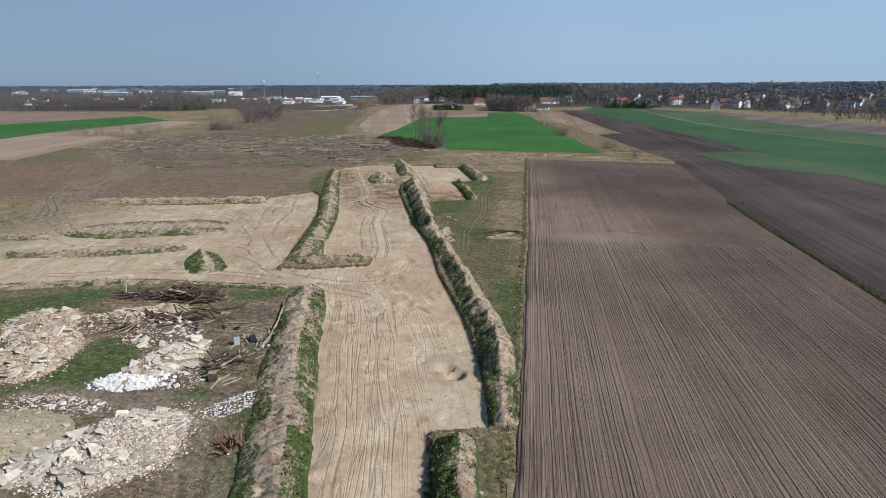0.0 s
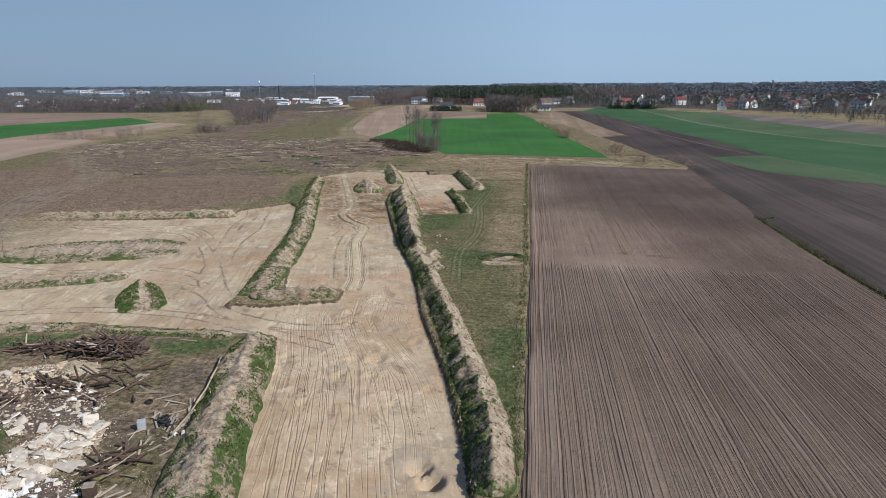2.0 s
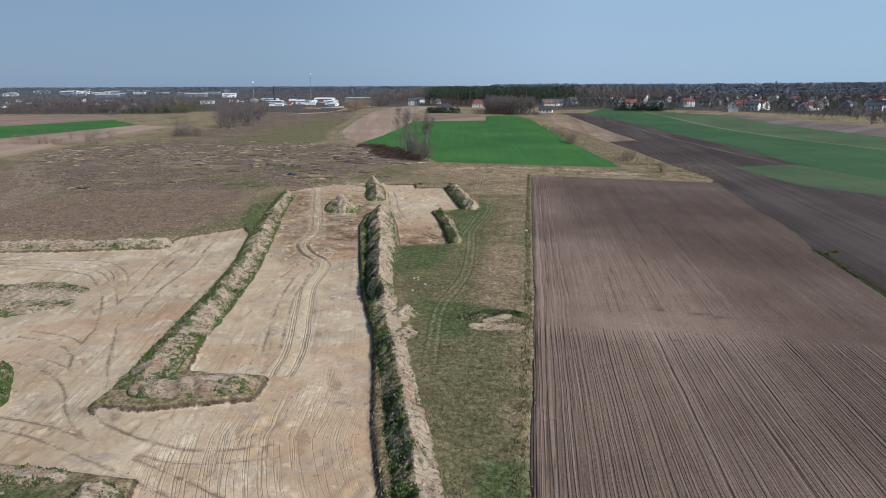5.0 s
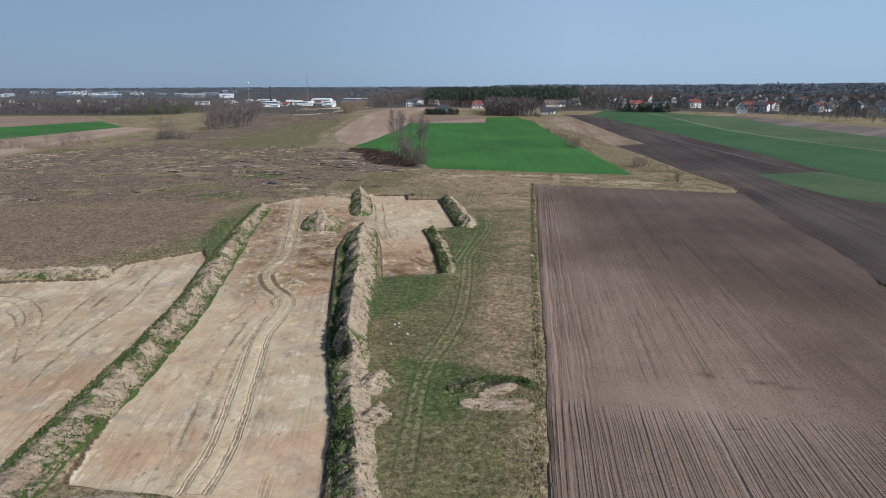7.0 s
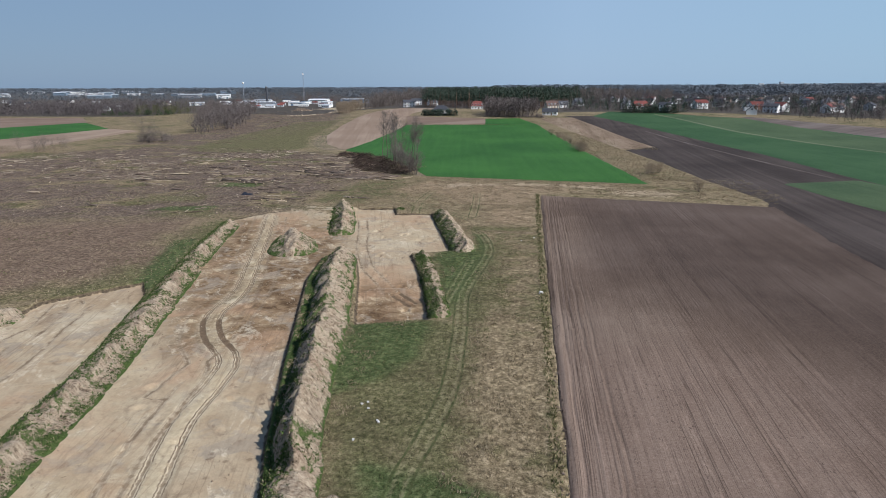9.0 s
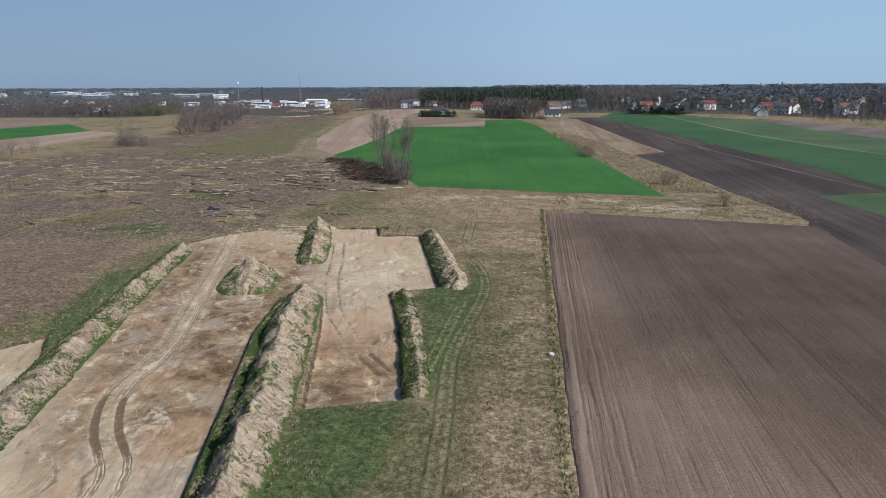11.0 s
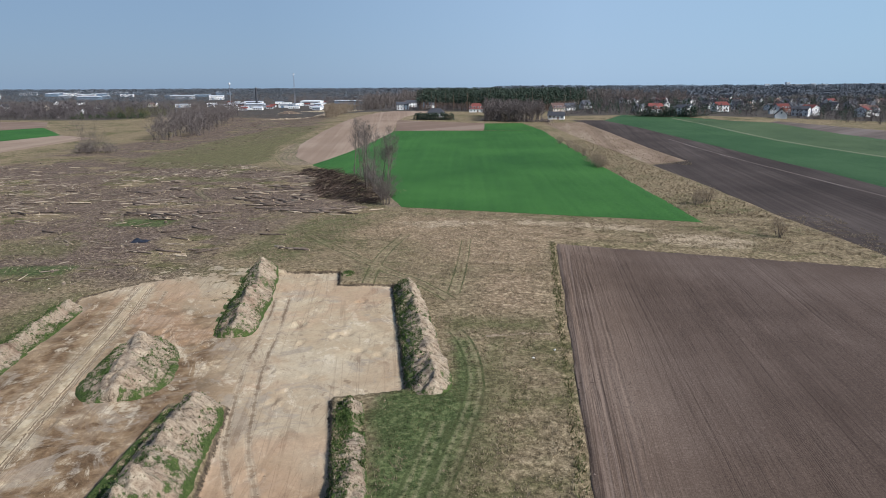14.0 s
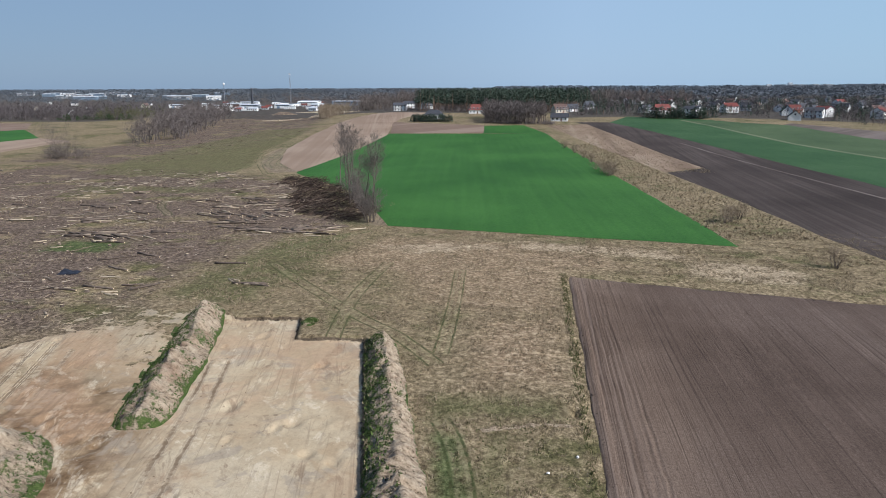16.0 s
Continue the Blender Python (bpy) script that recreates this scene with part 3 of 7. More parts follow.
def curved(points, step=0.5):
    """A smooth line through the points, in short steps."""
    p = np.array(points, float)
    q = np.vstack([2 * p[0] - p[1], p, 2 * p[-1] - p[-2]])
    out = []
    for i in range(1, len(q) - 2):
        n = max(2, int(np.hypot(*(q[i + 1] - q[i])[:2]) / step))
        t = (np.arange(n) / n)[:, None]
        out.append(0.5 * (2 * q[i] + (q[i + 1] - q[i - 1]) * t + (2 * q[i - 1] - 5 * q[i] + 4 * q[i + 1] - q[i + 2]) * t ** 2 + (3 * q[i] - q[i - 1] - 3 * q[i + 1] + q[i + 2]) * t ** 3))
    return np.vstack(out + [p[-1:]])


def off_line(x, y, lines, reach=4.0):
    """Metres to the nearest of some lines."""
    out = np.full(np.shape(x), reach)
    for line in lines:
        p = curved(line, 2.0)
        lo, hi = p.min(0) - reach, p.max(0) + reach
        near = (x > lo[0]) & (x < hi[0]) & (y > lo[1]) & (y < hi[1])
        px, py, d = x[near], y[near], out[near]
        last = len(p) - 2
        for i, ((ax, ay), (bx, by)) in enumerate(zip(p[:-1], p[1:])):
            ex, ey = bx - ax, by - ay
            w = ((px - ax) * ex + (py - ay) * ey) / (ex * ex + ey * ey)
            t = np.clip(w, 0, 1)
            past = ((w < 0) & (i == 0)) | ((w > 1) & (i == last))
            d = np.where(past, d, np.minimum(d, np.hypot(px - ax - t * ex, py - ay - t * ey)))
        out[near] = d
    return out


def mesh_of(name, verts, faces, materials, soft=True, index=None):
    """A mesh out of arrays: faces all have the same number of corners."""
    verts, faces = np.asarray(verts, np.float32), np.asarray(faces, np.int32)
    me = bpy.data.meshes.new(name)
    me.vertices.add(len(verts))
    me.vertices.foreach_set("co", verts.ravel())
    n, k = faces.shape
    me.loops.add(n * k)
    me.loops.foreach_set("vertex_index", faces.ravel())
    me.polygons.add(n)
    me.polygons.foreach_set("loop_start", np.arange(n, dtype=np.int32) * k)
    me.polygons.foreach_set("use_smooth", np.full(n, soft))
    for m in materials:
        me.materials.append(m)
    if index is not None:
        me.polygons.foreach_set("material_index", np.asarray(index, np.int32))
    me.update(calc_edges=True)
    return me


def sheet_faces(nu, nv):
    i = np.arange(nu * nv).reshape(nu, nv)
    return np.stack([i[:-1, :-1], i[1:, :-1], i[1:, 1:], i[:-1, 1:]], -1).reshape(-1, 4)


def give(me, name, values):
    me.attributes.new(name, "FLOAT", "POINT").data.foreach_set("value", np.asarray(values, np.float32).ravel())


def part(name, me, parent, label="", m=None):
    ob = new(name, me)
    ob.parent = parent
    if m is not None:
        ob.matrix_local = m
    return tagged(ob, label)


def from_bm(name, bm, *materials):
    me = bpy.data.meshes.new(name)
    bm.to_mesh(me)
    bm.free()
    for m in materials:
        me.materials.append(m)
    return me


def box_bm(w, d, h, bevel=0.0, at=(0, 0, 0), bm=None):
    """A box on its base's middle."""
    bm = bm or bmesh.new()
    r = bmesh.ops.create_cube(bm, size=1, matrix=Matrix.Translation((at[0], at[1], at[2] + h / 2)) @ Matrix.Diagonal((w, d, h, 1)))
    if bevel:
        bmesh.ops.bevel(bm, geom=list({e for v in r["verts"] for e in v.link_edges}), offset=bevel, segments=1, affect="EDGES")
    return bm


# ---- the lie of the land ----
def terrain(x, y):
    ridge = (13 + 9 * wave(x, y, 1100, 41, 2)) * smooth(1700, 4300, y)
    return 8.0 * smooth(420, 800, y) * smooth(-260, -150, x) * (1 - 0.45 * smooth(120, 300, x)) + ridge


DEPTH = 0.6
TRENCH = [(-11.0, 15), (-17.6, 42.6), (-20.9, 53.8), (-24.6, 67.8), (-28.9, 86.1), (-31.6, 93.8), (-36.4, 94.7), (-43.3, 105.4), (-38, 105), (-28.2, 108.6), (-28.6, 113), (-38, 113.5),
          (-44.8, 136), (-52.6, 168), (-59.6, 194), (-68, 222), (-72, 236), (-66, 246), (-54, 255), (-46, 225), (-41, 207), (-39, 191.2), (-30.5, 159.4), (-25.8, 143), (-20.2, 127.2), (-14.6, 103.6),
          (-8.9, 85.1), (-5, 68.7), (-4.2, 63.7), (-2.9, 54.6), (-8.5, 53), (-6.5, 44), (0.3, 15)]
PAD = [(-44, 206), (-35.4, 206.5), (-31.3, 192.8), (-27.3, 176), (-26.2, 172), (-16.8, 175.2), (-20.9, 194.2), (-25.6, 209.3), (-18.6, 212.2), (-27.9, 248.4), (-36.3, 247.8), (-38.3, 255), (-49, 253.6), (-56, 250), (-50, 215)]
WEST = [(-31.6, 93.8), (-43, 105), (-43, 109), (-48.4, 140), (-52.6, 158), (-60, 181), (-64, 187), (-73, 176), (-72, 166.5), (-112, 157), (-140, 152), (-140, 84), (-82, 88.5), (-68.5, 92), (-58.2, 95)]
YARD = [(-8, 15), (-22, 42), (-26, 55), (-32, 78), (-36, 92), (-58, 93.5), (-82, 87), (-120, 66), (-120, 15)]
BARE = [(-76, 178), (-68, 196), (-80, 236), (-143, 228), (-208, 290), (-310, 300), (-310, 175), (-155, 168), (-126, 160)]
FELLED = [(-236, 346), (-207, 416), (-118, 402), (-75, 368), (-44, 318), (-64, 297), (-60, 272), (-66, 246), (-80, 237), (-143, 226), (-208, 290)]
FELLED2 = [(-230, 425), (-165, 425), (-150, 560), (-190, 760), (-300, 900), (-400, 980), (-330, 760), (-235, 560)]
YARD_GREENS = [[(-51.3, 69.8), (-48.3, 72.1), (-43.9, 63.9), (-44.6, 56.7), (-52.2, 54.4), (-51.5, 60.6)], [(-64.1, 68.2), (-63.6, 74.3), (-61.4, 84.1), (-55.8, 90.9), (-66.6, 87.6), (-85, 76)],
               [(-23, 41), (-20.9, 41.3), (-25.8, 57.8), (-28.6, 58.7), (-27.7, 50.8)], [(-36, 57.8), (-32, 58.3), (-31.4, 54.7), (-34.6, 54.2)], [(-44.7, 89.5), (-36, 92), (-35.9, 88.6), (-41.9, 86.5)]]
GREENS = [*YARD_GREENS, [(-17, 229), (-5, 230.5), (-5, 234), (-16.8, 233)], [(-168, 390), (-122, 384), (-118, 420), (-138, 480), (-148, 560), (-158, 612), (-185, 600), (-190, 520), (-184, 440)], [(-8, 20), (-4, 53), (-1, 54), (-1, 20)], [(-1.6, 40), (-7, 95), (-15, 120), (-21, 144), (-24, 158), (-27, 172.5), (-16.8, 174), (-11, 176), (-9.5, 150), (-8, 138), (-3, 128), (-1.2, 40)], [(-104, 283), (-84, 284), (-86, 294), (-104, 296)], [(-112, 252), (-90, 256), (-92, 270), (-112, 268)], [(-95, 236), (-78, 238), (-80, 247), (-96, 246)], [(-24.5, 158), (-27, 172.5), (-16.8, 174), (-17, 166)], [(-14.5, 174), (-21.5, 210), (-13, 214), (-10.5, 230), (-9, 215), (-9.5, 180), (-10, 172)],
          [(-12, 125), (-16, 123), (-20, 138), (-14, 137)],
          [(-59, 162), (-66, 188), (-77, 226), (-74, 237), (-68, 238), (-62, 200), (-54, 160)], [(-62, 262), (-58, 300), (-46, 306), (-44, 280), (-50, 258)], [(-36, 257), (-30, 256), (-34, 249)],
          [(-150, 352), (-100, 352), (-96, 366), (-150, 368)], [(-118, 372), (-108, 374), (-114, 392), (-126, 396)], [(-140, 400), (-132, 400), (-160, 470), (-180, 590), (-188, 590), (-166, 470)], [(-66, 172), (-74, 176), (-72, 200), (-64, 192), (-60, 165)], [(-235, 352), (-205, 352), (-205, 372), (-240, 380)], [(-262, 303), (-222, 306), (-183, 252), (-200, 232)], [(-75, 372), (-52, 312), (-44, 314), (-68, 376)]]
OCHRE = [[(-58, 190), (-45, 162), (-32, 162), (-38, 205), (-44, 225), (-58, 236), (-70, 236)], [(-63, 232), (-50, 232), (-44, 206), (-53, 190)], [(-33, 188), (-27, 172), (-17, 175), (-21, 196)], [(-52, 176), (-42, 172), (-42, 205), (-56, 208)]]
PALE = [[(-38, 225), (-48, 252), (-29, 248), (-21, 216)], [(-36, 120), (-47, 140), (-56, 175), (-46, 160), (-34, 132)], [(-58, 96), (-95, 92), (-95, 110), (-60, 116)]]
SWEPT = [(-8, 15), (-17, 42), (-29, 86), (-34, 98), (-28, 106), (-22, 118), (-16, 104), (-9, 80), (-9, 15)]
RUTS = [[(-65.4, 242), (-54.3, 207.6), (-47.6, 186), (-46.4, 175), (-43, 167.5), (-37.6, 160.5), (-36.2, 154), (-35.4, 146), (-32, 134), (-28.6, 122), (-27.4, 114)]]
SUNK = [[(-24.5, 186.5), (-22.7, 184.2), (-20.7, 181.7)], [(-23.5, 187.8), (-21.8, 185.4), (-20.0, 183.0)]]
TRACKS = [[(-69.6, 178.1), (-65.2, 172.2), (-62.9, 160), (-61.0, 150.8), (-59.4, 140.2), (-56.5, 129), (-53, 120), (-47.5, 110)], [(-110.6, 150), (-99.0, 153.3), (-85.9, 155.5), (-77.4, 155.8), (-70, 150.5), (-64, 142)], [(-64.6, 122.5), (-57.4, 120.6), (-50.5, 115.0), (-43.8, 106.4)], [(-59.2, 115.2), (-54.0, 113.4), (-48.1, 109.5), (-42.9, 103.2), (-34, 97)], [(-70.9, 178.6), (-63.3, 157.6), (-61.2, 144.1), (-57.2, 130.3), (-50.3, 117.1), (-43.8, 106.4)],
          [(-67.5, 176.2), (-60.9, 157.8), (-58.6, 142.5), (-54.4, 128.0)], [(-109.3, 135.5), (-102.0, 130.5), (-92.9, 121.1), (-84.2, 117.4), (-73.2, 120.1)], [(-114.1, 138.0), (-98.0, 122.9), (-88.6, 116.9)], [(-80, 96), (-62, 101), (-48, 101), (-36, 97), (-24, 92)],
          [(-68, 242), (-57, 207.6), (-50.2, 187), (-49, 176), (-45.5, 166), (-39.8, 158), (-38.2, 150), (-36.5, 140), (-31, 120)], [(-24.9, 187.7), (-27.6, 193.1), (-31.7, 201), (-36.6, 215.8), (-39.2, 227), (-43, 241)], [(-66.4, 177), (-66.5, 168), (-66, 159), (-58, 133), (-53, 118), (-47.5, 110), (-41, 102), (-30, 98), (-22, 100)], [(-100, 152), (-77, 150.4), (-68.3, 144), (-61.7, 135.7), (-52.5, 120)],
          [(-118, 149), (-106, 136), (-99.6, 128.3), (-93, 120.5), (-80, 118.5)], [(-62, 240), (-51, 208), (-44, 186), (-41, 168), (-40.5, 150)]]
LANES = [[(-16, 229), (-14.6, 226), (-12.9, 220), (-11.9, 212), (-12.5, 201.5), (-13.7, 187), (-12.5, 170.5), (-11.8, 155.5), (-12.6, 145.5), (-13.5, 136.5), (-12, 118)], [(-14.5, 206), (-15.4, 190), (-16.2, 176)], 
         [(-18, 244), (-18.7, 261.5), (-20, 281)], [(-31.6, 246), (-33, 257), (-33.6, 268), (-33, 284)], [(-18, 241), (-23.6, 248.6), (-32, 257), (-42, 268), (-53, 281)], [(-58, 284), (-44, 308), (-42, 314)],
         [(-104, 413), (-116, 431), (-128, 478), (-150, 545)], [(-100, 416), (-112, 433), (-124, 480), (-146, 545)], [(-95, 320), (-109, 346), (-121, 430), (-139, 546)], [(-103, 398), (-118, 428), (-132, 463), (-137, 494), (-143, 533)], [(-160, 240), (-150, 205), (-135, 170), (-118, 148)]]
DIRT = [[(-22.5, 36), (-26, 44), (-28.3, 50), (-33, 53.8), (-41, 54.6), (-50, 54.5)], [(-52, 354), (-46, 338), (-43, 326), (-42.5, 316)], [(-100, 404), (-113, 424), (-121, 446), (-130, 480), (-130, 494)], [(-96, 406), (-109, 430), (-118, 455), (-126, 490)],
        [(-116, 141), (-130, 165), (-135, 182), (-145, 212), (-157, 238), (-180, 263), (-205, 296)], [(-113, 143), (-124, 162), (-132, 186), (-142, 222), (-152, 240)], [(-120, 150), (-136, 178), (-150, 205)]]
LUSH = [[(-27, 172.5), (-16.5, 174.5), (-15.8, 163), (-19, 157), (-23.6, 152), (-24.8, 157)], [(-17, 141), (-13, 126), (-9, 127), (-5, 138), (-11, 140)], [(-2.5, 56), (-0.9, 56), (-0.9, 100), (-5.5, 100)], [(-14.5, 174), (-21.5, 210), (-13, 214), (-12, 205), (-13, 190)], [(-13.5, 226), (-15.8, 226), (-13.6, 206), (-11, 206)], [(-62, 165), (-66, 188), (-74, 214), (-70, 216), (-61, 188), (-57, 165)], *YARD_GREENS, [(-82, 246), (-98, 244), (-96, 250), (-84, 252)], [(-100, 283), (-88, 284), (-88, 292), (-100, 292)], [(48.9, 12), (48.9, 179), (52.4, 179), (52.4, 12)]]
RUST = [[(-46, 282), (-38, 304), (-4, 300), (12, 285), (-3, 281), (-3, 262), (-15, 258), (-24, 262), (-30, 276)], [(-14, 236), (-4, 238), (-4, 258), (-15, 256)]]
STRAWS = [[(17, 282), (19, 290), (28, 290), (36, 285), (33, 278), (24, 278.5)], [(-10, 296), (20, 291), (16, 298), (-12, 303)], [(-38, 296), (-20, 300), (-12, 297), (-30, 290)]]
PITS = [*[(-24.3 + 0.25 * i, 186.3 - 0.32 * i, 0.45, 0.13) for i in range(15)], *[(-23.4 + 0.24 * i, 187.6 - 0.33 * i, 0.45, 0.13) for i in range(15)], (-3.5, 231.8, 0.6, 0.5), (-31, 240.6, 0.8, 0.3), (-28.5, 240, 0.6, 0.2), (-26.4, 222.6, 0.7, 0.25), (-29.4, 227.6, 0.9, 0.2), (-21.1, 179.8, 0.6, 0.4), (-45, 221.5, 0.7, 0.3), (-23.9, 190.5, 0.5, 0.3), (-30.2, 214.7, 0.5, 0.2),
        (-34, 143, 0.6, 0.2), (-17, 88, 0.5, 0.2), (-13.5, 79, 0.45, 0.25), (-41, 181, 0.7, 0.2), (-58, 226, 0.7, 0.25), (-9.1, 68.1, 1.15, 0.75), (-7.8, 66.2, 1.15, 1.15)]


FIELD_RIM = [(12, 44, 60, 100, 135, 220, 280), (-0.9, -0.9, -0.75, -0.9, -0.8, -1.9, -2.4)]


def sand_edge(x, y):
    return np.maximum(np.maximum(inside(x, y, TRENCH), inside(x, y, PAD)), inside(x, y, WEST))


def ground_z(x, y, edge=None):
    x, y = np.asarray(x, float), np.asarray(y, float)
    edge = sand_edge(x, y) if edge is None else edge
    rim = np.interp(y, *FIELD_RIM)
    live = smooth(-200, -140, x) * smooth(0.2, -2.5, x - rim) * smooth(312, 288, y)
    dug = smooth(-0.1, 0.4, edge)
    z = terrain(x, y) - 0.14 * smooth(-1.0, -0.3, x - rim) * smooth(280, 276, y) * (x < 20) + live * (wave(x, y, 22, 1) * 0.16 + wave(x, y, 4, 2) * 0.09 * (1 - 0.5 * dug) + wave(x, y, 1.2, 3, 2) * 0.05)
    z = z - DEPTH * dug * (1 - 0.7 * smooth(-85, -125, x)) * (1 - smooth(226, 246, y) * smooth(-47, -54, x))
    for px, py, r, deep in PITS:
        z = z - deep * smooth(r, r * 0.7, np.hypot(x - px, y - py))
    z = z + 0.22 * smooth(1.5, 0.5, np.hypot(x + 10.9, y - 68.4)) + 0.14 * smooth(0.5, 0.1, np.abs(np.hypot(x + 7.8, y - 66.2) - 1.45)) * smooth(65.6, 66.4, y)
    return z - 0.3 * smooth(-0.15, 0.8, x - rim) * smooth(57, 54.5, x - 0.002 * y) * smooth(282, 276, y + 0.2 * x)


def graded(*stretches):
    """Coordinates in stretches (from, to, step)."""
    out = [np.arange(a, b, s) for a, b, s in stretches]
    return np.concatenate(out + [[stretches[-1][1]]])


def build_ground():
    xs = graded((-4800, -900, 150), (-900, -240, 20), (-240, -150, 3), (-150, -130, 1.2), (-130, -78, 0.7), (-78, 0, 0.32), (0, 46, 4), (46, 56, 0.7), (56, 60, 2), (60, 360, 15), (360, 900, 45), (900, 4800, 150))
    ys = graded((-600, 10, 30), (10, 36, 2), (36, 256, 0.44), (256, 330, 0.9), (330, 500, 2), (500, 900, 12), (900, 1500, 40), (1500, 4900, 170))
    x, y = [a.ravel() for a in np.meshgrid(xs, ys, indexing="ij")]
    edge = sand_edge(x, y)
    z = ground_z(x, y, edge)
    ruts, tracks, lanes, dirt = off_line(x, y, RUTS), off_line(x, y, TRACKS), off_line(x, y, LANES), off_line(x, y, DIRT, 6.0)
    dug = smooth(0.2, 0.8, edge)
    groove = lambda d, w: smooth(w, 0.1, np.abs(d - 1.0))
    z = z - dug * (0.3 * groove(ruts, 0.5) - 0.14 * groove(ruts, 0.95) + 0.13 * groove(tracks, 0.4) - 0.06 * groove(tracks, 0.75)) * (0.6 + 0.5 * wave(x, y, 7, 29))
    rnd = random.Random(41)
    for _ in range(520):
        px, py, r, deep = rnd.uniform(-100, -5), rnd.uniform(44, 252), rnd.uniform(0.35, 1.0), rnd.uniform(0.05, 0.2)
        near = np.flatnonzero((np.abs(x - px) < 2.4) & (np.abs(y - py) < 2.4) & (edge > 1.0))
        u, v = (x[near] - px) * rnd.uniform(0.7, 1.5), (y[near] - py) * rnd.uniform(0.6, 1.2)
        far = np.hypot(u, v)
        z[near] += deep * (0.7 * smooth(0.5 * r, 0, np.abs(far - 1.2 * r)) * (v > -0.3 * r) - smooth(r, 0.3 * r, far))
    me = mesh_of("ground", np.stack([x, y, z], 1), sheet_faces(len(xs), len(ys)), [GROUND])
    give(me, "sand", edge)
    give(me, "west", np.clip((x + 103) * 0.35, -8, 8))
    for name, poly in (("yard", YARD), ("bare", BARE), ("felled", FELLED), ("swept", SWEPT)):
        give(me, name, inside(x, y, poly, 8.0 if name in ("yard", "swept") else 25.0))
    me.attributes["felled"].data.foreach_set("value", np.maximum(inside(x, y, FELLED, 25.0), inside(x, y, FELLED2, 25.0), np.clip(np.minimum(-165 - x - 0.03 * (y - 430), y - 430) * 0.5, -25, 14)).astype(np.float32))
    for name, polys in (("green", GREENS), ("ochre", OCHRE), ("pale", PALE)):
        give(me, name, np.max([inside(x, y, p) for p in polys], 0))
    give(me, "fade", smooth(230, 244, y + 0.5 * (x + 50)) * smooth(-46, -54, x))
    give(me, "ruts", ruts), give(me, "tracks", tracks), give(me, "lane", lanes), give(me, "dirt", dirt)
    stream = np.interp(y, (20, 40, 54, 66, 77, 87, 95, 102, 112, 130), (-8.5, -11.4, -14.0, -17.0, -19.6, -22.2, -25.2, -27.4, -28.6, -32)) - smooth(-20, -34, x) * 1.3 * smooth(84, 100, y)
    give(me, "flow", (x - stream) * (1 + 0.35 * smooth(80, 104, y)) + 0.4 * wave(x * 0.8, y, 12, 31, 2) + 0.05 * wave(x, y, 2.6, 32, 2))
    give(me, "lush", np.max([inside(x, y, p, 4.0) for p in LUSH], 0))
    give(me, "rust", np.max([inside(x, y, p) for p in RUST], 0))
    give(me, "straw", np.max([inside(x, y, p, 4.0) for p in STRAWS], 0))
    give(me, "litter", np.clip(np.maximum.reduce([np.minimum(y - 716 + 0.25 * np.abs(x - 70), x - 8), y - 770 - 0.3 * np.maximum(-x - 150, 0), y - 1000, np.minimum(y - 755, -420 - x)]), -20, 20))
    give(me, "puddle", np.maximum(0.34 - np.abs(ruts - 1.0) - 0.5 * smooth(3.5, 8, np.abs(y - 168)), 0.3 - off_line(x, y, SUNK) + 0.1 * wave(x, y, 1.1, 34)))
    tagged(new("ground", me), "flat dry spring grassland with felled land and stripped sand digs", "ground", kind="structure")


build_ground()


# ---- fields ----
def field(name, near, far, material, label, step=9.0, lift=0.06):
    """A field between two lines that are walked side by side."""
    a, b = np.array(near, float), np.array(far, float)
    t = np.linspace(0, len(a) - 1, int(max(np.hypot(*np.diff(a, axis=0).T).sum(), np.hypot(*np.diff(b, axis=0).T).sum()) / step) + 3)
    la, lb = [np.stack([np.interp(t, range(len(p)), p[:, i]) for i in (0, 1)], 1) for p in (a, b)]
    n = int(np.hypot(*(lb - la).T).max() / step) + 3
    u = np.concatenate([[0], np.linspace(0, 1, n), [1]])[None, :, None]
    p = la[:, None] * (1 - u) + lb[:, None] * u
    p[:, 0] += (la - lb) / np.hypot(*(la - lb).T)[:, None] * 1.6
    p[:, -1] += (lb - la) / np.hypot(*(la - lb).T)[:, None] * 1.6
    p = p + min(1.0, step / 6.0) * np.stack([wave(p[..., 0], p[..., 1], 14, 5), wave(p[..., 0], p[..., 1], 14, 6)], -1) * 0.5
    z = terrain(p[..., 0], p[..., 1]) + lift
    z[:, 0] -= 0.2
    z[:, -1] -= 0.2
    me = mesh_of(name, np.concatenate([p, z[..., None]], -1).reshape(-1, 3), sheet_faces(len(t), n + 2), [material])
    return tagged(new(name, me), label, "field", kind="structure")


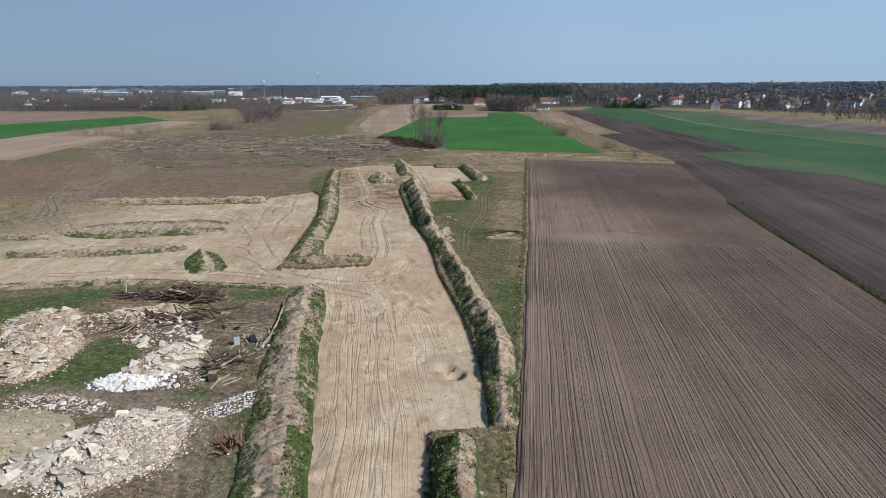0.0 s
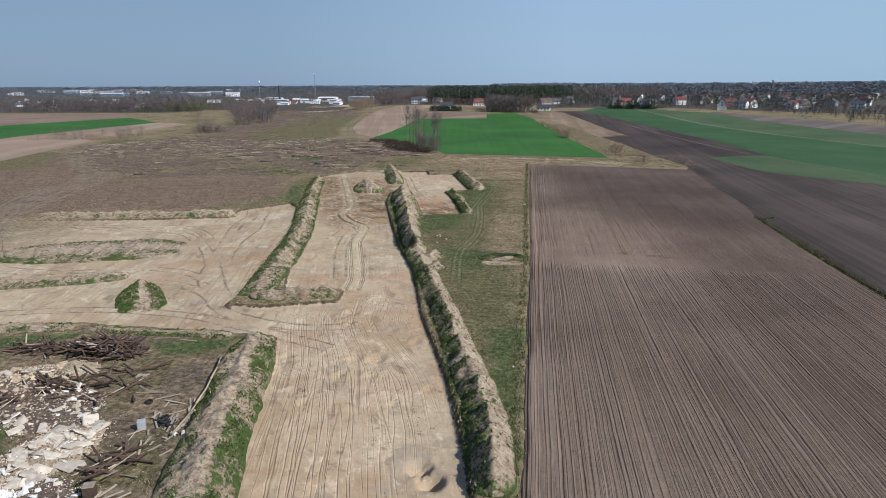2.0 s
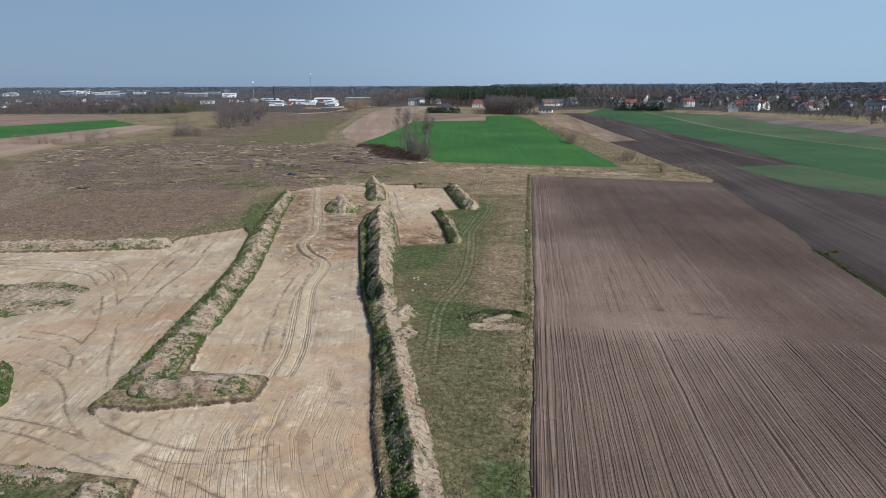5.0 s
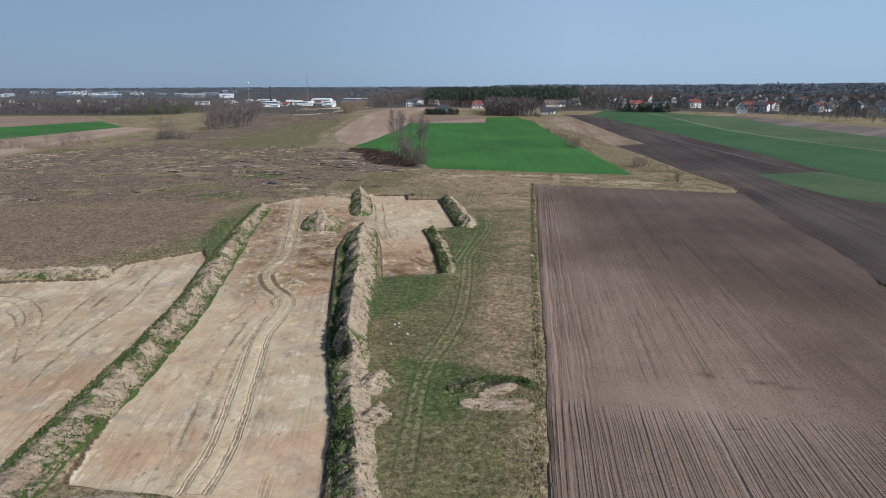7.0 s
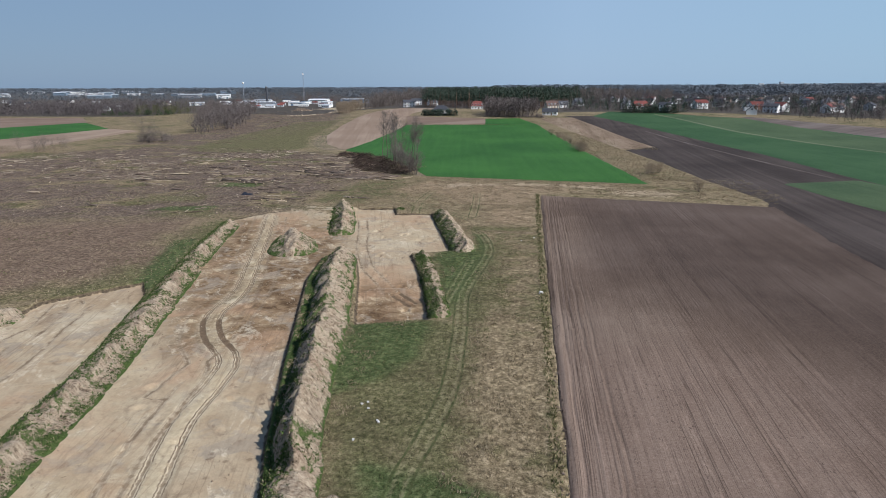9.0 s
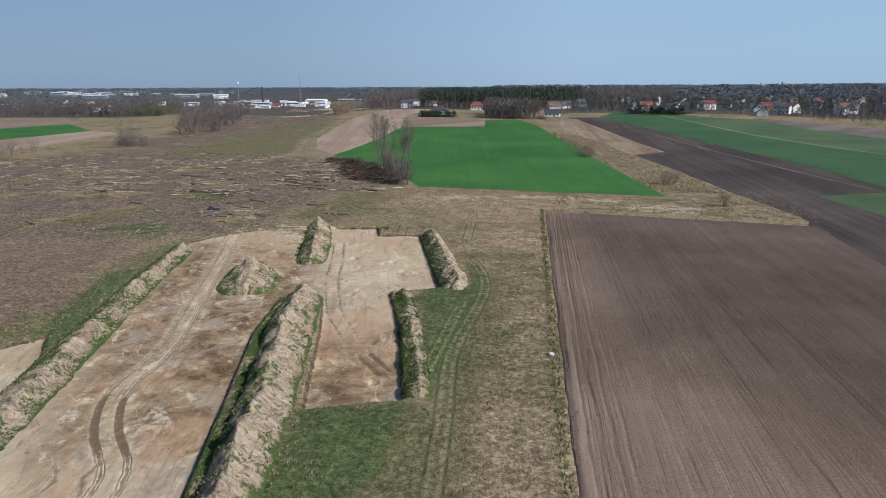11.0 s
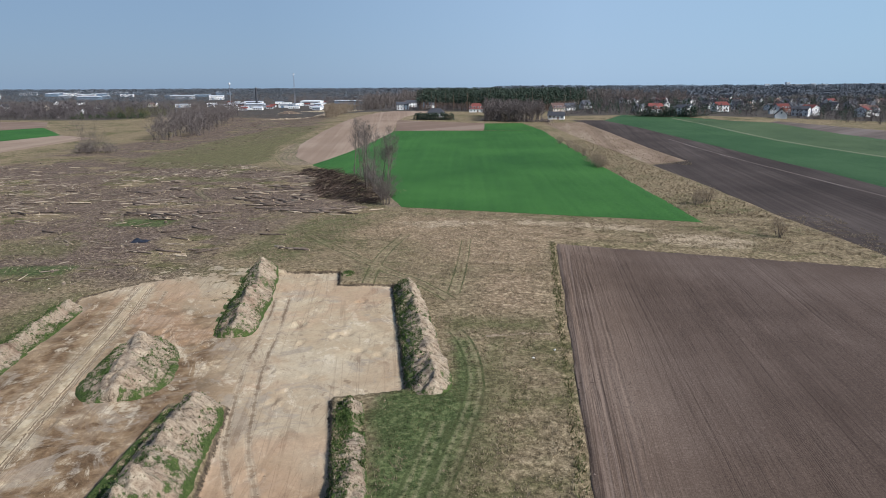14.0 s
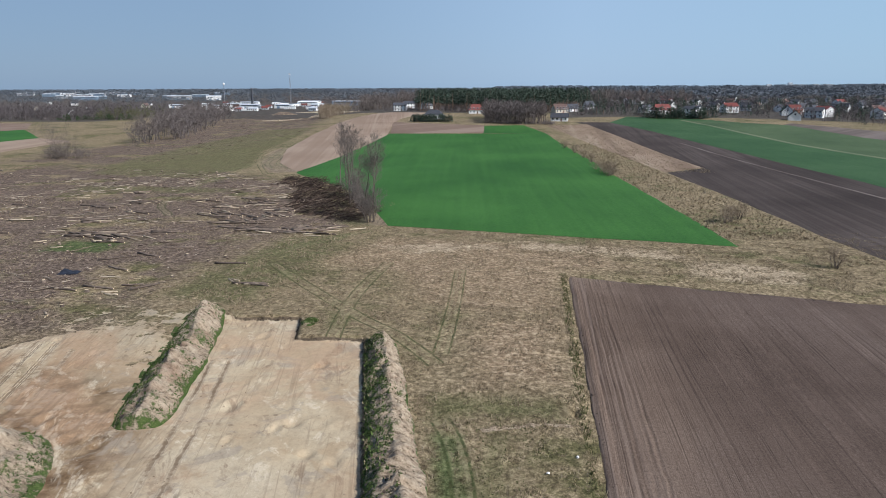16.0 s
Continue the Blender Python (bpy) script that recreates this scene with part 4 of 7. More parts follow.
def ploughed_field():
    """The tilled field beside the camera's line: drills run along it, each with its own depth."""
    u = np.arange(0, 1.0001, 1 / 360)
    ys = np.concatenate([np.arange(12, 140, 0.9), np.arange(140, 280, 1.6)])
    v, yy = np.meshgrid(u, ys, indexing="ij")
    left = np.interp(ys, *FIELD_RIM)
    right = np.interp(ys, [12, 110, 150, 178, 192, 264, 280], [49.2, 49.3, 49.1, 50.0, 52.6, 55.2, 55.4])
    left = left + wave(ys, ys * 0, 5, 8) * 0.22 + wave(ys, ys * 0, 1.3, 21, 2) * 0.14
    x = left + (right - left) * v
    top = 278.3 - (x + 2.3) * 0.215 + wave(x, x * 0, 3, 9) * 0.35
    y = np.minimum(yy, top)
    drilled = smooth(136, 128, y + 0.06 * x + wave(x, y, 2.5, 4) * 1.4)
    lane = np.random.RandomState(3).rand(len(u))[:, None] - 0.5
    z = -0.04 + lane * (0.015 + 0.05 * drilled) + wave(x, y, 1.6, 11, 2) * 0.05 + wave(x, y, 30, 12) * 0.08
    lip = x - left - 0.12 * wave(y, y * 0, 2.2, 19)
    z -= 0.24 * smooth(0.45, 0.05, lip) * (0.2 + 0.8 * smooth(-0.3, 0.4, wave(y, x * 0, 5, 18)))
    z += 0.16 * smooth(0.45, 0.1, np.abs(lip - 0.85)) * (0.5 + 0.5 * wave(y, x * 0, 1.6, 20))
    for run in range(7):
        z -= 0.09 * smooth(0.16, 0.02, np.abs(lip - 1.5 - 0.55 * run - 0.2 * wave(y, y * 0, 9, 60 + run))) * smooth(-0.4, 0.4, wave(y, y * 0, 22, 70 + run))
    z[0], z[-1] = -0.32, -0.6
    z = np.where(yy > top + 1.8, -0.6, z)
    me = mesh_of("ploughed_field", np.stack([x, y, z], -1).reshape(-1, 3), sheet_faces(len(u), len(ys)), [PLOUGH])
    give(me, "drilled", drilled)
    give(me, "across", x + 3.0 + 0.004 * y + 0.12 * wave(x * 0.5, y, 17, 81, 2) + 0.05 * wave(x, y, 4, 82, 2))
    give(me, "rim", smooth(6.5, 2.0, x - left + 1.5 * wave(y, y * 0, 20, 83)))
    row = np.abs(y - 141.2 + 0.2 * (x - 8) - 0.9 * wave(x, x * 0, 5, 84))
    give(me, "clods", smooth(0.7, 0.1, row) * smooth(6, 10, x) * smooth(33, 20, x) * smooth(-0.2, 0.35, wave(x, y, 2.2, 85)))
    give(me, "dark", 0.45 * smooth(160, 195, y + wave(x, y, 40, 14) * 14) * smooth(1, 9, x + wave(x, y, 20, 23) * 3) + 0.3 * smooth(190, 214, y + wave(x, y, 40, 14) * 14) * (1 - 0.7 * smooth(222, 258, y + wave(x, y, 30, 24) * 10)) * smooth(3, 14, x) + 0.7 * smooth(8, 42, x + wave(x, y, 30, 16) * 8) + 0.6 * smooth(40, 50, x + 0.1 * (y - 178) + wave(x, y, 12, 17) * 3) * smooth(140, 175, y) * smooth(290, 262, y))
    give(me, "pale", smooth(126, 133, y + 0.06 * x) * smooth(190, 145, y + wave(x, y, 25, 15) * 18))
    give(me, "headland", smooth(127, 131, y + 0.06 * x) * smooth(142, 135, y + 0.06 * x + wave(x, y, 6, 13) * 3))
    tagged(new("ploughed_field", me), "bare brown ploughed field with long parallel drills", "field", kind="structure")


ploughed_field()
field("dark_field", [(51.9, 12), (51.8, 176), (55.2, 250), (55.8, 277), (50, 316), (46.1, 357), (38, 417), (53.9, 432), (44, 505), (30.6, 605), (19.2, 657)],
      [(150, 12), (120, 176), (108, 245), (104, 277), (100, 316), (98, 357), (95, 417), (93.5, 432), (81, 505), (58, 605), (40, 657)], DARK_SOIL, "dark tilled field strip beside the ploughed field", 7)
field("green_field", [(155, 12), (128, 120), (107, 219), (97, 330), (94, 400), (81.5, 489), (60, 591), (41, 655)], [(300, 12), (270, 120), (225, 300), (204, 426), (172, 540), (140, 640), (104, 690), (60, 714)], CROP_B, "wide green field of young rye", 12, 0.08)
field("green_strip", [(71, 307), (74, 284), (78, 262), (88, 250), (101.5, 236), (104, 219), (125, 115)], [(72, 308), (84, 313), (96, 318), (101, 296), (112, 262), (114, 240), (134, 115)], MEADOW, "thin pale green crop strip at a dark tilled field", 7, 0.12)
field("green_field", [(330, 12), (250, 150), (170, 330), (134, 465), (118, 526), (94, 674)], [(300, 13), (272, 120), (227, 300), (198, 426), (168, 538), (152, 640)], MEADOW, "dull green field of thin rye beside the dense rye", 9, 0.16)
field("field_track", [(170, 340), (134, 465), (118, 526), (101.8, 632), (93, 676)], [(170.7, 340), (134.7, 465), (118.7, 526), (102.5, 632), (93.8, 676)], PALE_TURF, "pale turf track between two green fields", 4, 0.24)
field("field_track", [(91, 322), (85.3, 360), (75.2, 443), (63.8, 528)], [(91.2, 322), (85.5, 360), (75.4, 443), (64.0, 528)], GREY_SOIL, "pale trodden furrow along the dark field", 4, 0.12)
field("brown_field", [(300, 12), (225, 300), (196, 426), (167, 536), (151, 642)], [(420, 12), (320, 300), (262, 430), (220, 560), (160, 656)], GREY_SOIL, "grey-brown tilled field before the houses", 14, 0.08)
field("dry_strip", [(38, 419), (29, 470), (14, 550), (-2, 628)], [(53, 433), (45, 496), (36, 565), (24, 640)], DRY_HEATH, "strip of reddish dry grass along the dark field", 5, 0.1)
field("wheat_field", [(-39.3, 314.4), (-58, 358), (-94, 404), (-93.5, 454), (-96, 571)], [(30, 303), (25, 350), (19, 397), (13.2, 454), (-3.5, 575)], CROP, "dense green winter wheat field", 6)
field("wheat_field", [(-40, 575), (-43.4, 627)], [(-3.5, 575), (-18, 631)], CROP, "narrow far end of the green winter wheat field", 6)
field("fallow_strip", [(-96, 571.5), (-112, 655)], [(-40.5, 576.5), (-44, 629)], FAR_SOIL, "brown tilled strip beyond the wheat", 8)
field("tan_field", [(-96, 409), (-112, 435), (-129, 488), (-141, 560), (-150, 640), (-153, 700), (-150, 750), (-142, 780)], [(-95, 408), (-94.5, 435), (-94.5, 488), (-96, 560), (-110, 640), (-114, 690), (-108, 740), (-98, 776)], TAN_SOIL, "pale tan tilled field on the rise", 8)
field("green_strip", [(-480, 250), (-426, 489), (-395, 637)], [(-285, 250), (-318, 400), (-318, 556)], CROP, "green strip of winter wheat between pale fields", 14)
field("tan_field", [(-285, 250), (-318, 400), (-318, 556)], [(-215, 250), (-255, 397), (-280, 535)], TAN_SOIL, "pale tan tilled strip beside the wheat", 12)
field("tan_field", [(-680, 250), (-617, 711), (-460, 725)], [(-480, 250), (-426, 489), (-395, 640)], FAR_SOIL, "brown tilled strip before the far wood", 16)


# ---- earth banks ----
def earth_bank(line, height, label, weeds=(0.5, 0.15), flat=2.2, lumps=0.22, seed=0, group="earth banks", berm=0.0, ridge=0.16):
    """Heaped soil along a line of (x, y, half width): slumped, rilled and partly overgrown; weeds: on the left and the right slope; berm: how much of the width is a strip of turf along the left foot."""
    p = curved(line if line[-1][1] > line[0][1] or abs(line[-1][0] - line[0][0]) > 12 else line[::-1], 0.26)
    c, half = p[:, :2], p[:, 2]
    d = np.gradient(c, axis=0)
    d /= np.hypot(*d.T)[:, None]
    s = np.concatenate([[0], np.cumsum(np.hypot(*np.diff(c, axis=0).T))])
    end = np.minimum(s, s[-1] - s)
    round_off = np.sqrt(np.clip(1 - (1 - np.clip(end / (half * 1.1), 0, 1)) ** 2, 0, 1))
    v = np.linspace(-1, 1, 37)
    half = half * (0.35 + 0.65 * round_off) * (1 + 0.1 * wave(s, s * 0, 2.8, seed))
    S, V = np.meshgrid(s, v, indexing="ij")
    lean = 0.14 * wave(S, S * 0, 5, seed + 3) + 0.1
    x = c[:, :1] + (d[:, 1:] * V) * half[:, None]
    y = c[:, 1:] - (d[:, :1] * V) * half[:, None]
    prof = np.clip(1 - np.abs(V - lean * (1 - V * V)) ** 1.25, 0, 1) ** (2.0 / flat)
    if berm:
        foot, top = -1 + berm + 0.1 * wave(S, S * 0, 4, seed + 8), ridge + 0.8 * lean
        prof = np.where(V < top, np.clip((V - foot) / (top - foot), 0.04, 1), np.clip((1 - V) / (1 - top), 0, 1) ** 0.85)
        prof = 1 - (1 - prof) ** 1.12
    crest = 1.16 * height * round_off ** 0.8 * (0.86 + lumps * wave(s, s * 0, 4.5, seed + 1) * 1.6)
    rill = np.abs(wave(S * 1.0, V * 1.2, 1.1, seed + 5, 3))
    comb = 0.15 * min(1.0, 0.5 + s[-1] / 30) * np.abs(wave(S, V * 0.7, 0.6, seed + 9, 2)) * np.clip(prof * 3, 0, 1)
    z = comb + 0.1 * (np.random.RandomState(seed).rand(*S.shape) - 0.5) * np.clip(prof * 3, 0.2, 1) + ground_z(x, y) - 0.1 + crest[:, None] * prof * (0.88 + 0.3 * wave(x, y, 1.3, seed + 2)) + (0.5 * rill - 0.15 + 0.22 * wave(x, y, 0.9, seed + 7, 2)) * np.clip(prof * 2, 0, 1) * min(height, 1.4)
    z[0], z[-1], z[:, 0], z[:, -1] = z[0] - 0.3, z[-1] - 0.3, z[:, 0] - 0.3, z[:, -1] - 0.3
    me = mesh_of("earth_bank", np.stack([x, y, z], -1).reshape(-1, 3), sheet_faces(*S.shape), [BANK])
    side = np.where(V < 0, weeds[0], weeds[1])
    weed = side * (0.35 + 0.65 * np.abs(V)) + 0.45 * np.clip(np.abs(V) - 0.72, 0, 1) * 3 * side - 0.25 * (np.abs(V) < 0.3) * (side < 1)
    if min(weeds) > 0.62:
        weed = side * 0.8 + 0 * V
    if berm:
        weed = np.where(V < foot + 0.08, 1.1, np.where(V < top, weeds[0] * (0.55 + 0.45 * np.clip((top - V) / (top - foot), 0, 1)), weeds[1] * (0.2 + 0.8 * V) + 0.75 * smooth(0.8, 1.0, V)))
    weed = weed * (1.05 + 0.55 * wave(x, y, 3.2, seed + 12)) + 0.2 * wave(x, y, 2.0, seed + 14)
    give(me, "weed", weed)
    bank = tagged(new("earth_bank", me), label, "earth bank", group)
    BANKS.append((bank, x, y, z, weed))
    return bank


BANKS = []
LONG = "long bank of grey-brown dug topsoil with weeds on its shaded flank"
earth_bank([(-1.9, 54.6, 1.6), (-2.4, 59, 1.7), (-2.8, 63.5, 1.7)], 0.85, "short bank of dug topsoil overgrown with dark weeds", (0.9, 0.5), seed=1)
earth_bank([(-3.0, 64, 2.2), (-4.5, 76, 2.5), (-8.2, 90, 2.5), (-12, 104, 2.3), (-16.9, 121, 2.2), (-21, 134, 2.5), (-22.3, 139.5, 2.5), (-23.2, 143, 2.1)], 1.5, LONG, (0.62, 0.2), 2.2, 0.35, seed=2, berm=0.25, ridge=0.05)
earth_bank([(-21.4, 137.5, 1.8), (-23.5, 143, 2.4), (-27.4, 159, 3.0), (-31, 175, 3.5), (-35.2, 192, 3.7), (-38.2, 206.5, 3.3)], 2.95, LONG, (0.5, 0.3), seed=3, berm=0.3, ridge=0.05)
earth_bank([(-1.5, 24, 2.6), (-4.6, 38, 2.6), (-5.9, 46, 2.5), (-6.4, 52.4, 2.4)], 1.7, "bank of dug topsoil under dark grass", (0.95, 0.45), seed=4, berm=0.3)
earth_bank([(-41, 108, 3.7), (-43.6, 122, 3.5), (-46.8, 140, 3.4), (-51, 158, 3.2), (-59.2, 187, 3.0), (-66.2, 212, 2.8), (-71.4, 233, 2.6)], 1.05, "long flattened bank of pale dug soil, grassy on both feet", (0.62, 0.5), 3.0, 0.35, seed=5, berm=0.3, ridge=0.05)
earth_bank([(-41, 108.3, 2.6), (-34, 109.8, 2.8), (-28.6, 110.8, 2.4)], 0.85, "short spur of dug soil with sparse weeds", (0.4, 0.5), 2.2, 0.5, seed=6)
earth_bank([(-13.5, 22, 2.9), (-18.6, 40, 3.0), (-22.7, 54, 3.1), (-26.6, 67, 3.1), (-30.2, 81, 3.0), (-33.2, 92, 2.9)], 1.8, "broad bank of brown dug soil, green at its sandy foot", (0.5, 0.6), 2.6, 0.4, seed=7)
earth_bank([(-103, 106.8, 2.8), (-92, 109, 2.8), (-79, 111.6, 2.8), (-66, 118, 2.7)], 0.9, "low row of dug soil with dry weeds", (0.3, 0.42), 2.8, seed=8)
earth_bank([(-116, 161, 3.0), (-93, 165, 3.1), (-70.8, 169.6, 3.0)], 0.95, "low row of grey dug soil along the bare land", (0.3, 0.35), 2.6, seed=9)
earth_bank([(-118, 118, 2.8), (-107, 120.5, 2.8), (-98, 122.5, 2.6)], 0.8, "low row of dug soil with dry weeds", (0.3, 0.4), 2.8, seed=10)
earth_bank([(-99, 127.5, 6.2), (-88, 131, 8.5), (-77, 134.5, 8.5), (-67, 137, 7.2)], 0.9, "broad island of rough turf and dug soil", (0.45, 0.42), 5.5, 0.3, seed=11)
earth_bank([(-84, 86, 1.9), (-70, 90.6, 1.9), (-57.5, 93.2, 1.7)], 0.55, "low grassy verge between yard and sand road", (0.45, 0.5), 2.6, seed=12)
earth_bank([(-55.5, 92.6, 1.2), (-46, 92.8, 1.4), (-36.5, 93, 1.3)], 0.4, "low grassy verge between yard and sand road", (0.5, 0.5), 2.6, seed=13)
earth_bank([(-61.3, 113.5, 2.3), (-57.5, 107, 3.6), (-53.4, 101.2, 3.4)], 1.35, "small heap of dug earth covered in green grass", (1.0, 0.62), 2.2, 0.6, seed=14)
earth_bank([(-52.8, 221.5, 3.4), (-49.8, 214.5, 4.8), (-47.4, 206.4, 4.9)], 2.9, "rounded heap of dug soil, grassy on its back", (0.6, 0.4), 2.1, 0.12, seed=15)
earth_bank([(-52.2, 256.5, 2.6), (-48.3, 243, 3.2), (-45.2, 231, 3.3), (-43.4, 224.4, 3.0)], 2.4, "straight bank of dug soil with green flanks", (0.55, 0.35), seed=16, berm=0.2, ridge=0.0)
earth_bank([(-26.2, 248, 1.9), (-23.4, 238, 2.4), (-20.2, 226, 2.6), (-17.4, 215.5, 2.8), (-16.2, 211, 2.6)], 1.6, "bank of pale dug soil with weeds on its shaded flank", (0.55, 0.05), seed=17, berm=0.25)
earth_bank([(-23.8, 208.8, 1.5), (-21.5, 200, 1.7), (-18.8, 189, 1.8), (-15.7, 175.6, 1.7)], 1.0, "low lumpy bank of dug soil and grass along the dig", (0.7, 0.45), 2, 0.5, seed=18, berm=0.15)
earth_bank([(-9.2, 130.4, 0.7), (-7.2, 130.6, 1.3), (-4.6, 130.9, 1.5), (-1.7, 131.4, 1.3)], 0.3, "flat spread of pale spilt sand across the grass", (0.25, 0.1), 4, 0.5, seed=19)
earth_bank([(-12.2, 227.2, 0.5), (-9.5, 228.4, 0.65), (-6.2, 229.2, 0.4), (-3.7, 229.2, 0.4)], 0.14, "thin line of spilt sand across the grass", (0.15, 0.0), 4, 0.3, seed=23)
earth_bank([(51.2, 174.6, 1.0), (52.6, 176.6, 1.4), (54, 178, 0.9)], 0.9, "grassy hummock at the end of the field ditch", (0.9, 0.7), 2, 0.5, seed=24)
earth_bank([(-10.6, 133.2, 0.9), (-8.4, 134.2, 1.3), (-6.2, 136.0, 1.4), (-3.4, 136.2, 1.1), (-1.8, 134.6, 0.8)], 0.45, "low dark scrubby hump behind the spilt sand", (1.1, 1.0), 1.8, 0.5, seed=21)
earth_bank([(-7.4, 132.0, 0.7), (-5.8, 133.4, 1.3), (-4.6, 134.6, 1.4), (-3.4, 134.6, 1.0)], 0.8, "small ragged heap of light sandy earth", (0.35, 0.0), 1.8, 0.6, seed=28)
earth_bank([(-19.2, 130.6, 1.2), (-18.0, 133.2, 1.9), (-17.4, 136.0, 1.5)], 1.0, "rounded lobe of slumped topsoil at the bank's foot", (0.3, 0.35), 2.2, 0.4, seed=26)
earth_bank([(-17.6, 124.4, 1.1), (-16.4, 127.0, 1.6), (-16.2, 129.0, 1.0)], 0.9, "rounded lobe of slumped topsoil at the bank's foot", (0.3, 0.35), 2.2, 0.4, seed=27)
earth_bank([(-36.6, 251, 1.0), (-36.2, 254, 1.1)], 0.5, "small clump of grassy earth at the dig's corner", (0.9, 0.9), seed=20)

# ---- trees ----
TWIG = loose("bare_twigs", (0.1, 0.083, 0.073), (0.24, 0.2, 0.178))
TRUNK = plain("tree_bark", (0.13, 0.105, 0.085), 0.4, 2.0)
THICKET = loose("thicket_twigs", (0.1, 0.085, 0.08), (0.22, 0.185, 0.17))
BIRCH = loose("pale_young_stems", (0.17, 0.125, 0.085), (0.36, 0.29, 0.21))
PINE = loose("pine_needles", (0.036, 0.052, 0.038), (0.09, 0.118, 0.086))
BUDS = loose("willow_buds", (0.075, 0.085, 0.035), (0.16, 0.16, 0.075))
SHOOTS = loose("green_thicket", (0.025, 0.05, 0.02), (0.075, 0.11, 0.045))
STEMS = loose("pine_stems", (0.14, 0.085, 0.06), (0.3, 0.2, 0.14))
DARK_TWIG = loose("dark_bare_twigs", (0.06, 0.052, 0.052), (0.18, 0.155, 0.15))
# blue-grey of distance haze is put into this wood's colour
HAZED_WOOD = loose("distant_wood", (0.1, 0.112, 0.128), (0.15, 0.165, 0.182))


def tubes(p0, p1, r0, r1, sides):
    """Tapered sticks: one tube for each pair of ends."""
    p0, p1 = np.asarray(p0, float), np.asarray(p1, float)
    d = p1 - p0
    d = d / np.maximum(np.linalg.norm(d, axis=1), 1e-6)[:, None]
    a = np.cross(d, np.where(np.abs(d[:, 2:]) > 0.9, [[1.0, 0, 0]], [[0, 0, 1.0]]))
    a /= np.linalg.norm(a, axis=1)[:, None]
    b = np.cross(d, a)
    ang = np.arange(sides) * 2 * np.pi / sides
    ring = np.cos(ang)[None, :, None] * a[:, None] + np.sin(ang)[None, :, None] * b[:, None]
    v = np.concatenate([p0[:, None] + ring * np.asarray(r0)[:, None, None], p1[:, None] + ring * np.asarray(r1)[:, None, None]], 1)
    i = np.arange(sides)
    f = np.stack([i, (i + 1) % sides, (i + 1) % sides + sides, i + sides], 1)
    return v.reshape(-1, 3), (f[None] + (np.arange(len(p0)) * 2 * sides)[:, None, None]).reshape(-1, 4)


def grow(seed, height, girth, levels, spread=0.6, first=0.25, counts=(14, 8, 6), stems=1, reach=0.42):
    """The limbs of a bare tree: a list of (level, from, to, radius, radius)."""
    rnd = np.random.RandomState(seed)
    out = []

    def limb(p, d, length, r, level):
        n = (5, 3, 2, 2)[level]
        pts, rads = [p], [r]
        for i in range(n):
            d = d + rnd.randn(3) * (0.05 if level == 0 else 0.13) + np.array([0, 0, 0.06 if level else 0.02])
            d = d / np.linalg.norm(d)
            p = p + d * length / n
            pts.append(p)
            rads.append(r * (1 - 0.85 * (i + 1) / n))
            out.append((level, pts[-2], p, rads[-2], rads[-1]))
        if level >= levels:
            return
        for _ in range(counts[level]):
            t = first + (1 - first) * rnd.rand() ** 0.8 if level == 0 else 0.25 + 0.75 * rnd.rand()
            i = min(int(t * n), n - 1)
            f = t * n - i
            at = pts[i] * (1 - f) + pts[i + 1] * f
            side = rnd.randn(3)
            side -= side.dot(d) * d
            side /= np.linalg.norm(side)
            c = d * (1 - spread * 0.6) + side * spread * (0.7 + 0.6 * rnd.rand()) + np.array([0, 0, 0.25])
            size = length * (reach if level == 0 else 0.55) * (1.15 - 0.6 * t if level == 0 else 1.0) * (0.7 + 0.6 * rnd.rand())
            limb(at, c / np.linalg.norm(c), size, max((rads[i] * (1 - f) + rads[i + 1] * f) * 0.5, 0.012), level + 1)

    for k in range(stems):
        lean = rnd.randn(3) * (0.03 if stems == 1 else 0.3)
        lean[2] = 1
        limb(np.array([rnd.randn() * 0.25, rnd.randn() * 0.25, -0.2]) * (stems > 1) + np.array([0, 0, -0.3]), lean / np.linalg.norm(lean), height * (0.75 + 0.25 * rnd.rand() if stems > 1 else 1.0), girth, 0)
    return out


def bare_tree(name, limbs, label, category, group, bark=TRUNK, twigs=TWIG, split=1, thick=1.0):
    root = tagged(new(name), label, category, group)
    for part_name, keep, mat, sides in (("trunk", lambda l: l[0] < split, bark, 6), ("crown", lambda l: l[0] >= split, twigs, 3)):
        l = [x for x in limbs if keep(x)]
        if l:
            v, f = tubes([x[1] for x in l], [x[2] for x in l], [x[3] for x in l], [max(x[4], 0.008) for x in l], sides)
            if part_name == "crown":
                v, f = tubes([x[1] for x in l], [x[2] for x in l], [x[3] * thick for x in l], [max(x[4], 0.01) * thick for x in l], sides)
            part(part_name, mesh_of(part_name, v, f, [mat]), root)
    return root


def stand(ob, x, y, turn=0.0, size=1.0):
    ob.matrix_world = pose(x, y, float(ground_z(x, y)), 0, 0, turn) @ Matrix.Diagonal((size, size, size, 1))
    return ob


def again(ob, x, y, turn=0.0):
    return copy_thing(ob, pose(x, y, float(ground_z(x, y)), 0, 0, turn))


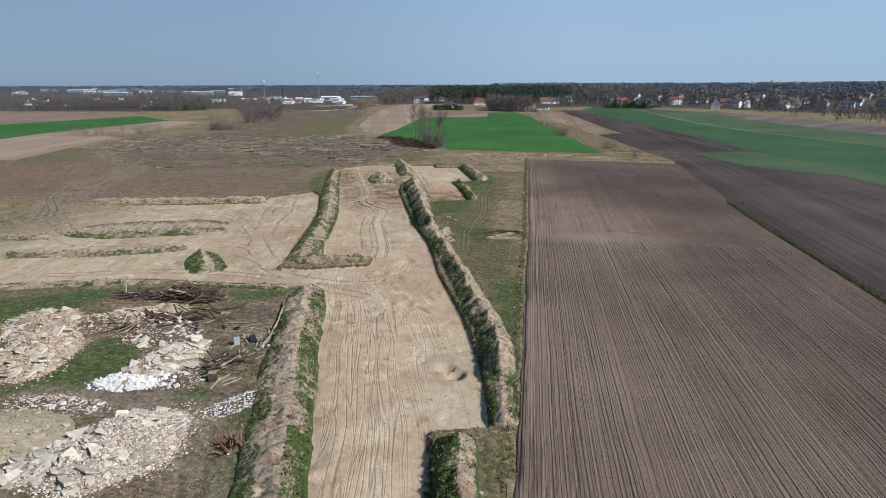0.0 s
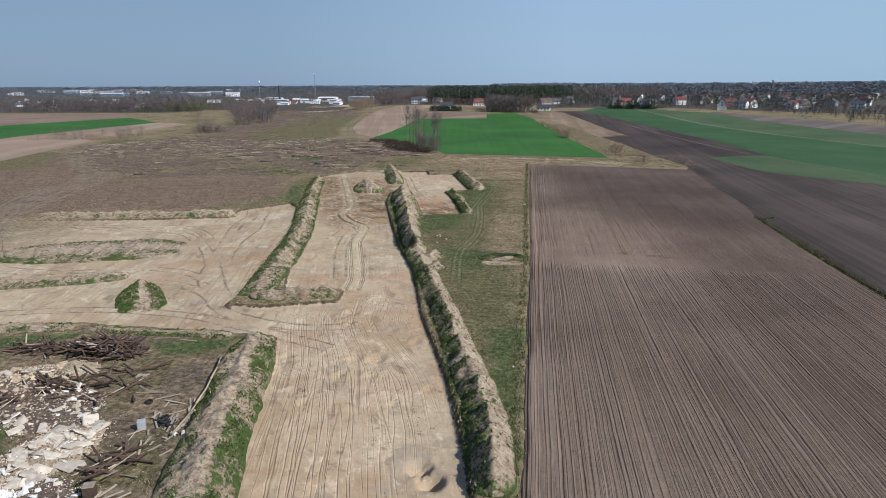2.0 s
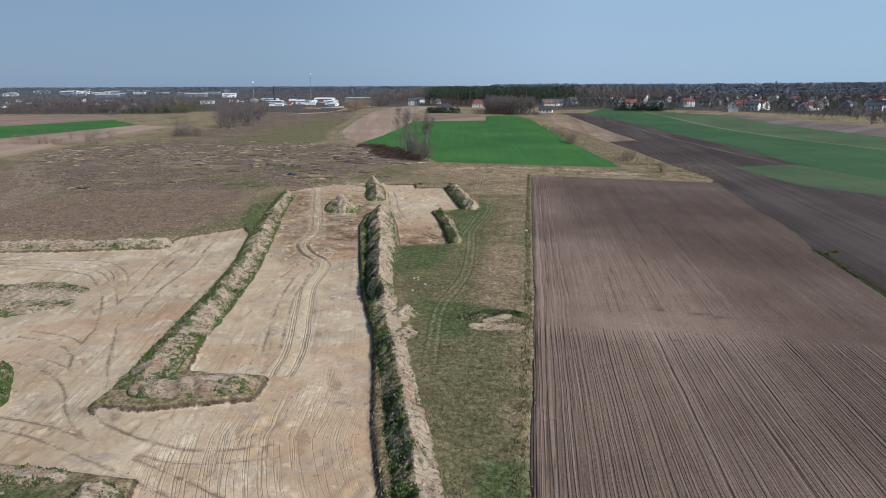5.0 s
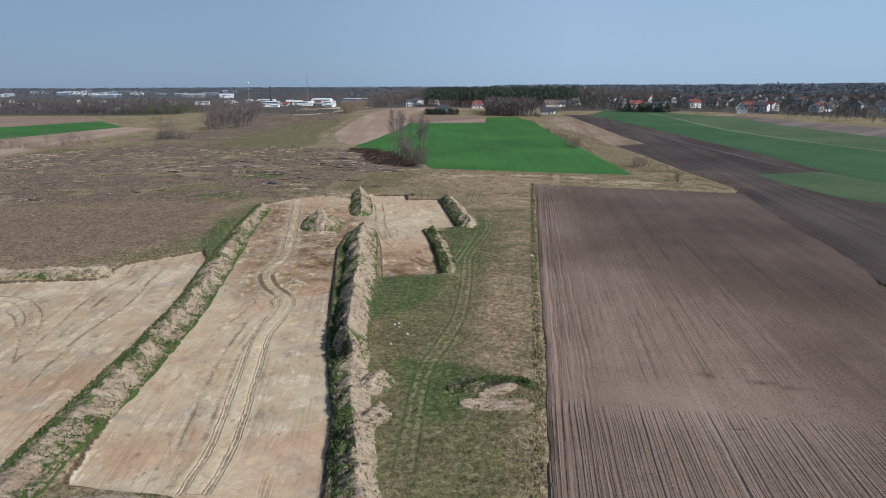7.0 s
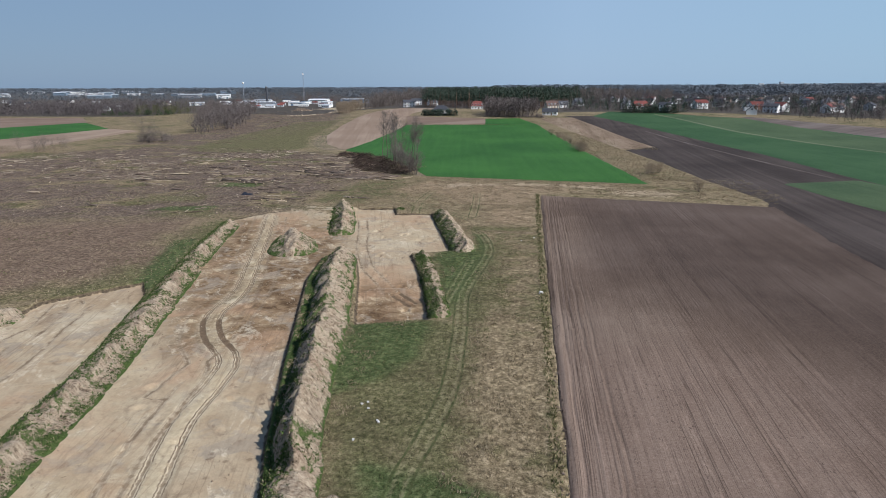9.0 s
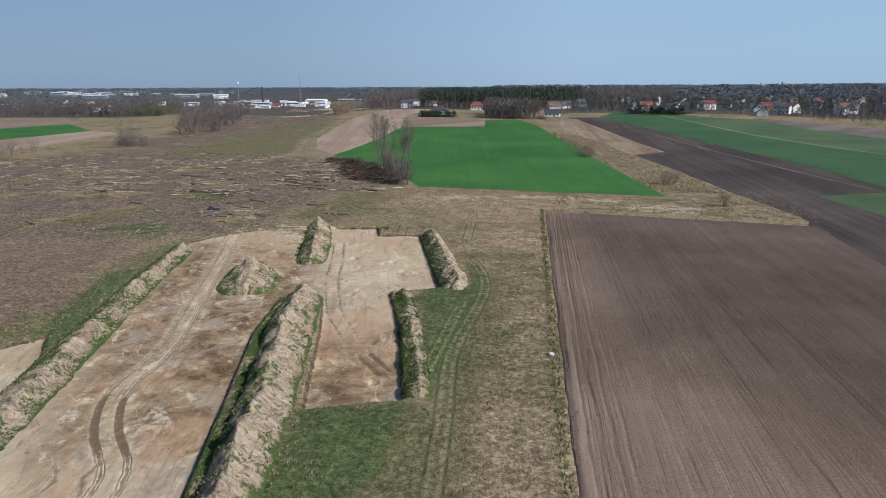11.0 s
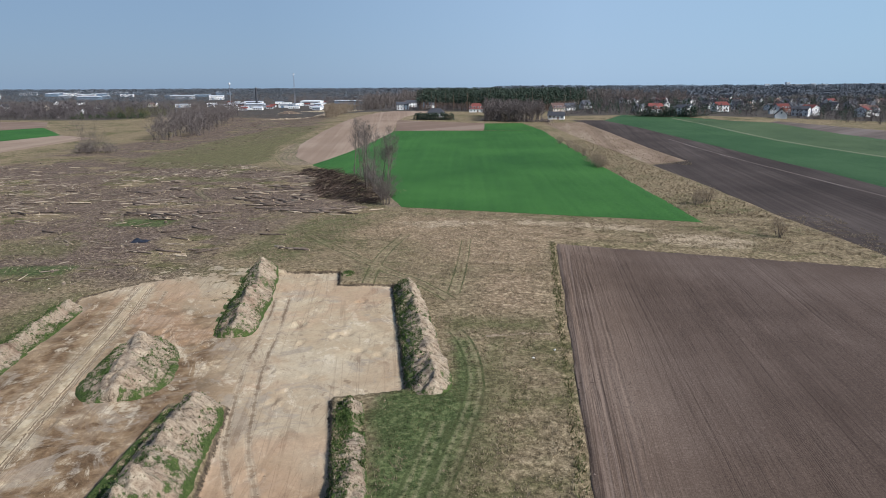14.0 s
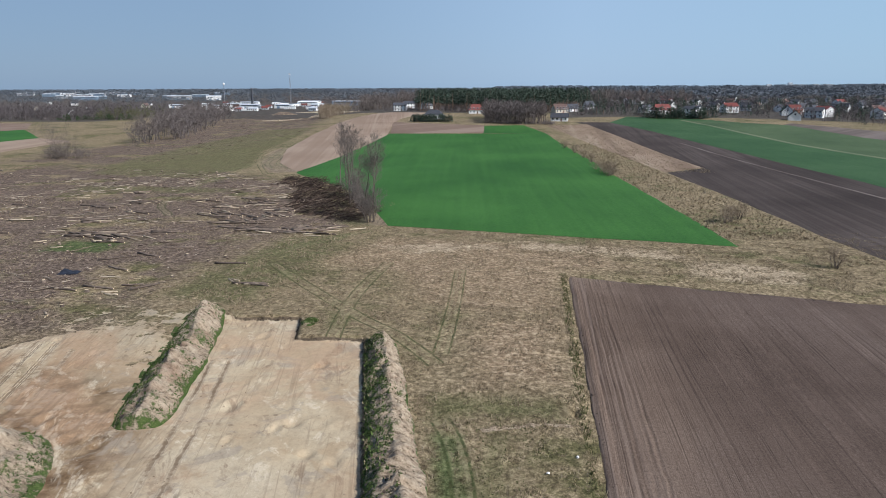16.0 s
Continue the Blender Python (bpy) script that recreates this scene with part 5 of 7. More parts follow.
def alder_row():
    rnd = random.Random(4)
    kinds = [stand(bare_tree("tree", grow(s, h, 0.19, 3, 0.6, 0.4, (24, 7, 5), 1, 0.2), "tall slender leafless alder at the wheat's corner", "tree", "alder row", thick=1.0), x, y, s * 50)
             for s, h, x, y in ((11, 17.5, -66.5, 374), (12, 16.5, -47, 321), (13, 15.5, -55, 345), (14, 18, -61, 362))]
    for i in range(6):
        t = i / 5 + rnd.uniform(-0.03, 0.03)
        again(kinds[i % 4], -67.5 + 23 * t + rnd.uniform(-2.2, 2.2), 377 - 60 * t + rnd.uniform(-3, 3), rnd.uniform(0, 360))
    thin = [stand(bare_tree("shrub", grow(40 + s, 7.5, 0.06, 2, 0.6, 0.15, (9, 6), 6), "leafless thicket of young alder stems", "shrub", "alder thicket", thick=1.8), x, y) for s, x, y in ((1, -44.5, 318), (2, -47.5, 325))]
    for i in range(7):
        t = rnd.random()
        again(thin[i % 2], -45 - 14 * t + rnd.uniform(-1.5, 1.5), 317 + 38 * t + rnd.uniform(-2, 2), rnd.uniform(0, 360))


def bushes():
    kinds = [stand(bare_tree("bush", grow(60 + s, h, 0.06, 2, 0.85, 0.15, (6, 4), 10), label, "bush", group, twigs=BIRCH if h < 10 else TWIG, thick=w), x, y)
             for s, h, label, group, w, x, y in ((1, 5.5, "rounded leafless bush on the dry field margin", "margin bushes", 2.4, 17.5, 409), (2, 4.6, "sparse leafless bush on the dry field margin", "margin bushes", 1.8, 35.5, 328),
                                                 (3, 19.0, "tall leafless many-stemmed willow on the felled land", "willow bushes", 2.0, -226, 452), (4, 20.0, "leafless grey willow clump on the felled land", "willow bushes", 2.0, -230, 528))]
    rnd = random.Random(9)
    for k, x, y in ((1, 38, 331), (1, 33.8, 326), (0, 15.6, 412), (1, 13.6, 447), (1, 11.5, 462), (1, 8.6, 481), (1, 42, 289), (1, 5, 500)):
        again(kinds[k], x, y, rnd.uniform(0, 360))
    for k, n, x0, x1, y0, y1, size in ((2, 8, -262, -226, 380, 410, 0.42), (2, 5, -222, -208, 438, 450, 0.5), (3, 2, -240, -222, 515, 550, 0.9), (2, 4, -290, -255, 372, 396, 0.38), (2, 2, -225, -210, 480, 500, 0.3)):
        for _ in range(n):
            b = again(kinds[k], rnd.uniform(x0, x1), rnd.uniform(y0, y1), rnd.uniform(0, 360))
            b.scale = [size * rnd.uniform(0.9, 1.4), size * rnd.uniform(0.9, 1.4), size * rnd.uniform(0.75, 1.15)]


alder_row()
bushes()


# ---- far woods: many small stems and sprays, joined wood by wood ----
def spray_tree(seed, kind, fine=1.0):
    """One far tree, one metre high: triangles and the index of each one's material (0 stem, 1 crown)."""
    rnd = np.random.RandomState(seed)
    v, f, m = [], [], []

    def tri(a, b, c, k):
        f.append((len(v), len(v) + 1, len(v) + 2))
        v.extend([a, b, c])
        m.append(k)

    def spike(p, d, length, w, k):
        d = d / np.linalg.norm(d)
        s = np.cross(d, rnd.randn(3))
        s *= w / np.linalg.norm(s)
        tri(p - s, p + s, p + d * length, k)
        return d

    if kind in ("bare", "round", "thin"):
        stems, limbs, twigs, low, out, rise = {"bare": (1, 15, 10, 0.25, 0.34, 1.0), "round": (3, 6, 10, 0.12, 0.46, 0.8), "thin": (1, 9, 5, 0.3, 0.16, 1.6)}[kind]
        twigs = max(2, int(twigs * fine))
        for j in range(stems):
            foot = np.array([rnd.randn() * 0.03, rnd.randn() * 0.03, -0.03]) * (stems > 1) + np.array([0, 0, -0.02])
            lean = np.array([rnd.randn(), rnd.randn(), 0]) * (0.05 if stems == 1 else 0.26) + np.array([0, 0, 1.0])
            tall = 0.97 * (1 if stems == 1 else rnd.uniform(0.75, 1.0)) / np.linalg.norm(lean)
            lean = spike(foot, lean, tall, 0.011, 0)
            spike(foot, lean, tall, 0.011, 0)
            for i in range(limbs):
                u = low + (0.93 - low) * (i + rnd.rand()) / limbs
                a = rnd.rand() * 6.283
                way = np.array([np.cos(a), np.sin(a), rise * (0.6 + 0.8 * rnd.rand())])
                span = out * (1.05 - 0.75 * u) * (0.65 + 0.6 * rnd.rand())
                at = foot + lean * tall * u
                way = spike(at, way, span, 0.006, 1)
                for _ in range(twigs):
                    turn = way + rnd.randn(3) * 0.55 + np.array([0, 0, 0.25])
                    spike(at + way * span * (0.2 + 0.8 * rnd.rand()), turn, 0.06 + 0.09 * rnd.rand(), 0.0062 / fine ** 0.5, 1)
        return np.array(v), np.array(f), np.array(m)
    for a in (0, 2.1):
        dx, dy = np.cos(a) * 0.012, np.sin(a) * 0.012
        tri((-dx, -dy, -0.03), (dx, dy, -0.03), (rnd.randn() * 0.02, rnd.randn() * 0.02, 0.95), 0)
    n = int({"pine": 62, "spruce": 60, "shrub": 46, "far": 62}[kind] * fine * fine)
    for i in range(n):
        u, a = rnd.rand(), rnd.rand() * 2 * np.pi
        if kind == "far":
            z = 0.12 + 0.8 * u
            r = 0.4 * np.sin(np.pi * min((u + 0.15) / 1.12, 1)) * rnd.rand() ** 0.5
            up, ln, w = 0.8, 0.12 + 0.1 * rnd.rand(), 0.02 + 0.014 * rnd.rand()
        elif kind == "pine":
            z = 0.42 + 0.54 * u
            r = 0.19 * (1.1 - u) ** 0.5 * rnd.rand() ** 0.5
            up, ln, w = 0.2, 0.06 + 0.05 * rnd.rand(), 0.026 + 0.016 * rnd.rand()
        elif kind == "spruce":
            z = 0.06 + 0.92 * u
            r = 0.24 * (1.02 - u) * (0.6 + 0.4 * rnd.rand())
            up, ln, w = -0.3, 0.1 + 0.06 * rnd.rand(), 0.03 + 0.02 * rnd.rand()
        else:
            z, r = 0.05 + 0.7 * u * rnd.rand(), 0.45 * rnd.rand() ** 0.5
            up, ln, w = 1.0, 0.25 + 0.2 * rnd.rand(), 0.008 + 0.008 * rnd.rand()
        c = np.array([np.cos(a) * r, np.sin(a) * r, z])
        d = np.array([np.cos(a), np.sin(a), up + rnd.randn() * 0.3])
        d /= np.linalg.norm(d)
        s = np.cross(d, rnd.randn(3))
        s *= w / fine / np.linalg.norm(s)
        tri(c - s, c + s, c + d * ln, 1)
    return np.array(v), np.array(f), np.array(m)


def wood(name, places, kinds, tall, mats, label, seed=0, category="trees", wide=1.0, fine=1.2):
    """A wood as one joined mesh; kinds: (kind, share) pairs, tall: least and greatest height."""
    rnd = np.random.RandomState(seed + 100)
    sets = [[spray_tree(seed * 31 + 7 * i + j, k, fine if k != "pine" else 1.4) for j in range(3)] for i, (k, _) in enumerate(kinds)]
    share = np.cumsum([s for _, s in kinds])
    V, F, M, base = [], [], [], 0
    for x, y in places:
        v, f, m = sets[int(np.searchsorted(share, rnd.rand() * share[-1]))][rnd.randint(3)]
        h, a = rnd.uniform(*tall), rnd.rand() * 6.283
        c, s = np.cos(a) * wide * (0.85 + 0.4 * rnd.rand()), np.sin(a) * wide
        V.append(np.stack([v[:, 0] * c - v[:, 1] * s, v[:, 0] * s + v[:, 1] * c, v[:, 2]], 1) * h + [x, y, float(terrain(x, y))])
        F.append(f + base)
        M.append(m)
        base += len(v)
    me = mesh_of(name, np.vstack(V), np.vstack(F), mats, False, np.concatenate(M))
    return tagged(new(name, me), label, category, kind="stuff")


def sown(n, quad, seed, clear=()):
    """n places in a four-sided patch, off the clearings (x, y, radius)."""
    rnd = np.random.RandomState(seed)
    a, b, c, d = [np.array(p, float) for p in quad]
    out = []
    while len(out) < n:
        u, v = rnd.rand(), rnd.rand()
        p = (a * (1 - u) + b * u) * (1 - v) + (d * (1 - u) + c * u) * v
        if all((p[0] - x) ** 2 + (p[1] - y) ** 2 > r * r for x, y, r in clear):
            out.append(tuple(p))
    return out

# ---- houses ----
WALL_WHITE = plain("white_render", (0.78, 0.77, 0.74), 0.08, 0.6)
WALL_CREAM = plain("cream_render", (0.6, 0.53, 0.42), 0.15, 0.6)
WALL_GREY = plain("grey_render", (0.4, 0.4, 0.4), 0.15, 0.6)
WALL_BRICK = plain("red_brick", (0.27, 0.13, 0.09), 0.3, 1.5)
ROOF_RED = plain("red_roof_tiles", (0.17, 0.055, 0.046), 0.4, 1.2)
ROOF_BROWN = plain("brown_roof_tiles", (0.14, 0.09, 0.075), 0.3, 1.2)
ROOF_DARK = plain("dark_grey_roof", (0.06, 0.062, 0.07), 0.3, 1.2)
ROOF_PALE = plain("pale_sheet_roof", (0.5, 0.52, 0.54), 0.15, 0.5, 0.5)
GLASS = plain("window_glass", (0.05, 0.06, 0.075), 0.2, 1.0, 0.15, 0.0, 0.6)
SHEET_BLUE = plain("blue_grey_sheet", (0.2, 0.27, 0.34), 0.15, 0.4, 0.5)
FRAME_WHITE = plain("white_frames", (0.72, 0.72, 0.7), 0.1, 1.0)
STEEL = plain("galvanised_steel", (0.28, 0.29, 0.31), 0.2, 1.0, 0.5, 0.6)
PANE = from_bm("pane", box_bm(1.1, 0.06, 1.3), GLASS)
FRAME = from_bm("frame", box_bm(0.12, 0.1, 1.5, 0, (-0.62, 0, -0.1), box_bm(0.12, 0.1, 1.5, 0, (0.62, 0, -0.1), box_bm(1.36, 0.14, 0.12, 0, (0, 0, -0.12), box_bm(1.36, 0.1, 0.12, 0, (0, 0, 1.3))))), FRAME_WHITE)


def gable(w, d, h, over=0.5, hip=0.0):
    """A pitched roof with thickness: ridge along x."""
    bm = bmesh.new()
    W, D_ = w / 2 + over, d / 2 + over
    drop = h * over / (d / 2)
    for lift in (0.0, 0.22):
        for x, y, z in ((-W, -D_, -drop), (W, -D_, -drop), (W - hip, 0, h), (-W + hip, 0, h), (-W, D_, -drop), (W, D_, -drop)):
            bm.verts.new((x, y, z + lift))
    bm.verts.ensure_lookup_table()
    v = bm.verts
    for q in ((6, 7, 8, 9), (9, 8, 11, 10), (1, 0, 3, 2), (2, 3, 4, 5), (0, 1, 7, 6), (5, 4, 10, 11), (1, 2, 8, 7), (2, 5, 11, 8), (3, 0, 6, 9), (4, 3, 9, 10)):
        bm.faces.new([v[i] for i in q])
    if hip:
        for t in ((7, 11, 8), (10, 6, 9)):
            bm.faces.new([v[i] for i in t])
    return bm


def house(w, d, eaves, rise, wall, roof, label, hip=0.0, floors=2, group="houses beyond the fields", name="house", flat=False):
    root = tagged(new(name), label, "house", group)
    bm = box_bm(w, d, eaves + 1.0, 0, (0, 0, -1.0))
    if not flat and not hip:
        for s in (-1, 1):
            x = s * w / 2
            a, b, c = [bm.verts.new(p) for p in ((x, -d / 2, eaves), (x, d / 2, eaves), (x, 0, eaves + rise))]
            bm.faces.new((a, b, c) if s > 0 else (b, a, c))
    part("wall", from_bm("wall", bm, wall), root)
    if flat:
        part("roof", from_bm("roof", box_bm(w + 0.3, d + 0.3, 0.35, 0, (0, 0, eaves)), roof), root)
    else:
        r = part("roof", from_bm("roof", gable(w, d, rise, 0.5, hip), roof), root, m=pose(0, 0, eaves))
        part("chimney", from_bm("chimney", box_bm(0.7, 0.6, 1.7, 0.03), WALL_BRICK), r, m=pose(w * 0.18, d * 0.12, rise * 0.6))
    n = max(2, int(w / 2.8))
    for level in range(floors):
        for side in (-1, 1):
            for i in range(n):
                if level == 0 and side == -1 and i == n // 2:
                    part("door", from_bm("door", box_bm(1.1, 0.1, 2.1), ROOF_BROWN), root, m=pose((i + 0.5) * w / n - w / 2, -d / 2 - 0.03, 0))
                    continue
                win = part("window", FRAME, root, m=pose((i + 0.5) * w / n - w / 2, side * (d / 2 + 0.03), 1.0 + 2.8 * level))
                part("pane", PANE, win, m=pose(0, 0, 0))
    for s in (-1, 1):
        win = part("window", FRAME, root, m=pose(s * (w / 2 + 0.03), 0, eaves - 1.4 if not floors > 1 else 3.6, 0, 0, 90))
        part("pane", PANE, win, m=pose(0, 0, 0))
    return root


def set_down(ob, x, y, turn, sink=0.0):
    ob.matrix_world = pose(x, y, float(terrain(x, y)) - sink, 0, 0, turn)
    return ob


HOMES = []


def homes():
    rnd = random.Random(21)
    first = [
        (house(15, 10, 3.6, 4.2, WALL_WHITE, ROOF_RED, "white house with a steep red tiled roof beyond the green field", 2.5), 92, 752, 10),
        (house(10, 8, 3.4, 4.6, WALL_WHITE, ROOF_DARK, "white gabled house with a dark roof among trees"), 189, 752, 80),
        (house(12, 9, 5.6, 2.6, WALL_WHITE, ROOF_RED, "white two-storey house with a low red roof"), 152, 779, 20),
        (house(12, 7, 2.9, 2.6, WALL_WHITE, ROOF_DARK, "small white farm building with a dark roof", 0.0, 1), 7, 668, -6),
        (house(12, 9, 5.4, 2.2, WALL_WHITE, ROOF_DARK, "white two-storey villa on the rise"), -141, 818, 15),
        (house(10, 8, 3.0, 3.6, WALL_WHITE, ROOF_DARK, "white house with a dark pitched roof among trees"), 173, 688, 75),
        (house(12, 9, 3.4, 4.0, WALL_CREAM, ROOF_BROWN, "cream house with a brown tiled roof among trees"), 10, 772, 25),
        (house(11, 9, 5.2, 3.0, WALL_GREY, ROOF_DARK, "grey rendered house with a dark pitched roof"), 330, 950, 40),
        (house(13, 9, 3.6, 3.8, WALL_BRICK, ROOF_RED, "red house with a tiled roof among the trees"), 210, 800, 15),
        (house(12, 9, 3.4, 4.2, WALL_WHITE, ROOF_RED, "white house with a red hipped roof before the pines", 3.0), -62, 760, 5),
        (house(14, 10, 3.2, 3.4, WALL_WHITE, ROOF_DARK, "white bungalow with a dark hipped roof behind a hedge", 4.0, 1), -88, 690, 0),
    ]
    for ob, x, y, turn in first:
        set_down(ob, x, y, turn)
        HOMES.append((x, y, 14))
    kinds = [f[0] for f in first]
    spots = [(9, 6, 2.5, 664, 0), (82, 770, 8), (164, 694, 5), (184, 690, 20), (218, 775, 5), (103, 1060, 0), (118, 1062, 5), (132, 1060, 2), (146, 1058, 8), (100, 1180, 0), (231, 1020, 0),
             (209, 893, 10), (245, 875, 0), (318, 1052, 0), (350, 1050, 10), (253, 741, 20), (270, 765, 5), (-148, 900, 20), (-125, 880, 0), (-30, 850, 10), (22, 800, 15), (40, 850, 40), (285, 800, 15), (300, 850, 60)]
    for s in spots:
        x, y = (s[0], s[-2]) if len(s) == 5 else (s[0], s[1])
        k = 3 if x < 50 and y < 700 else 1 if y < 700 else rnd.choice([1, 4, 5, 6, 7, 5, 1, 2])
        if all((x - a) ** 2 + (y - b) ** 2 > 200 for a, b, _ in HOMES):
            copy_thing(kinds[k], pose(x, y, float(terrain(x, y)), 0, 0, rnd.uniform(20, 65)))
            HOMES.append((x, y, 10))
    tries = 0
    while len(HOMES) < 108 and tries < 4000:
        tries += 1
        y = rnd.uniform(720, 1500)
        x = rnd.uniform(60, 0.5 * y)
        if x < 0.12 * y or any((x - a) ** 2 + (y - b) ** 2 < 26 ** 2 for a, b, _ in HOMES):
            continue
        copy_thing(kinds[rnd.choice([1, 4, 5, 6, 7, 1, 5, 1, 7, 4, 2, 6])], pose(x, y, float(terrain(x, y)), 0, 0, rnd.choice([45, -45]) + rnd.uniform(-25, 25)))
        HOMES.append((x, y, 11))
    tries = 0
    while len(HOMES) < 122 and tries < 4000:
        tries += 1
        y = rnd.uniform(900, 1500)
        x = rnd.uniform(-0.82 * y, -0.5 * y)
        if any((x - a) ** 2 + (y - b) ** 2 < 34 ** 2 for a, b, _ in HOMES):
            continue
        copy_thing(kinds[rnd.choice([1, 4, 5, 5, 6])], pose(x, y, float(terrain(x, y)), 0, 0, rnd.uniform(0, 180)))
        HOMES.append((x, y, 6.5))


homes()


def hall(w, d, h, wall, roof, label, x, y, turn, group="works and warehouses"):
    root = tagged(new("warehouse"), label, "building", group)
    part("wall", from_bm("wall", box_bm(w, d, h + 1, 0, (0, 0, -1)), wall), root)
    part("roof", from_bm("roof", gable(w, d, h * 0.16, 0.3), roof), root, m=pose(0, 0, h))
    n = max(2, int(w / 14))
    gate = from_bm("gate", box_bm(4.2, 0.15, min(4.2, h * 0.6)), SHEET_BLUE)
    strip = from_bm("window_band", box_bm(w * 0.8, 0.12, 1.1), GLASS)
    for i in range(n):
        part("gate", gate, root, m=pose((i + 0.5) * w / n - w / 2, -d / 2 - 0.06, 0))
    part("window_band", strip, root, m=pose(0, -d / 2 - 0.05, h * 0.72))
    set_down(root, x, y, turn)
    HOMES.append((x, y, w * 0.55))
    return root


def works():
    rnd = random.Random(5)
    W, P, B, G_ = WALL_WHITE, ROOF_PALE, SHEET_BLUE, WALL_GREY
    for w, d, h, wall, roof, label, x, y, turn in (
            (50, 20, 7, B, P, "blue-grey sheet warehouse with a pale roof", -345, 1345, 4), (36, 18, 6.5, W, P, "white warehouse with a pale sheet roof", -425, 1380, 4), (36, 18, 7, W, W, "low white workshop hall", -400, 1300, 0),
            (34, 16, 6, W, P, "low white workshop hall", -468, 1105, 10), (30, 14, 6, G_, P, "grey shed with a pale roof", -440, 1150, 12), (24, 11, 5, W, P, "long white factory block", -575, 1180, 25), (16, 11, 6, W, W, "white factory block among trees", -535, 1200, 20),
            (30, 14, 6, WALL_BRICK, P, "red brick workshop with a pale roof", -480, 1190, 8), (32, 16, 6, W, P, "white warehouse with a pale sheet roof", -520, 1330, 12), (26, 12, 5, W, P, "low white shed among the works", -395, 1170, 0)):
        hall(w, d, h, wall, roof, label, x, y, turn)
    sheds = [house(12, 7, 3.2, 1.4, W, P, "small pale shed among the works", 0.0, 1, "sheds at the works", "shed"), house(9, 7, 3.0, 1.8, G_, ROOF_RED, "small grey shed with a red roof", 0.0, 1, "sheds at the works", "shed"),
             house(16, 8, 4.0, 1.2, W, B, "long white shed with a blue roof", 0.0, 1, "sheds at the works", "shed", True)]
    for i, s in enumerate(sheds):
        set_down(s, -430 + 30 * i, 1090 + 20 * i, 10)
    for _ in range(30):
        y = rnd.uniform(1010, 1450)
        x = rnd.uniform(-0.43, -0.27) * y - 20
        copy_thing(rnd.choice(sheds), pose(x, y, float(terrain(x, y)), 0, 0, rnd.uniform(-30, 60)))
        HOMES.append((x, y, 8))
    for _ in range(30):
        y = rnd.uniform(1800, 3000)
        hall(rnd.uniform(20, 64), rnd.uniform(16, 30), rnd.uniform(6, 11), rnd.choice([W, W, G_, B]), P, "long pale warehouse in the hazy distance", rnd.uniform(-0.84, -0.45) * y, y, rnd.uniform(15, 40), "far warehouses")
    hall(22, 16, 34, W, P, "tall white silo block above the far warehouses", -1840, 2010, 20)


works()


def lattice_mast(x, y, h):
    root = tagged(new("radio_mast"), "slender grey lattice radio mast above the works", "mast")
    p0, p1 = [], []
    w = lambda z: 1.3 * (1 - 0.55 * z / h)
    corner = lambda i, z: np.array([w(z) * math.cos(i * 2.094), w(z) * math.sin(i * 2.094), z])
    for i in range(3):
        part("leg", mesh_of("leg", *tubes([corner(i, -0.5)], [corner(i, h)], [0.2], [0.14], 5), [STEEL]), root)
        for k in range(int(h / 2)):
            p0 += [corner(i, 2 * k), corner((i + 1) % 3, 2 * k)]
            p1 += [corner((i + 1) % 3, 2 * k + 2), corner(i, 2 * k + 2)]
    part("bracing", mesh_of("bracing", *tubes(p0, p1, [0.07] * len(p0), [0.07] * len(p0), 3), [STEEL]), root)
    for a in (0.3, 2.4, 4.5):
        part("antenna", from_bm("antenna", box_bm(0.5, 0.3, 2.4, 0.05), FRAME_WHITE), root, m=pose(1.1 * math.cos(a), 1.1 * math.sin(a), h - 3.5))
    set_down(root, x, y, 20)


def stack(x, y, h):
    root = tagged(new("factory_chimney"), "dark steel factory chimney among white halls", "chimney")
    part("shaft", mesh_of("shaft", *tubes([(0, 0, -0.5)], [(0, 0, h)], [1.9], [1.4], 14), [ROOF_DARK]), root)
    part("rim", mesh_of("rim", *tubes([(0, 0, h - 1.2)], [(0, 0, h + 0.1)], [1.75], [1.75], 14), [STEEL]), root)
    set_down(root, x, y, 0)


def ball_tower(x, y, h):
    root = tagged(new("water_tower"), "slim pole carrying a small white tank", "tower")
    part("pole", mesh_of("pole", *tubes([(0, 0, -0.5)], [(0, 0, h - 1)], [0.45], [0.3], 8), [STEEL]), root)
    bm = bmesh.new()
    bmesh.ops.create_uvsphere(bm, u_segments=12, v_segments=8, radius=1.5, matrix=Matrix.Translation((0, 0, h)) @ Matrix.Diagonal((1, 1, 1.15, 1)))
    part("tank", from_bm("tank", bm, WALL_WHITE), root)
    set_down(root, x, y, 0)


def truck():
    root = tagged(new("truck"), "white box truck parked at the works", "truck", "parked trucks")
    part("cargo_box", from_bm("cargo_box", box_bm(6.0, 2.5, 2.6, 0.05, (-1.2, 0, 1.0)), WALL_WHITE), root)
    cab = part("cab", from_bm("cab", box_bm(2.0, 2.4, 2.3, 0.15, (3.0, 0, 0.6)), FRAME_WHITE), root)
    part("windscreen", from_bm("windscreen", box_bm(0.06, 2.0, 0.9, 0.02), GLASS), cab, m=pose(4.02, 0, 1.8))
    part("chassis", from_bm("chassis", box_bm(8.0, 1.0, 0.35, 0, (0, 0, 0.6)), ROOF_DARK), root)
    tyre = mesh_of("wheel", *tubes([(0, -0.15, 0)], [(0, 0.15, 0)], [0.5], [0.5], 14), [ROOF_DARK])
    for x in (-2.6, -1.4, 2.8):
        for y in (-1.05, 1.05):
            part("wheel", tyre, root, m=pose(x, y, 0.5))
    return root


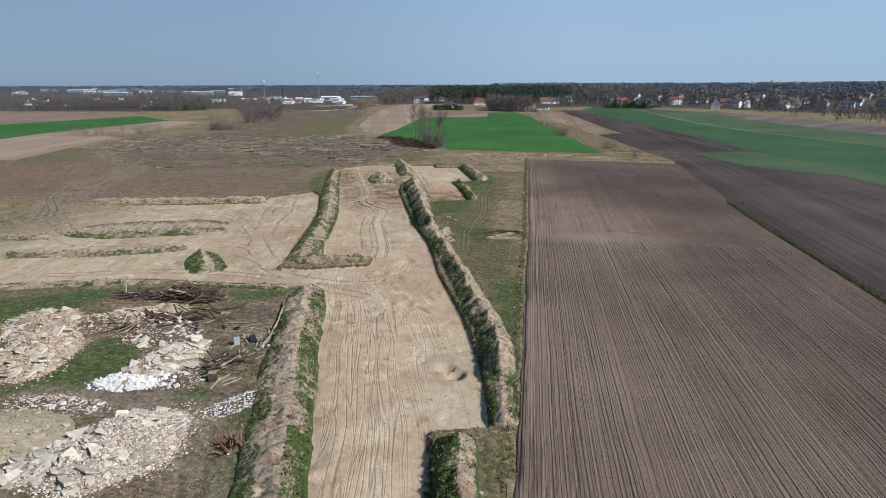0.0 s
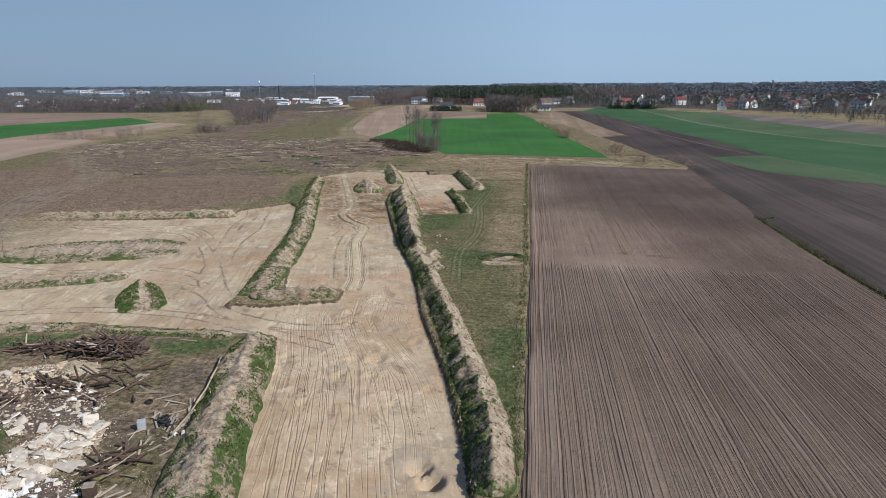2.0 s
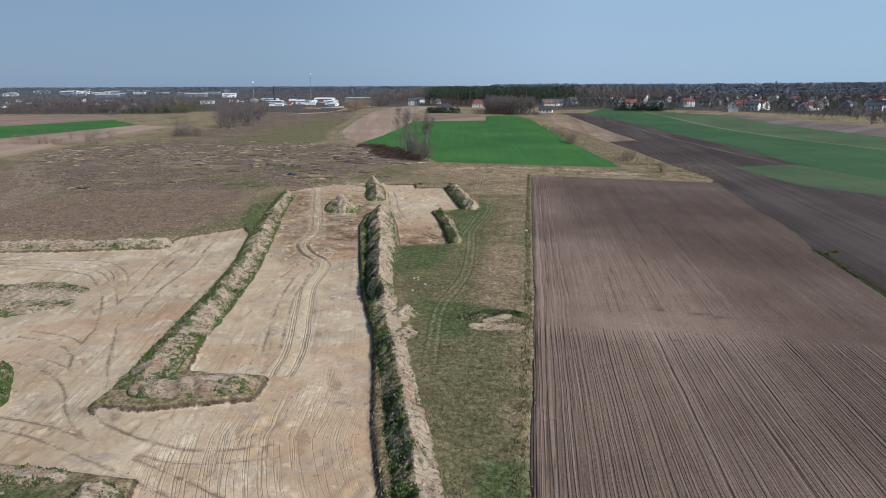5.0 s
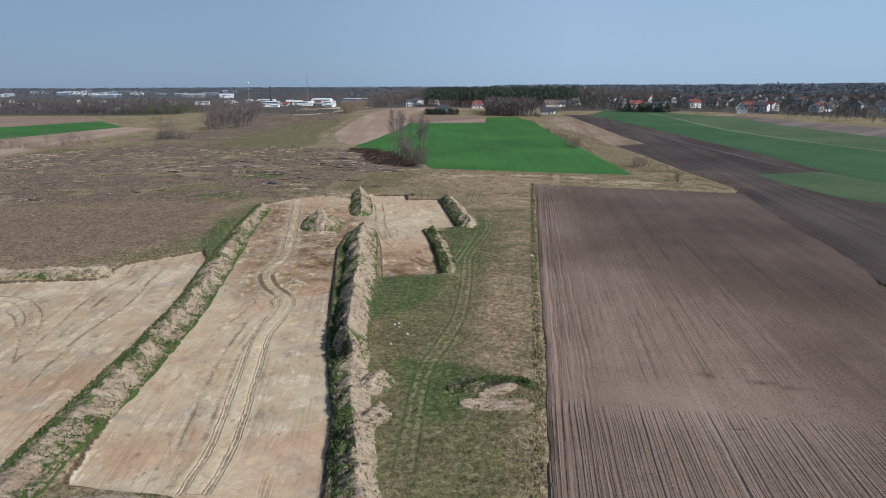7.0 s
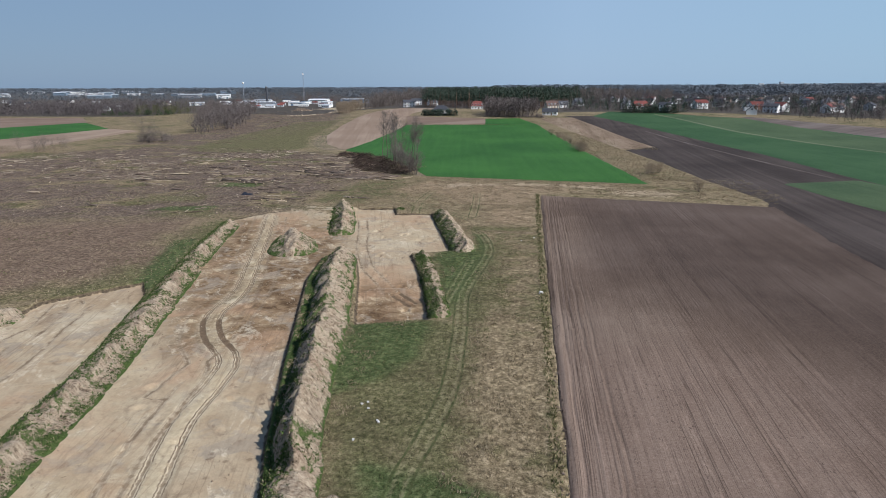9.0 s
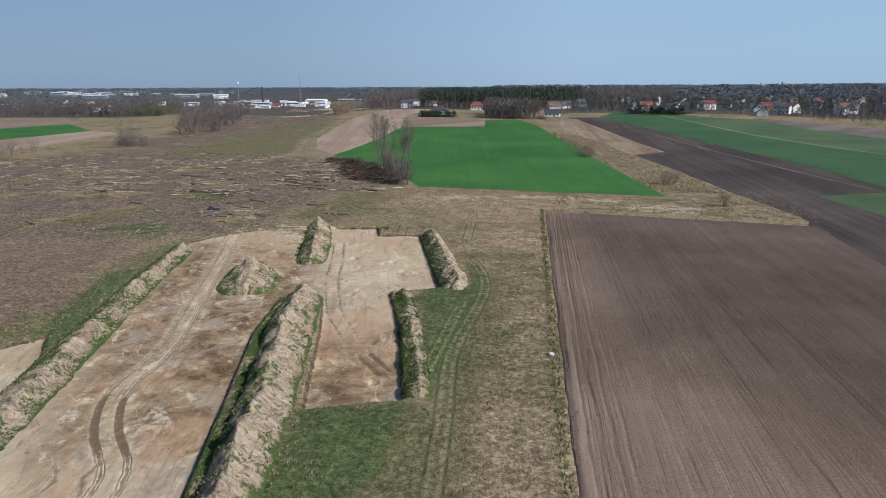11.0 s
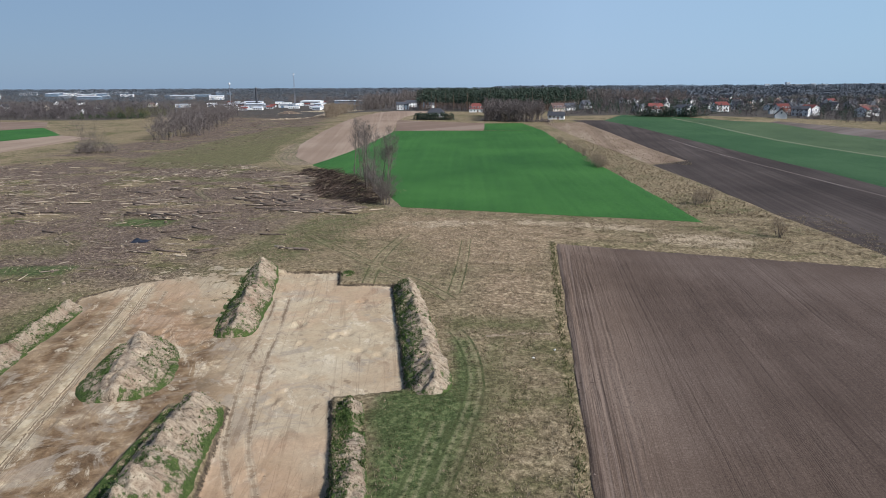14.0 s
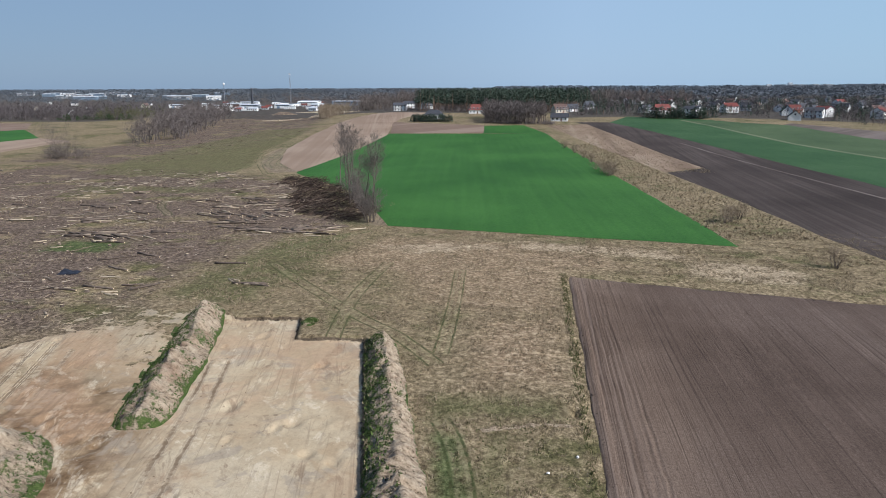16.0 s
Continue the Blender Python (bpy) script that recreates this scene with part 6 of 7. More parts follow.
first_truck = set_down(truck(), -425, 1030, 12)
for tx, ty, turn in ((-398, 1035, 4), (-440, 1062, 30), (-412, 1048, 15)):
    copy_thing(first_truck, pose(tx, ty, float(terrain(tx, ty)), 0, 0, turn))

lattice_mast(-375, 1148, 52)
stack(-465, 1215, 31)
ball_tower(-441, 1069, 36)


# block walls paled in their colour to stand in for haze
HAZY = plain("hazed_block_render", (0.62, 0.64, 0.66), 0.08, 0.2)


def tower_blocks():
    rnd = random.Random(8)
    protos = []
    for w, d, h in ((26, 14, 22), (56, 14, 20), (20, 18, 30)):
        root = tagged(new("apartment_block"), "pale apartment block on the hazy horizon", "building", "far apartment blocks")
        part("wall", from_bm("wall", box_bm(w, d, h + 1, 0, (0, 0, -1)), HAZY), root)
        part("roof", from_bm("roof", box_bm(w + 0.4, d + 0.4, 0.6, 0, (0, 0, h)), ROOF_PALE), root)
        band = from_bm("window_band", box_bm(w * 0.92, 0.2, 1.0), SHEET_BLUE)
        for k in range(int(h / 3) - 1):
            part("window_band", band, root, m=pose(0, -d / 2 - 0.1, 2 + 3 * k))
        protos.append(root)
    for i, deg in enumerate((17.4, 18.2, 18.8, 19.3, 19.9, 20.5, 21.3, 22.8, 23.2, 23.7, 24.2, 24.8, 25.3, 25.8, 26.4, 27.0, 27.6, 28.3, 29)):
        r = 4300 + rnd.uniform(-200, 200)
        far_x, far_y = -7 + r * math.sin(radians(deg)), 170 + r * math.cos(radians(deg))
        m = pose(far_x, far_y, float(terrain(far_x, far_y)), 0, 0, rnd.uniform(-30, 10))
        k = 2 if i == 2 else rnd.choice([0, 1, 1])
        if protos[k] is not None and i in (0, 1, 2):
            k = i
            protos[k].matrix_world = m
        else:
            copy_thing(protos[k], m)


tower_blocks()


# ---- the woods, round the houses ----
def woods():
    tree, bush, dark = [TRUNK, TWIG], [THICKET, THICKET], [DARK_TWIG, DARK_TWIG]
    wood("thicket", sown(210, [(-46, 648), (-14, 636), (4, 664), (-50, 712)], 1, HOMES), [("round", 1), ("bare", 3)], (10, 16), bush, "leafless grey thicket at the wheat field's end", 1, "trees", 1.1)
    wood("thicket", sown(60, [(-46, 644), (0, 634), (6, 640), (-44, 654)], 61, HOMES), [("shrub", 2), ("round", 1)], (2.5, 5), bush, "low leafless scrub under the thicket", 61, "trees", 1.4, 1.0)
    wood("hedge", sown(60, [(-103, 658), (-71, 658), (-71, 663), (-103, 663)], 2), [("spruce", 1)], (4, 6), [STEMS, PINE], "dark evergreen hedge behind the brown strip", 2, "hedge", 1.7)
    wood("hedge", sown(70, [(70, 695), (116, 688), (118, 696), (70, 703)], 22), [("spruce", 1), ("shrub", 0.4)], (3.5, 9), [STEMS, PINE], "dark evergreen hedge before the houses", 22, "hedge", 1.6)
    wood("pine_wood", sown(620, [(-120, 800), (-2, 762), (70, 1010), (-170, 1060)], 3, HOMES), [("pine", 5), ("bare", 1)], (13, 22), [STEMS, PINE], "dense pine wood with bare reddish stems", 3)
    wood("undergrowth", sown(520, [(-150, 790), (30, 745), (110, 1000), (-190, 1040)], 62, HOMES), [("shrub", 2), ("round", 2), ("spruce", 1)], (3, 8), bush, "leafless undergrowth in the pine wood", 62, "trees", 1.3, 1.0)
    wood("bare_wood", sown(420, [(0, 930), (150, 900), (230, 1350), (-40, 1350)], 4, HOMES), [("bare", 4), ("thin", 1), ("pine", 0.6)], (13, 20), tree, "tall leafless wood behind the houses", 4, "trees", 1.0, 0.7)
    wood("bare_wood", sown(300, [(-215, 880), (-140, 880), (-130, 1150), (-260, 1200)], 5, HOMES), [("bare", 4), ("round", 1)], (13, 21), tree, "tall leafless wood behind the tan field", 5, "trees", 1.0, 0.8)
    wood("young_birches", sown(420, [(-185, 705), (-172, 690), (-212, 905), (-250, 905)], 6), [("thin", 3), ("bare", 1)], (8, 12), [BIRCH, BIRCH], "stand of young tan birches beside the field", 6)
    wood("garden_trees", sown(760, [(20, 730), (260, 690), (760, 1500), (120, 1500)], 7, HOMES), [("bare", 4), ("round", 2), ("thin", 1)], (6, 15), dark, "leafless garden trees between the houses", 7, "trees", 1.15, 0.75)
    wood("garden_trees", sown(700, [(20, 730), (280, 730), (760, 1500), (120, 1500)], 8, HOMES), [("spruce", 3), ("round", 1)], (4, 11), [STEMS, PINE], "dark evergreen garden trees between the houses", 8)
    wood("garden_trees", sown(160, [(175, 690), (330, 480), (420, 560), (215, 760)], 9, HOMES), [("round", 2), ("bare", 2), ("shrub", 2)], (5, 12), dark, "leafless thicket before the houses", 9)
    wood("garden_trees", sown(50, [(18, 720), (190, 684), (250, 770), (20, 800)], 31, HOMES), [("bare", 2), ("round", 3), ("shrub", 1)], (3, 10), dark, "leafless garden trees along the green field", 31)
    wood("garden_trees", sown(45, [(18, 716), (190, 682), (250, 770), (20, 800)], 32, HOMES), [("spruce", 3), ("pine", 1)], (3, 9), [STEMS, PINE], "dark evergreens along the green field", 32)
    wood("garden_trees", sown(170, [(182, 690), (240, 500), (420, 480), (420, 760)], 33, HOMES), [("bare", 2), ("round", 3)], (4, 10), dark, "leafless trees before the houses", 33)
    wood("garden_trees", sown(70, [(186, 694), (245, 500), (420, 480), (420, 760)], 34, HOMES), [("spruce", 2), ("pine", 1)], (3, 9), [STEMS, PINE], "dark evergreens before the houses", 34)
    wood("garden_trees", sown(520, [(22, 722), (250, 690), (640, 1200), (80, 1150)], 35, HOMES), [("shrub", 2), ("round", 1)], (1.6, 4.5), dark, "low dark garden shrubs between the houses", 35, "trees", 1.8, 1.1)
    wood("willow_wood", sown(300, [(-224, 505), (-214, 560), (-380, 985), (-455, 985)], 10, HOMES), [("round", 1), ("bare", 3)], (9, 16), bush, "leafless purple-grey willow wood beside the felled land", 10, "trees", 1.2, 1.3)
    wood("willow_scrub", sown(26, [(-226, 436), (-204, 436), (-206, 450), (-222, 452)], 63), [("round", 1)], (3, 7.5), tree, "rounded leafless willow scrub on the felled land", 63, "trees", 1.3)
    wood("willow_scrub", sown(60, [(-290, 372), (-222, 376), (-226, 392), (-286, 396)], 64), [("round", 1), ("shrub", 1)], (2, 5.5), [BIRCH, BIRCH], "dry low scrub along the pale fields", 64, "trees", 1.3)
    wood("willow_scrub", sown(16, [(15, 404), (21, 404), (18, 426), (13, 426)], 65), [("round", 1)], (2.5, 5.5), [BIRCH, BIRCH], "rounded tan bush on the dry field margin", 65, "trees", 1.5)
    wood("bare_wood", sown(560, [(-640, 755), (-425, 790), (-420, 900), (-720, 970)], 11, HOMES), [("round", 3), ("bare", 2), ("spruce", 0.25)], (6, 18), dark, "dark leafless wood behind the pale fields", 11, "trees", 1.2, 0.8)
    wood("bare_wood", sown(90, [(-860, 760), (-650, 760), (-720, 960), (-1050, 960)], 41, HOMES), [("round", 3), ("bare", 1), ("spruce", 0.6)], (4, 9), dark, "low scattered trees before the far warehouses", 41)
    wood("budding_trees", sown(45, [(-450, 790), (-390, 800), (-400, 850), (-470, 850)], 12, HOMES), [("round", 1)], (9, 16), [TRUNK, BUDS], "yellow-green budding willows at the wood's edge", 12)
    wood("green_thicket", sown(40, [(-470, 770), (-400, 790), (-405, 800), (-475, 782)], 13), [("round", 2), ("spruce", 1)], (3, 7), [TRUNK, SHOOTS], "dark green thicket under the wood's edge", 13, "trees", 1.5)
    wood("bare_wood", sown(620, [(-1000, 1000), (-480, 1010), (-560, 1600), (-1500, 1700)], 14, HOMES), [("bare", 2), ("round", 2), ("spruce", 0.5)], (5, 11), bush, "leafless trees between the works", 14, "trees", 1.1, 0.6)
    wood("bare_wood", sown(420, [(-480, 1400), (-180, 1150), (-150, 1600), (-600, 1700)], 15, HOMES), [("bare", 2), ("round", 2)], (9, 15), bush, "leafless trees behind the works", 15, "trees", 1.1, 0.6)
    rnd = np.random.RandomState(77)
    places, low = [], []
    for y0, y1, n in ((1500, 2400, 1900), (2400, 3400, 2300), (3400, 4700, 3000)):
        for _ in range(n):
            y = rnd.uniform(y0, y1)
            x = rnd.uniform(-1.0, 0.66) * y
            (low if x < -0.27 * y and y < 2400 else places).append((x, y))
    wood("distant_wood", low, [("far", 1)], (7, 12), [HAZED_WOOD, HAZED_WOOD], "distant low woodland between the warehouses, coloured as in haze", 17, "trees", 2.0, 0.8)
    wood("distant_wood", places, [("far", 1)], (13, 21), [HAZED_WOOD, HAZED_WOOD], "distant woodland along the horizon, coloured as in haze", 16, "trees", 2.2, 0.75)


woods()

# ---- grass ----
STRAW = loose("dry_grass", (0.12, 0.09, 0.056), (0.41, 0.33, 0.22))
BLADES = loose("green_grass", (0.05, 0.057, 0.022), (0.18, 0.172, 0.08))
WEEDS = loose("dark_weeds", (0.024, 0.044, 0.012), (0.11, 0.15, 0.045))


def tufts(name, x, y, z, tall, wide, material, label, blades=3, seed=0, parent=None):
    """Grass clumps as one joined sheaf of blades."""
    rnd = np.random.RandomState(seed + 500)
    n = len(x) * blades
    bx, by, bz = [np.repeat(a, blades) for a in (x, y, z)]
    bx, by = bx + rnd.randn(n) * 0.09, by + rnd.randn(n) * 0.09
    h = rnd.uniform(*tall, n) * np.repeat(rnd.uniform(0.6, 1.3, len(x)), blades)
    a, w = rnd.rand(n) * 6.283, rnd.uniform(*wide, n)
    lean = rnd.randn(n, 2) * 0.55 * h[:, None]
    v = np.stack([np.stack([bx - np.cos(a) * w, by - np.sin(a) * w, bz - 0.05], 1), np.stack([bx + np.cos(a) * w, by + np.sin(a) * w, bz - 0.05], 1), np.stack([bx + lean[:, 0], by + lean[:, 1], bz + h], 1)], 1)
    ob = new(name, mesh_of(name, v.reshape(-1, 3), np.arange(n * 3).reshape(-1, 3), [material], False))
    ob.parent = parent
    tagged(ob, label, "" if parent else "grass", kind="stuff")


def meadow():
    rnd = np.random.RandomState(31)

    def spread(n, x0, x1, y0, y1, keep):
        x, y = rnd.uniform(x0, x1, n), rnd.uniform(y0, y1, n)
        e = sand_edge(x, y)
        ok = (e < 0.1) & keep(x, y)
        x, y, e = x[ok], y[ok], e[ok]
        return x, y, ground_z(x, y, e)

    green = lambda x, y: np.max([inside(x, y, p) for p in GREENS], 0) + wave(x, y, 7, 21) * 5
    lane = lambda x, y: np.abs(off_line(x, y, LANES) - 0.85) > 0.45
    edge = lambda x: -1.0 - 0.004 * np.maximum(x - 130, 0)
    tufts("dry_grass", *spread(90000, -30, -1, 36, 262, lambda x, y: (green(x, y) < 1) & lane(x, y) & (x < edge(y)) & (wave(x, y, 1.5, 22) > 0.02)), (0.1, 0.27), (0.03, 0.065), STRAW, "straw-coloured tufts of last year's grass", 2, 1)
    tufts("dry_grass", *spread(80000, -58, 62, 252, 318, lambda x, y: ((y > 282 - 0.215 * x) | (x < -2.6)) & lane(x, y) & (wave(x, y, 1.8, 28) > 0.0) & ((y < 313 - 0.16 * (x + 39)) | (x > 30))), (0.12, 0.32), (0.035, 0.08), STRAW, "straw-coloured tufts of last year's grass", 2, 2)
    tufts("dry_grass", *spread(16000, -20, 50, 310, 520, lambda x, y: (x > 30 - (y - 303) * 0.108) & (x < np.interp(y, (310, 316, 357, 417, 470, 550), (49, 48.5, 44.5, 36, 29, 14)))), (0.2, 0.5), (0.1, 0.2), STRAW, "straw-coloured tufts on the field margin", 2, 3)
    tufts("edge_grass", *spread(9000, -4.2, -0.4, 36, 280, lambda x, y: np.abs(x - np.interp(y, *FIELD_RIM) + 0.75) < 0.45 + 0.3 * wave(y, x, 4, 30)), (0.15, 0.5), (0.03, 0.07), BLADES, "rank green grass along the ploughed field's edge", 3, 71)
    tufts("ditch_grass", rnd.uniform(49.3, 51.8, 5200), (dy := rnd.uniform(60, 178, 5200)), 0 * dy - 0.32, (0.2, 0.5), (0.05, 0.12), BLADES, "green grass in the ditch between two fields", 3, 72)
    tufts("low_scrub", *spread(1000, -11.5, -1.6, 131.5, 138, lambda x, y: np.hypot((x + 7.6) / 3.4, (y - 134.9 - 0.25 * (x + 7.6)) / 1.5) < 1 + 0.4 * wave(x, y, 2.0, 33)), (0.15, 0.5), (0.03, 0.07), DARK_TWIG, "dark low scrub of thin bare stems behind spilt sand", 3, 74)
    tufts("dry_grass", *spread(9000, -4, 54, 417, 640, lambda x, y: (x > 38 - 0.19 * (y - 419)) & (x < 53 - 0.14 * (y - 433))), (0.25, 0.6), (0.08, 0.18), STRAW, "reddish dry grass along the dark field", 2, 73)
    tufts("green_grass", *spread(52000, -30, -1, 34, 262, lambda x, y: (green(x, y) > -1.5) & lane(x, y) & (x < edge(y))), (0.06, 0.2), (0.03, 0.07), BLADES, "short green grass beside the banks", 2, 4)
    tufts("green_grass", *spread(24000, -95, -24, 36, 94, lambda x, y: green(x, y) > -0.5), (0.06, 0.22), (0.03, 0.08), BLADES, "green grass patches in the rubble yard", 2, 5)
    tufts("dry_grass", *spread(26000, -180, -44, 150, 345, lambda x, y: wave(x, y, 16, 24) > -0.05), (0.1, 0.3), (0.05, 0.13), STRAW, "dry grass on the felled land", 2, 6)
    tufts("green_grass", *spread(12000, -150, -44, 150, 320, lambda x, y: (green(x, y) > -2) | (wave(x, y, 16, 25) > 0.35)), (0.08, 0.25), (0.05, 0.12), BLADES, "green grass on the felled land", 2, 7)
    for i, (bank, *grid) in enumerate(BANKS):
        X, Y, Z, W = [a[3:-3, 4:-3].ravel() for a in grid]
        pick = np.flatnonzero(rnd.rand(len(W)) < np.clip((W + 0.35 * wave(X, Y, 2.0, 26) - 0.2) * 1.6, 0, 0.7))
        tufts("weed_cover", X[pick], Y[pick], Z[pick], (0.05, 0.18), (0.05, 0.12), WEEDS, "dark green weeds rooted on the bank", 4, 8 + i, bank)
        pick = np.flatnonzero(rnd.rand(len(W)) < 0.06 + 0.12 * (wave(X, Y, 3.0, 27) > 0.2))
        tufts("dry_weed_cover", X[pick], Y[pick], Z[pick], (0.06, 0.22), (0.03, 0.08), STRAW, "dry weed stalks on the bank", 3, 40 + i, bank)


meadow()

# ---- felled timber ----
BARK = plain("log_bark", (0.15, 0.115, 0.09), 0.45, 1.5)
PALE_LOG = plain("peeled_log", (0.42, 0.335, 0.235), 0.35, 1.5)
CUT = plain("cut_wood", (0.62, 0.48, 0.31), 0.2, 3.0)
STICKS = loose("felling_waste", (0.06, 0.042, 0.032), (0.34, 0.26, 0.19))
DARK_STICKS = loose("dark_brushwood", (0.025, 0.018, 0.014), (0.12, 0.085, 0.065))


def log_mesh(seed, length, r, bark):
    rnd = np.random.RandomState(seed)
    n, sides = 5, 8
    t = np.linspace(0, 1, n)
    mid = np.stack([(t - 0.5) * length, rnd.randn(n) * 0.04 * length ** 0.5, r * 0.8 + rnd.rand(n) * 0.03], 1)
    ang = np.arange(sides) * 2 * np.pi / sides
    rad = r * (1 - 0.3 * t)[:, None] * (1 + 0.1 * rnd.randn(n, sides))
    v = np.stack([np.repeat(mid[:, :1], sides, 1), mid[:, 1:2] + rad * np.cos(ang), mid[:, 2:] + rad * np.sin(ang)], -1).reshape(-1, 3)
    bm = bmesh.new()
    vs = [bm.verts.new(p) for p in v]
    for i in range(n - 1):
        for j in range(sides):
            k = (j + 1) % sides
            bm.faces.new((vs[i * sides + j], vs[i * sides + k], vs[(i + 1) * sides + k], vs[(i + 1) * sides + j])).smooth = True
    for ring in (vs[:sides][::-1], vs[-sides:]):
        bm.faces.new(ring).material_index = 1
    bmesh.ops.recalc_face_normals(bm, faces=bm.faces)
    return from_bm("log", bm, bark, CUT)


def scatter_sticks(name, x, y, length, r, material, label, yaw, spread, seed, up=0.25, category="brushwood"):
    rnd = np.random.RandomState(seed)
    n = len(x)
    a, L = np.radians(yaw) + rnd.randn(n) * np.radians(spread), rnd.uniform(*length, n)
    z = ground_z(x, y)
    d = np.stack([np.cos(a) * L, np.sin(a) * L, rnd.rand(n) * up * L], 1)
    p = np.stack([x, y, z + 0.04 + rnd.rand(n) * 0.15], 1)
    rr = rnd.uniform(*r, n)
    v, f = tubes(p - d * [0.5, 0.5, 0.0], p + d * [0.5, 0.5, 1.0], rr, rr * 0.5, 4)
    tagged(new(name, mesh_of(name, v, f, [material], False)), label, category, kind="stuff")


def felling():
    rnd = random.Random(14)
    logs = [log_mesh(i, L, r, b) for i, (L, r, b) in enumerate(((3.2, 0.17, BARK), (4.6, 0.2, BARK), (2.2, 0.16, PALE_LOG), (3.8, 0.15, PALE_LOG), (5.6, 0.18, BARK), (1.6, 0.2, PALE_LOG)))]

    def lay(x, y, turn, k=None, z=0.0):
        k = rnd.randrange(6) if k is None else k
        ob = new("log", logs[k])
        ob.matrix_world = pose(x, y, float(ground_z(x, y)) + z, rnd.uniform(-180, 180) * 0, rnd.uniform(-3, 3), turn)
        tagged(ob, ("felled log in brown bark on cleared ground" if k in (0, 1, 4) else "pale peeled log on cleared ground"), "log", "felled logs")

    for x, y, n in ((-52.5, 269, 3), (-67.5, 264.5, 2), (-92, 292, 6), (-94.5, 299, 5), (-71, 262, 2), (-77.4, 261.5, 1), (-56, 309, 7), (-62, 306, 5), (-85, 301.5, 4), (-120.5, 285, 5), (-137, 233, 5), (-147, 267, 5), (-116, 249, 4), (-72, 318, 4), (-104, 322, 5), (-78, 338, 7), (-86, 333, 7), (-96, 340, 6), (-71, 329, 6), (-110, 337, 5), (-84, 345, 6), (-124, 352, 5)):
        for i in range(n):
            lay(x + rnd.uniform(-2.5, 2.5), y + rnd.uniform(-1.6, 1.6), 5 + rnd.gauss(0, 24), None, 0.0 if i < 3 else 0.15)
    for x, y, n, turn in ((-64, 306, 16, 8), (-57, 305, 14, -14), (-52, 309, 8, 30), (-76, 314.5, 9, 12), (-100, 298, 18, 4), (-91, 296.5, 14, -12), (-126, 296, 12, 6), (-108, 312, 10, 20), (-84, 322, 10, -20), (-134, 310, 10, 10), (-118, 330, 10, 0), (-69, 322, 9, -35)):
        for i in range(n):
            lay(x + rnd.gauss(0, 3.4), y + rnd.gauss(0, 1.5), turn + rnd.gauss(0, 13), rnd.choice([3, 4, 1, 4, 3]), 0.0 if i < n * 0.6 else 0.2)
    for x, y, turn in ((-51.4, 268.2, 8), (-50.6, 267.6, -12), (-77.4, 282.9, -18), (-77.2, 273.5, -25), (-73.6, 263.1, -8), (-78.4, 261.5, -12), (-59.9, 279.3, 5), (-74.9, 289, 10), (-82, 280, 40)):
        lay(x, y, turn, 4)
    count = 0
    while count < 36:
        x, y = rnd.uniform(-225, -46), rnd.uniform(232, 430)
        if float(inside(np.array([x]), np.array([y]), FELLED)[0]) > rnd.uniform(0, 6) and rnd.random() < 0.35 + 0.65 * (285 < y < 400):
            lay(x, y, 8 + rnd.gauss(0, 45))
            count += 1
    bm = bmesh.new()
    bmesh.ops.create_cone(bm, cap_ends=True, segments=10, radius1=0.36, radius2=0.26, depth=0.42, matrix=Matrix.Translation((0, 0, 0.15)))
    for f in bm.faces:
        f.material_index = int(f.normal.z > 0.9)
    stump = from_bm("stump", bm, BARK, CUT)
    count = 0
    while count < 150:
        x, y = rnd.uniform(-215, -48), rnd.uniform(236, 420)
        if float(inside(np.array([x]), np.array([y]), FELLED)[0]) > 1:
            s = rnd.uniform(0.7, 1.3)
            ob = new("stump", stump)
            ob.matrix_world = pose(x, y, float(ground_z(x, y)), 0, 0, rnd.uniform(0, 360)) @ Matrix.Diagonal((s, s, s, 1))
            tagged(ob, "freshly cut tree stump with pale top", "stump", "stumps")
            count += 1
    r = np.random.RandomState(6)

    def among(n, poly, margin=0.0):
        p = np.array(poly)
        x, y = r.uniform(p[:, 0].min(), p[:, 0].max(), n), r.uniform(p[:, 1].min(), p[:, 1].max(), n)
        ok = inside(x, y, poly, 12) > margin + wave(x, y, 14, 33) * 4
        return x[ok], y[ok]

    scatter_sticks("felling_waste", *among(5200, FELLED), (0.4, 2.2), (0.025, 0.075), STICKS, "broken branches strewn over the felled land", 5, 40, 1)
    scatter_sticks("felling_waste", *among(2600, FELLED2), (0.8, 3.4), (0.04, 0.12), STICKS, "broken branches strewn over the felled land", 5, 40, 2)
    x, y = among(4200, FELLED, 1)
    dense = wave(x, y, 18, 36) + 0.5 * (np.abs(y - 340) < 45) > 0.36
    scatter_sticks("cut_branches", x[dense], y[dense], (1.2, 4.2), (0.05, 0.12), loose("cut_branches", (0.07, 0.052, 0.04), (0.56, 0.46, 0.345)), "thin cut stems lying in drifts on the felled land", 8, 48, 7, 0.08)
    scatter_sticks("brush_pile", *among(6500, [(-92, 390), (-80, 386), (-64, 371), (-48, 336), (-43.5, 317), (-52, 314), (-64, 325), (-78, 358)]), (1.0, 4.0), (0.03, 0.09), DARK_STICKS, "heap of dark brushwood under the alders", 20, 60, 3, 0.45)
    scatter_sticks("felling_waste", *among(900, BARE, 2), (0.2, 0.9), (0.02, 0.05), STICKS, "chips and twigs on the bare earth", 0, 60, 4)


felling()

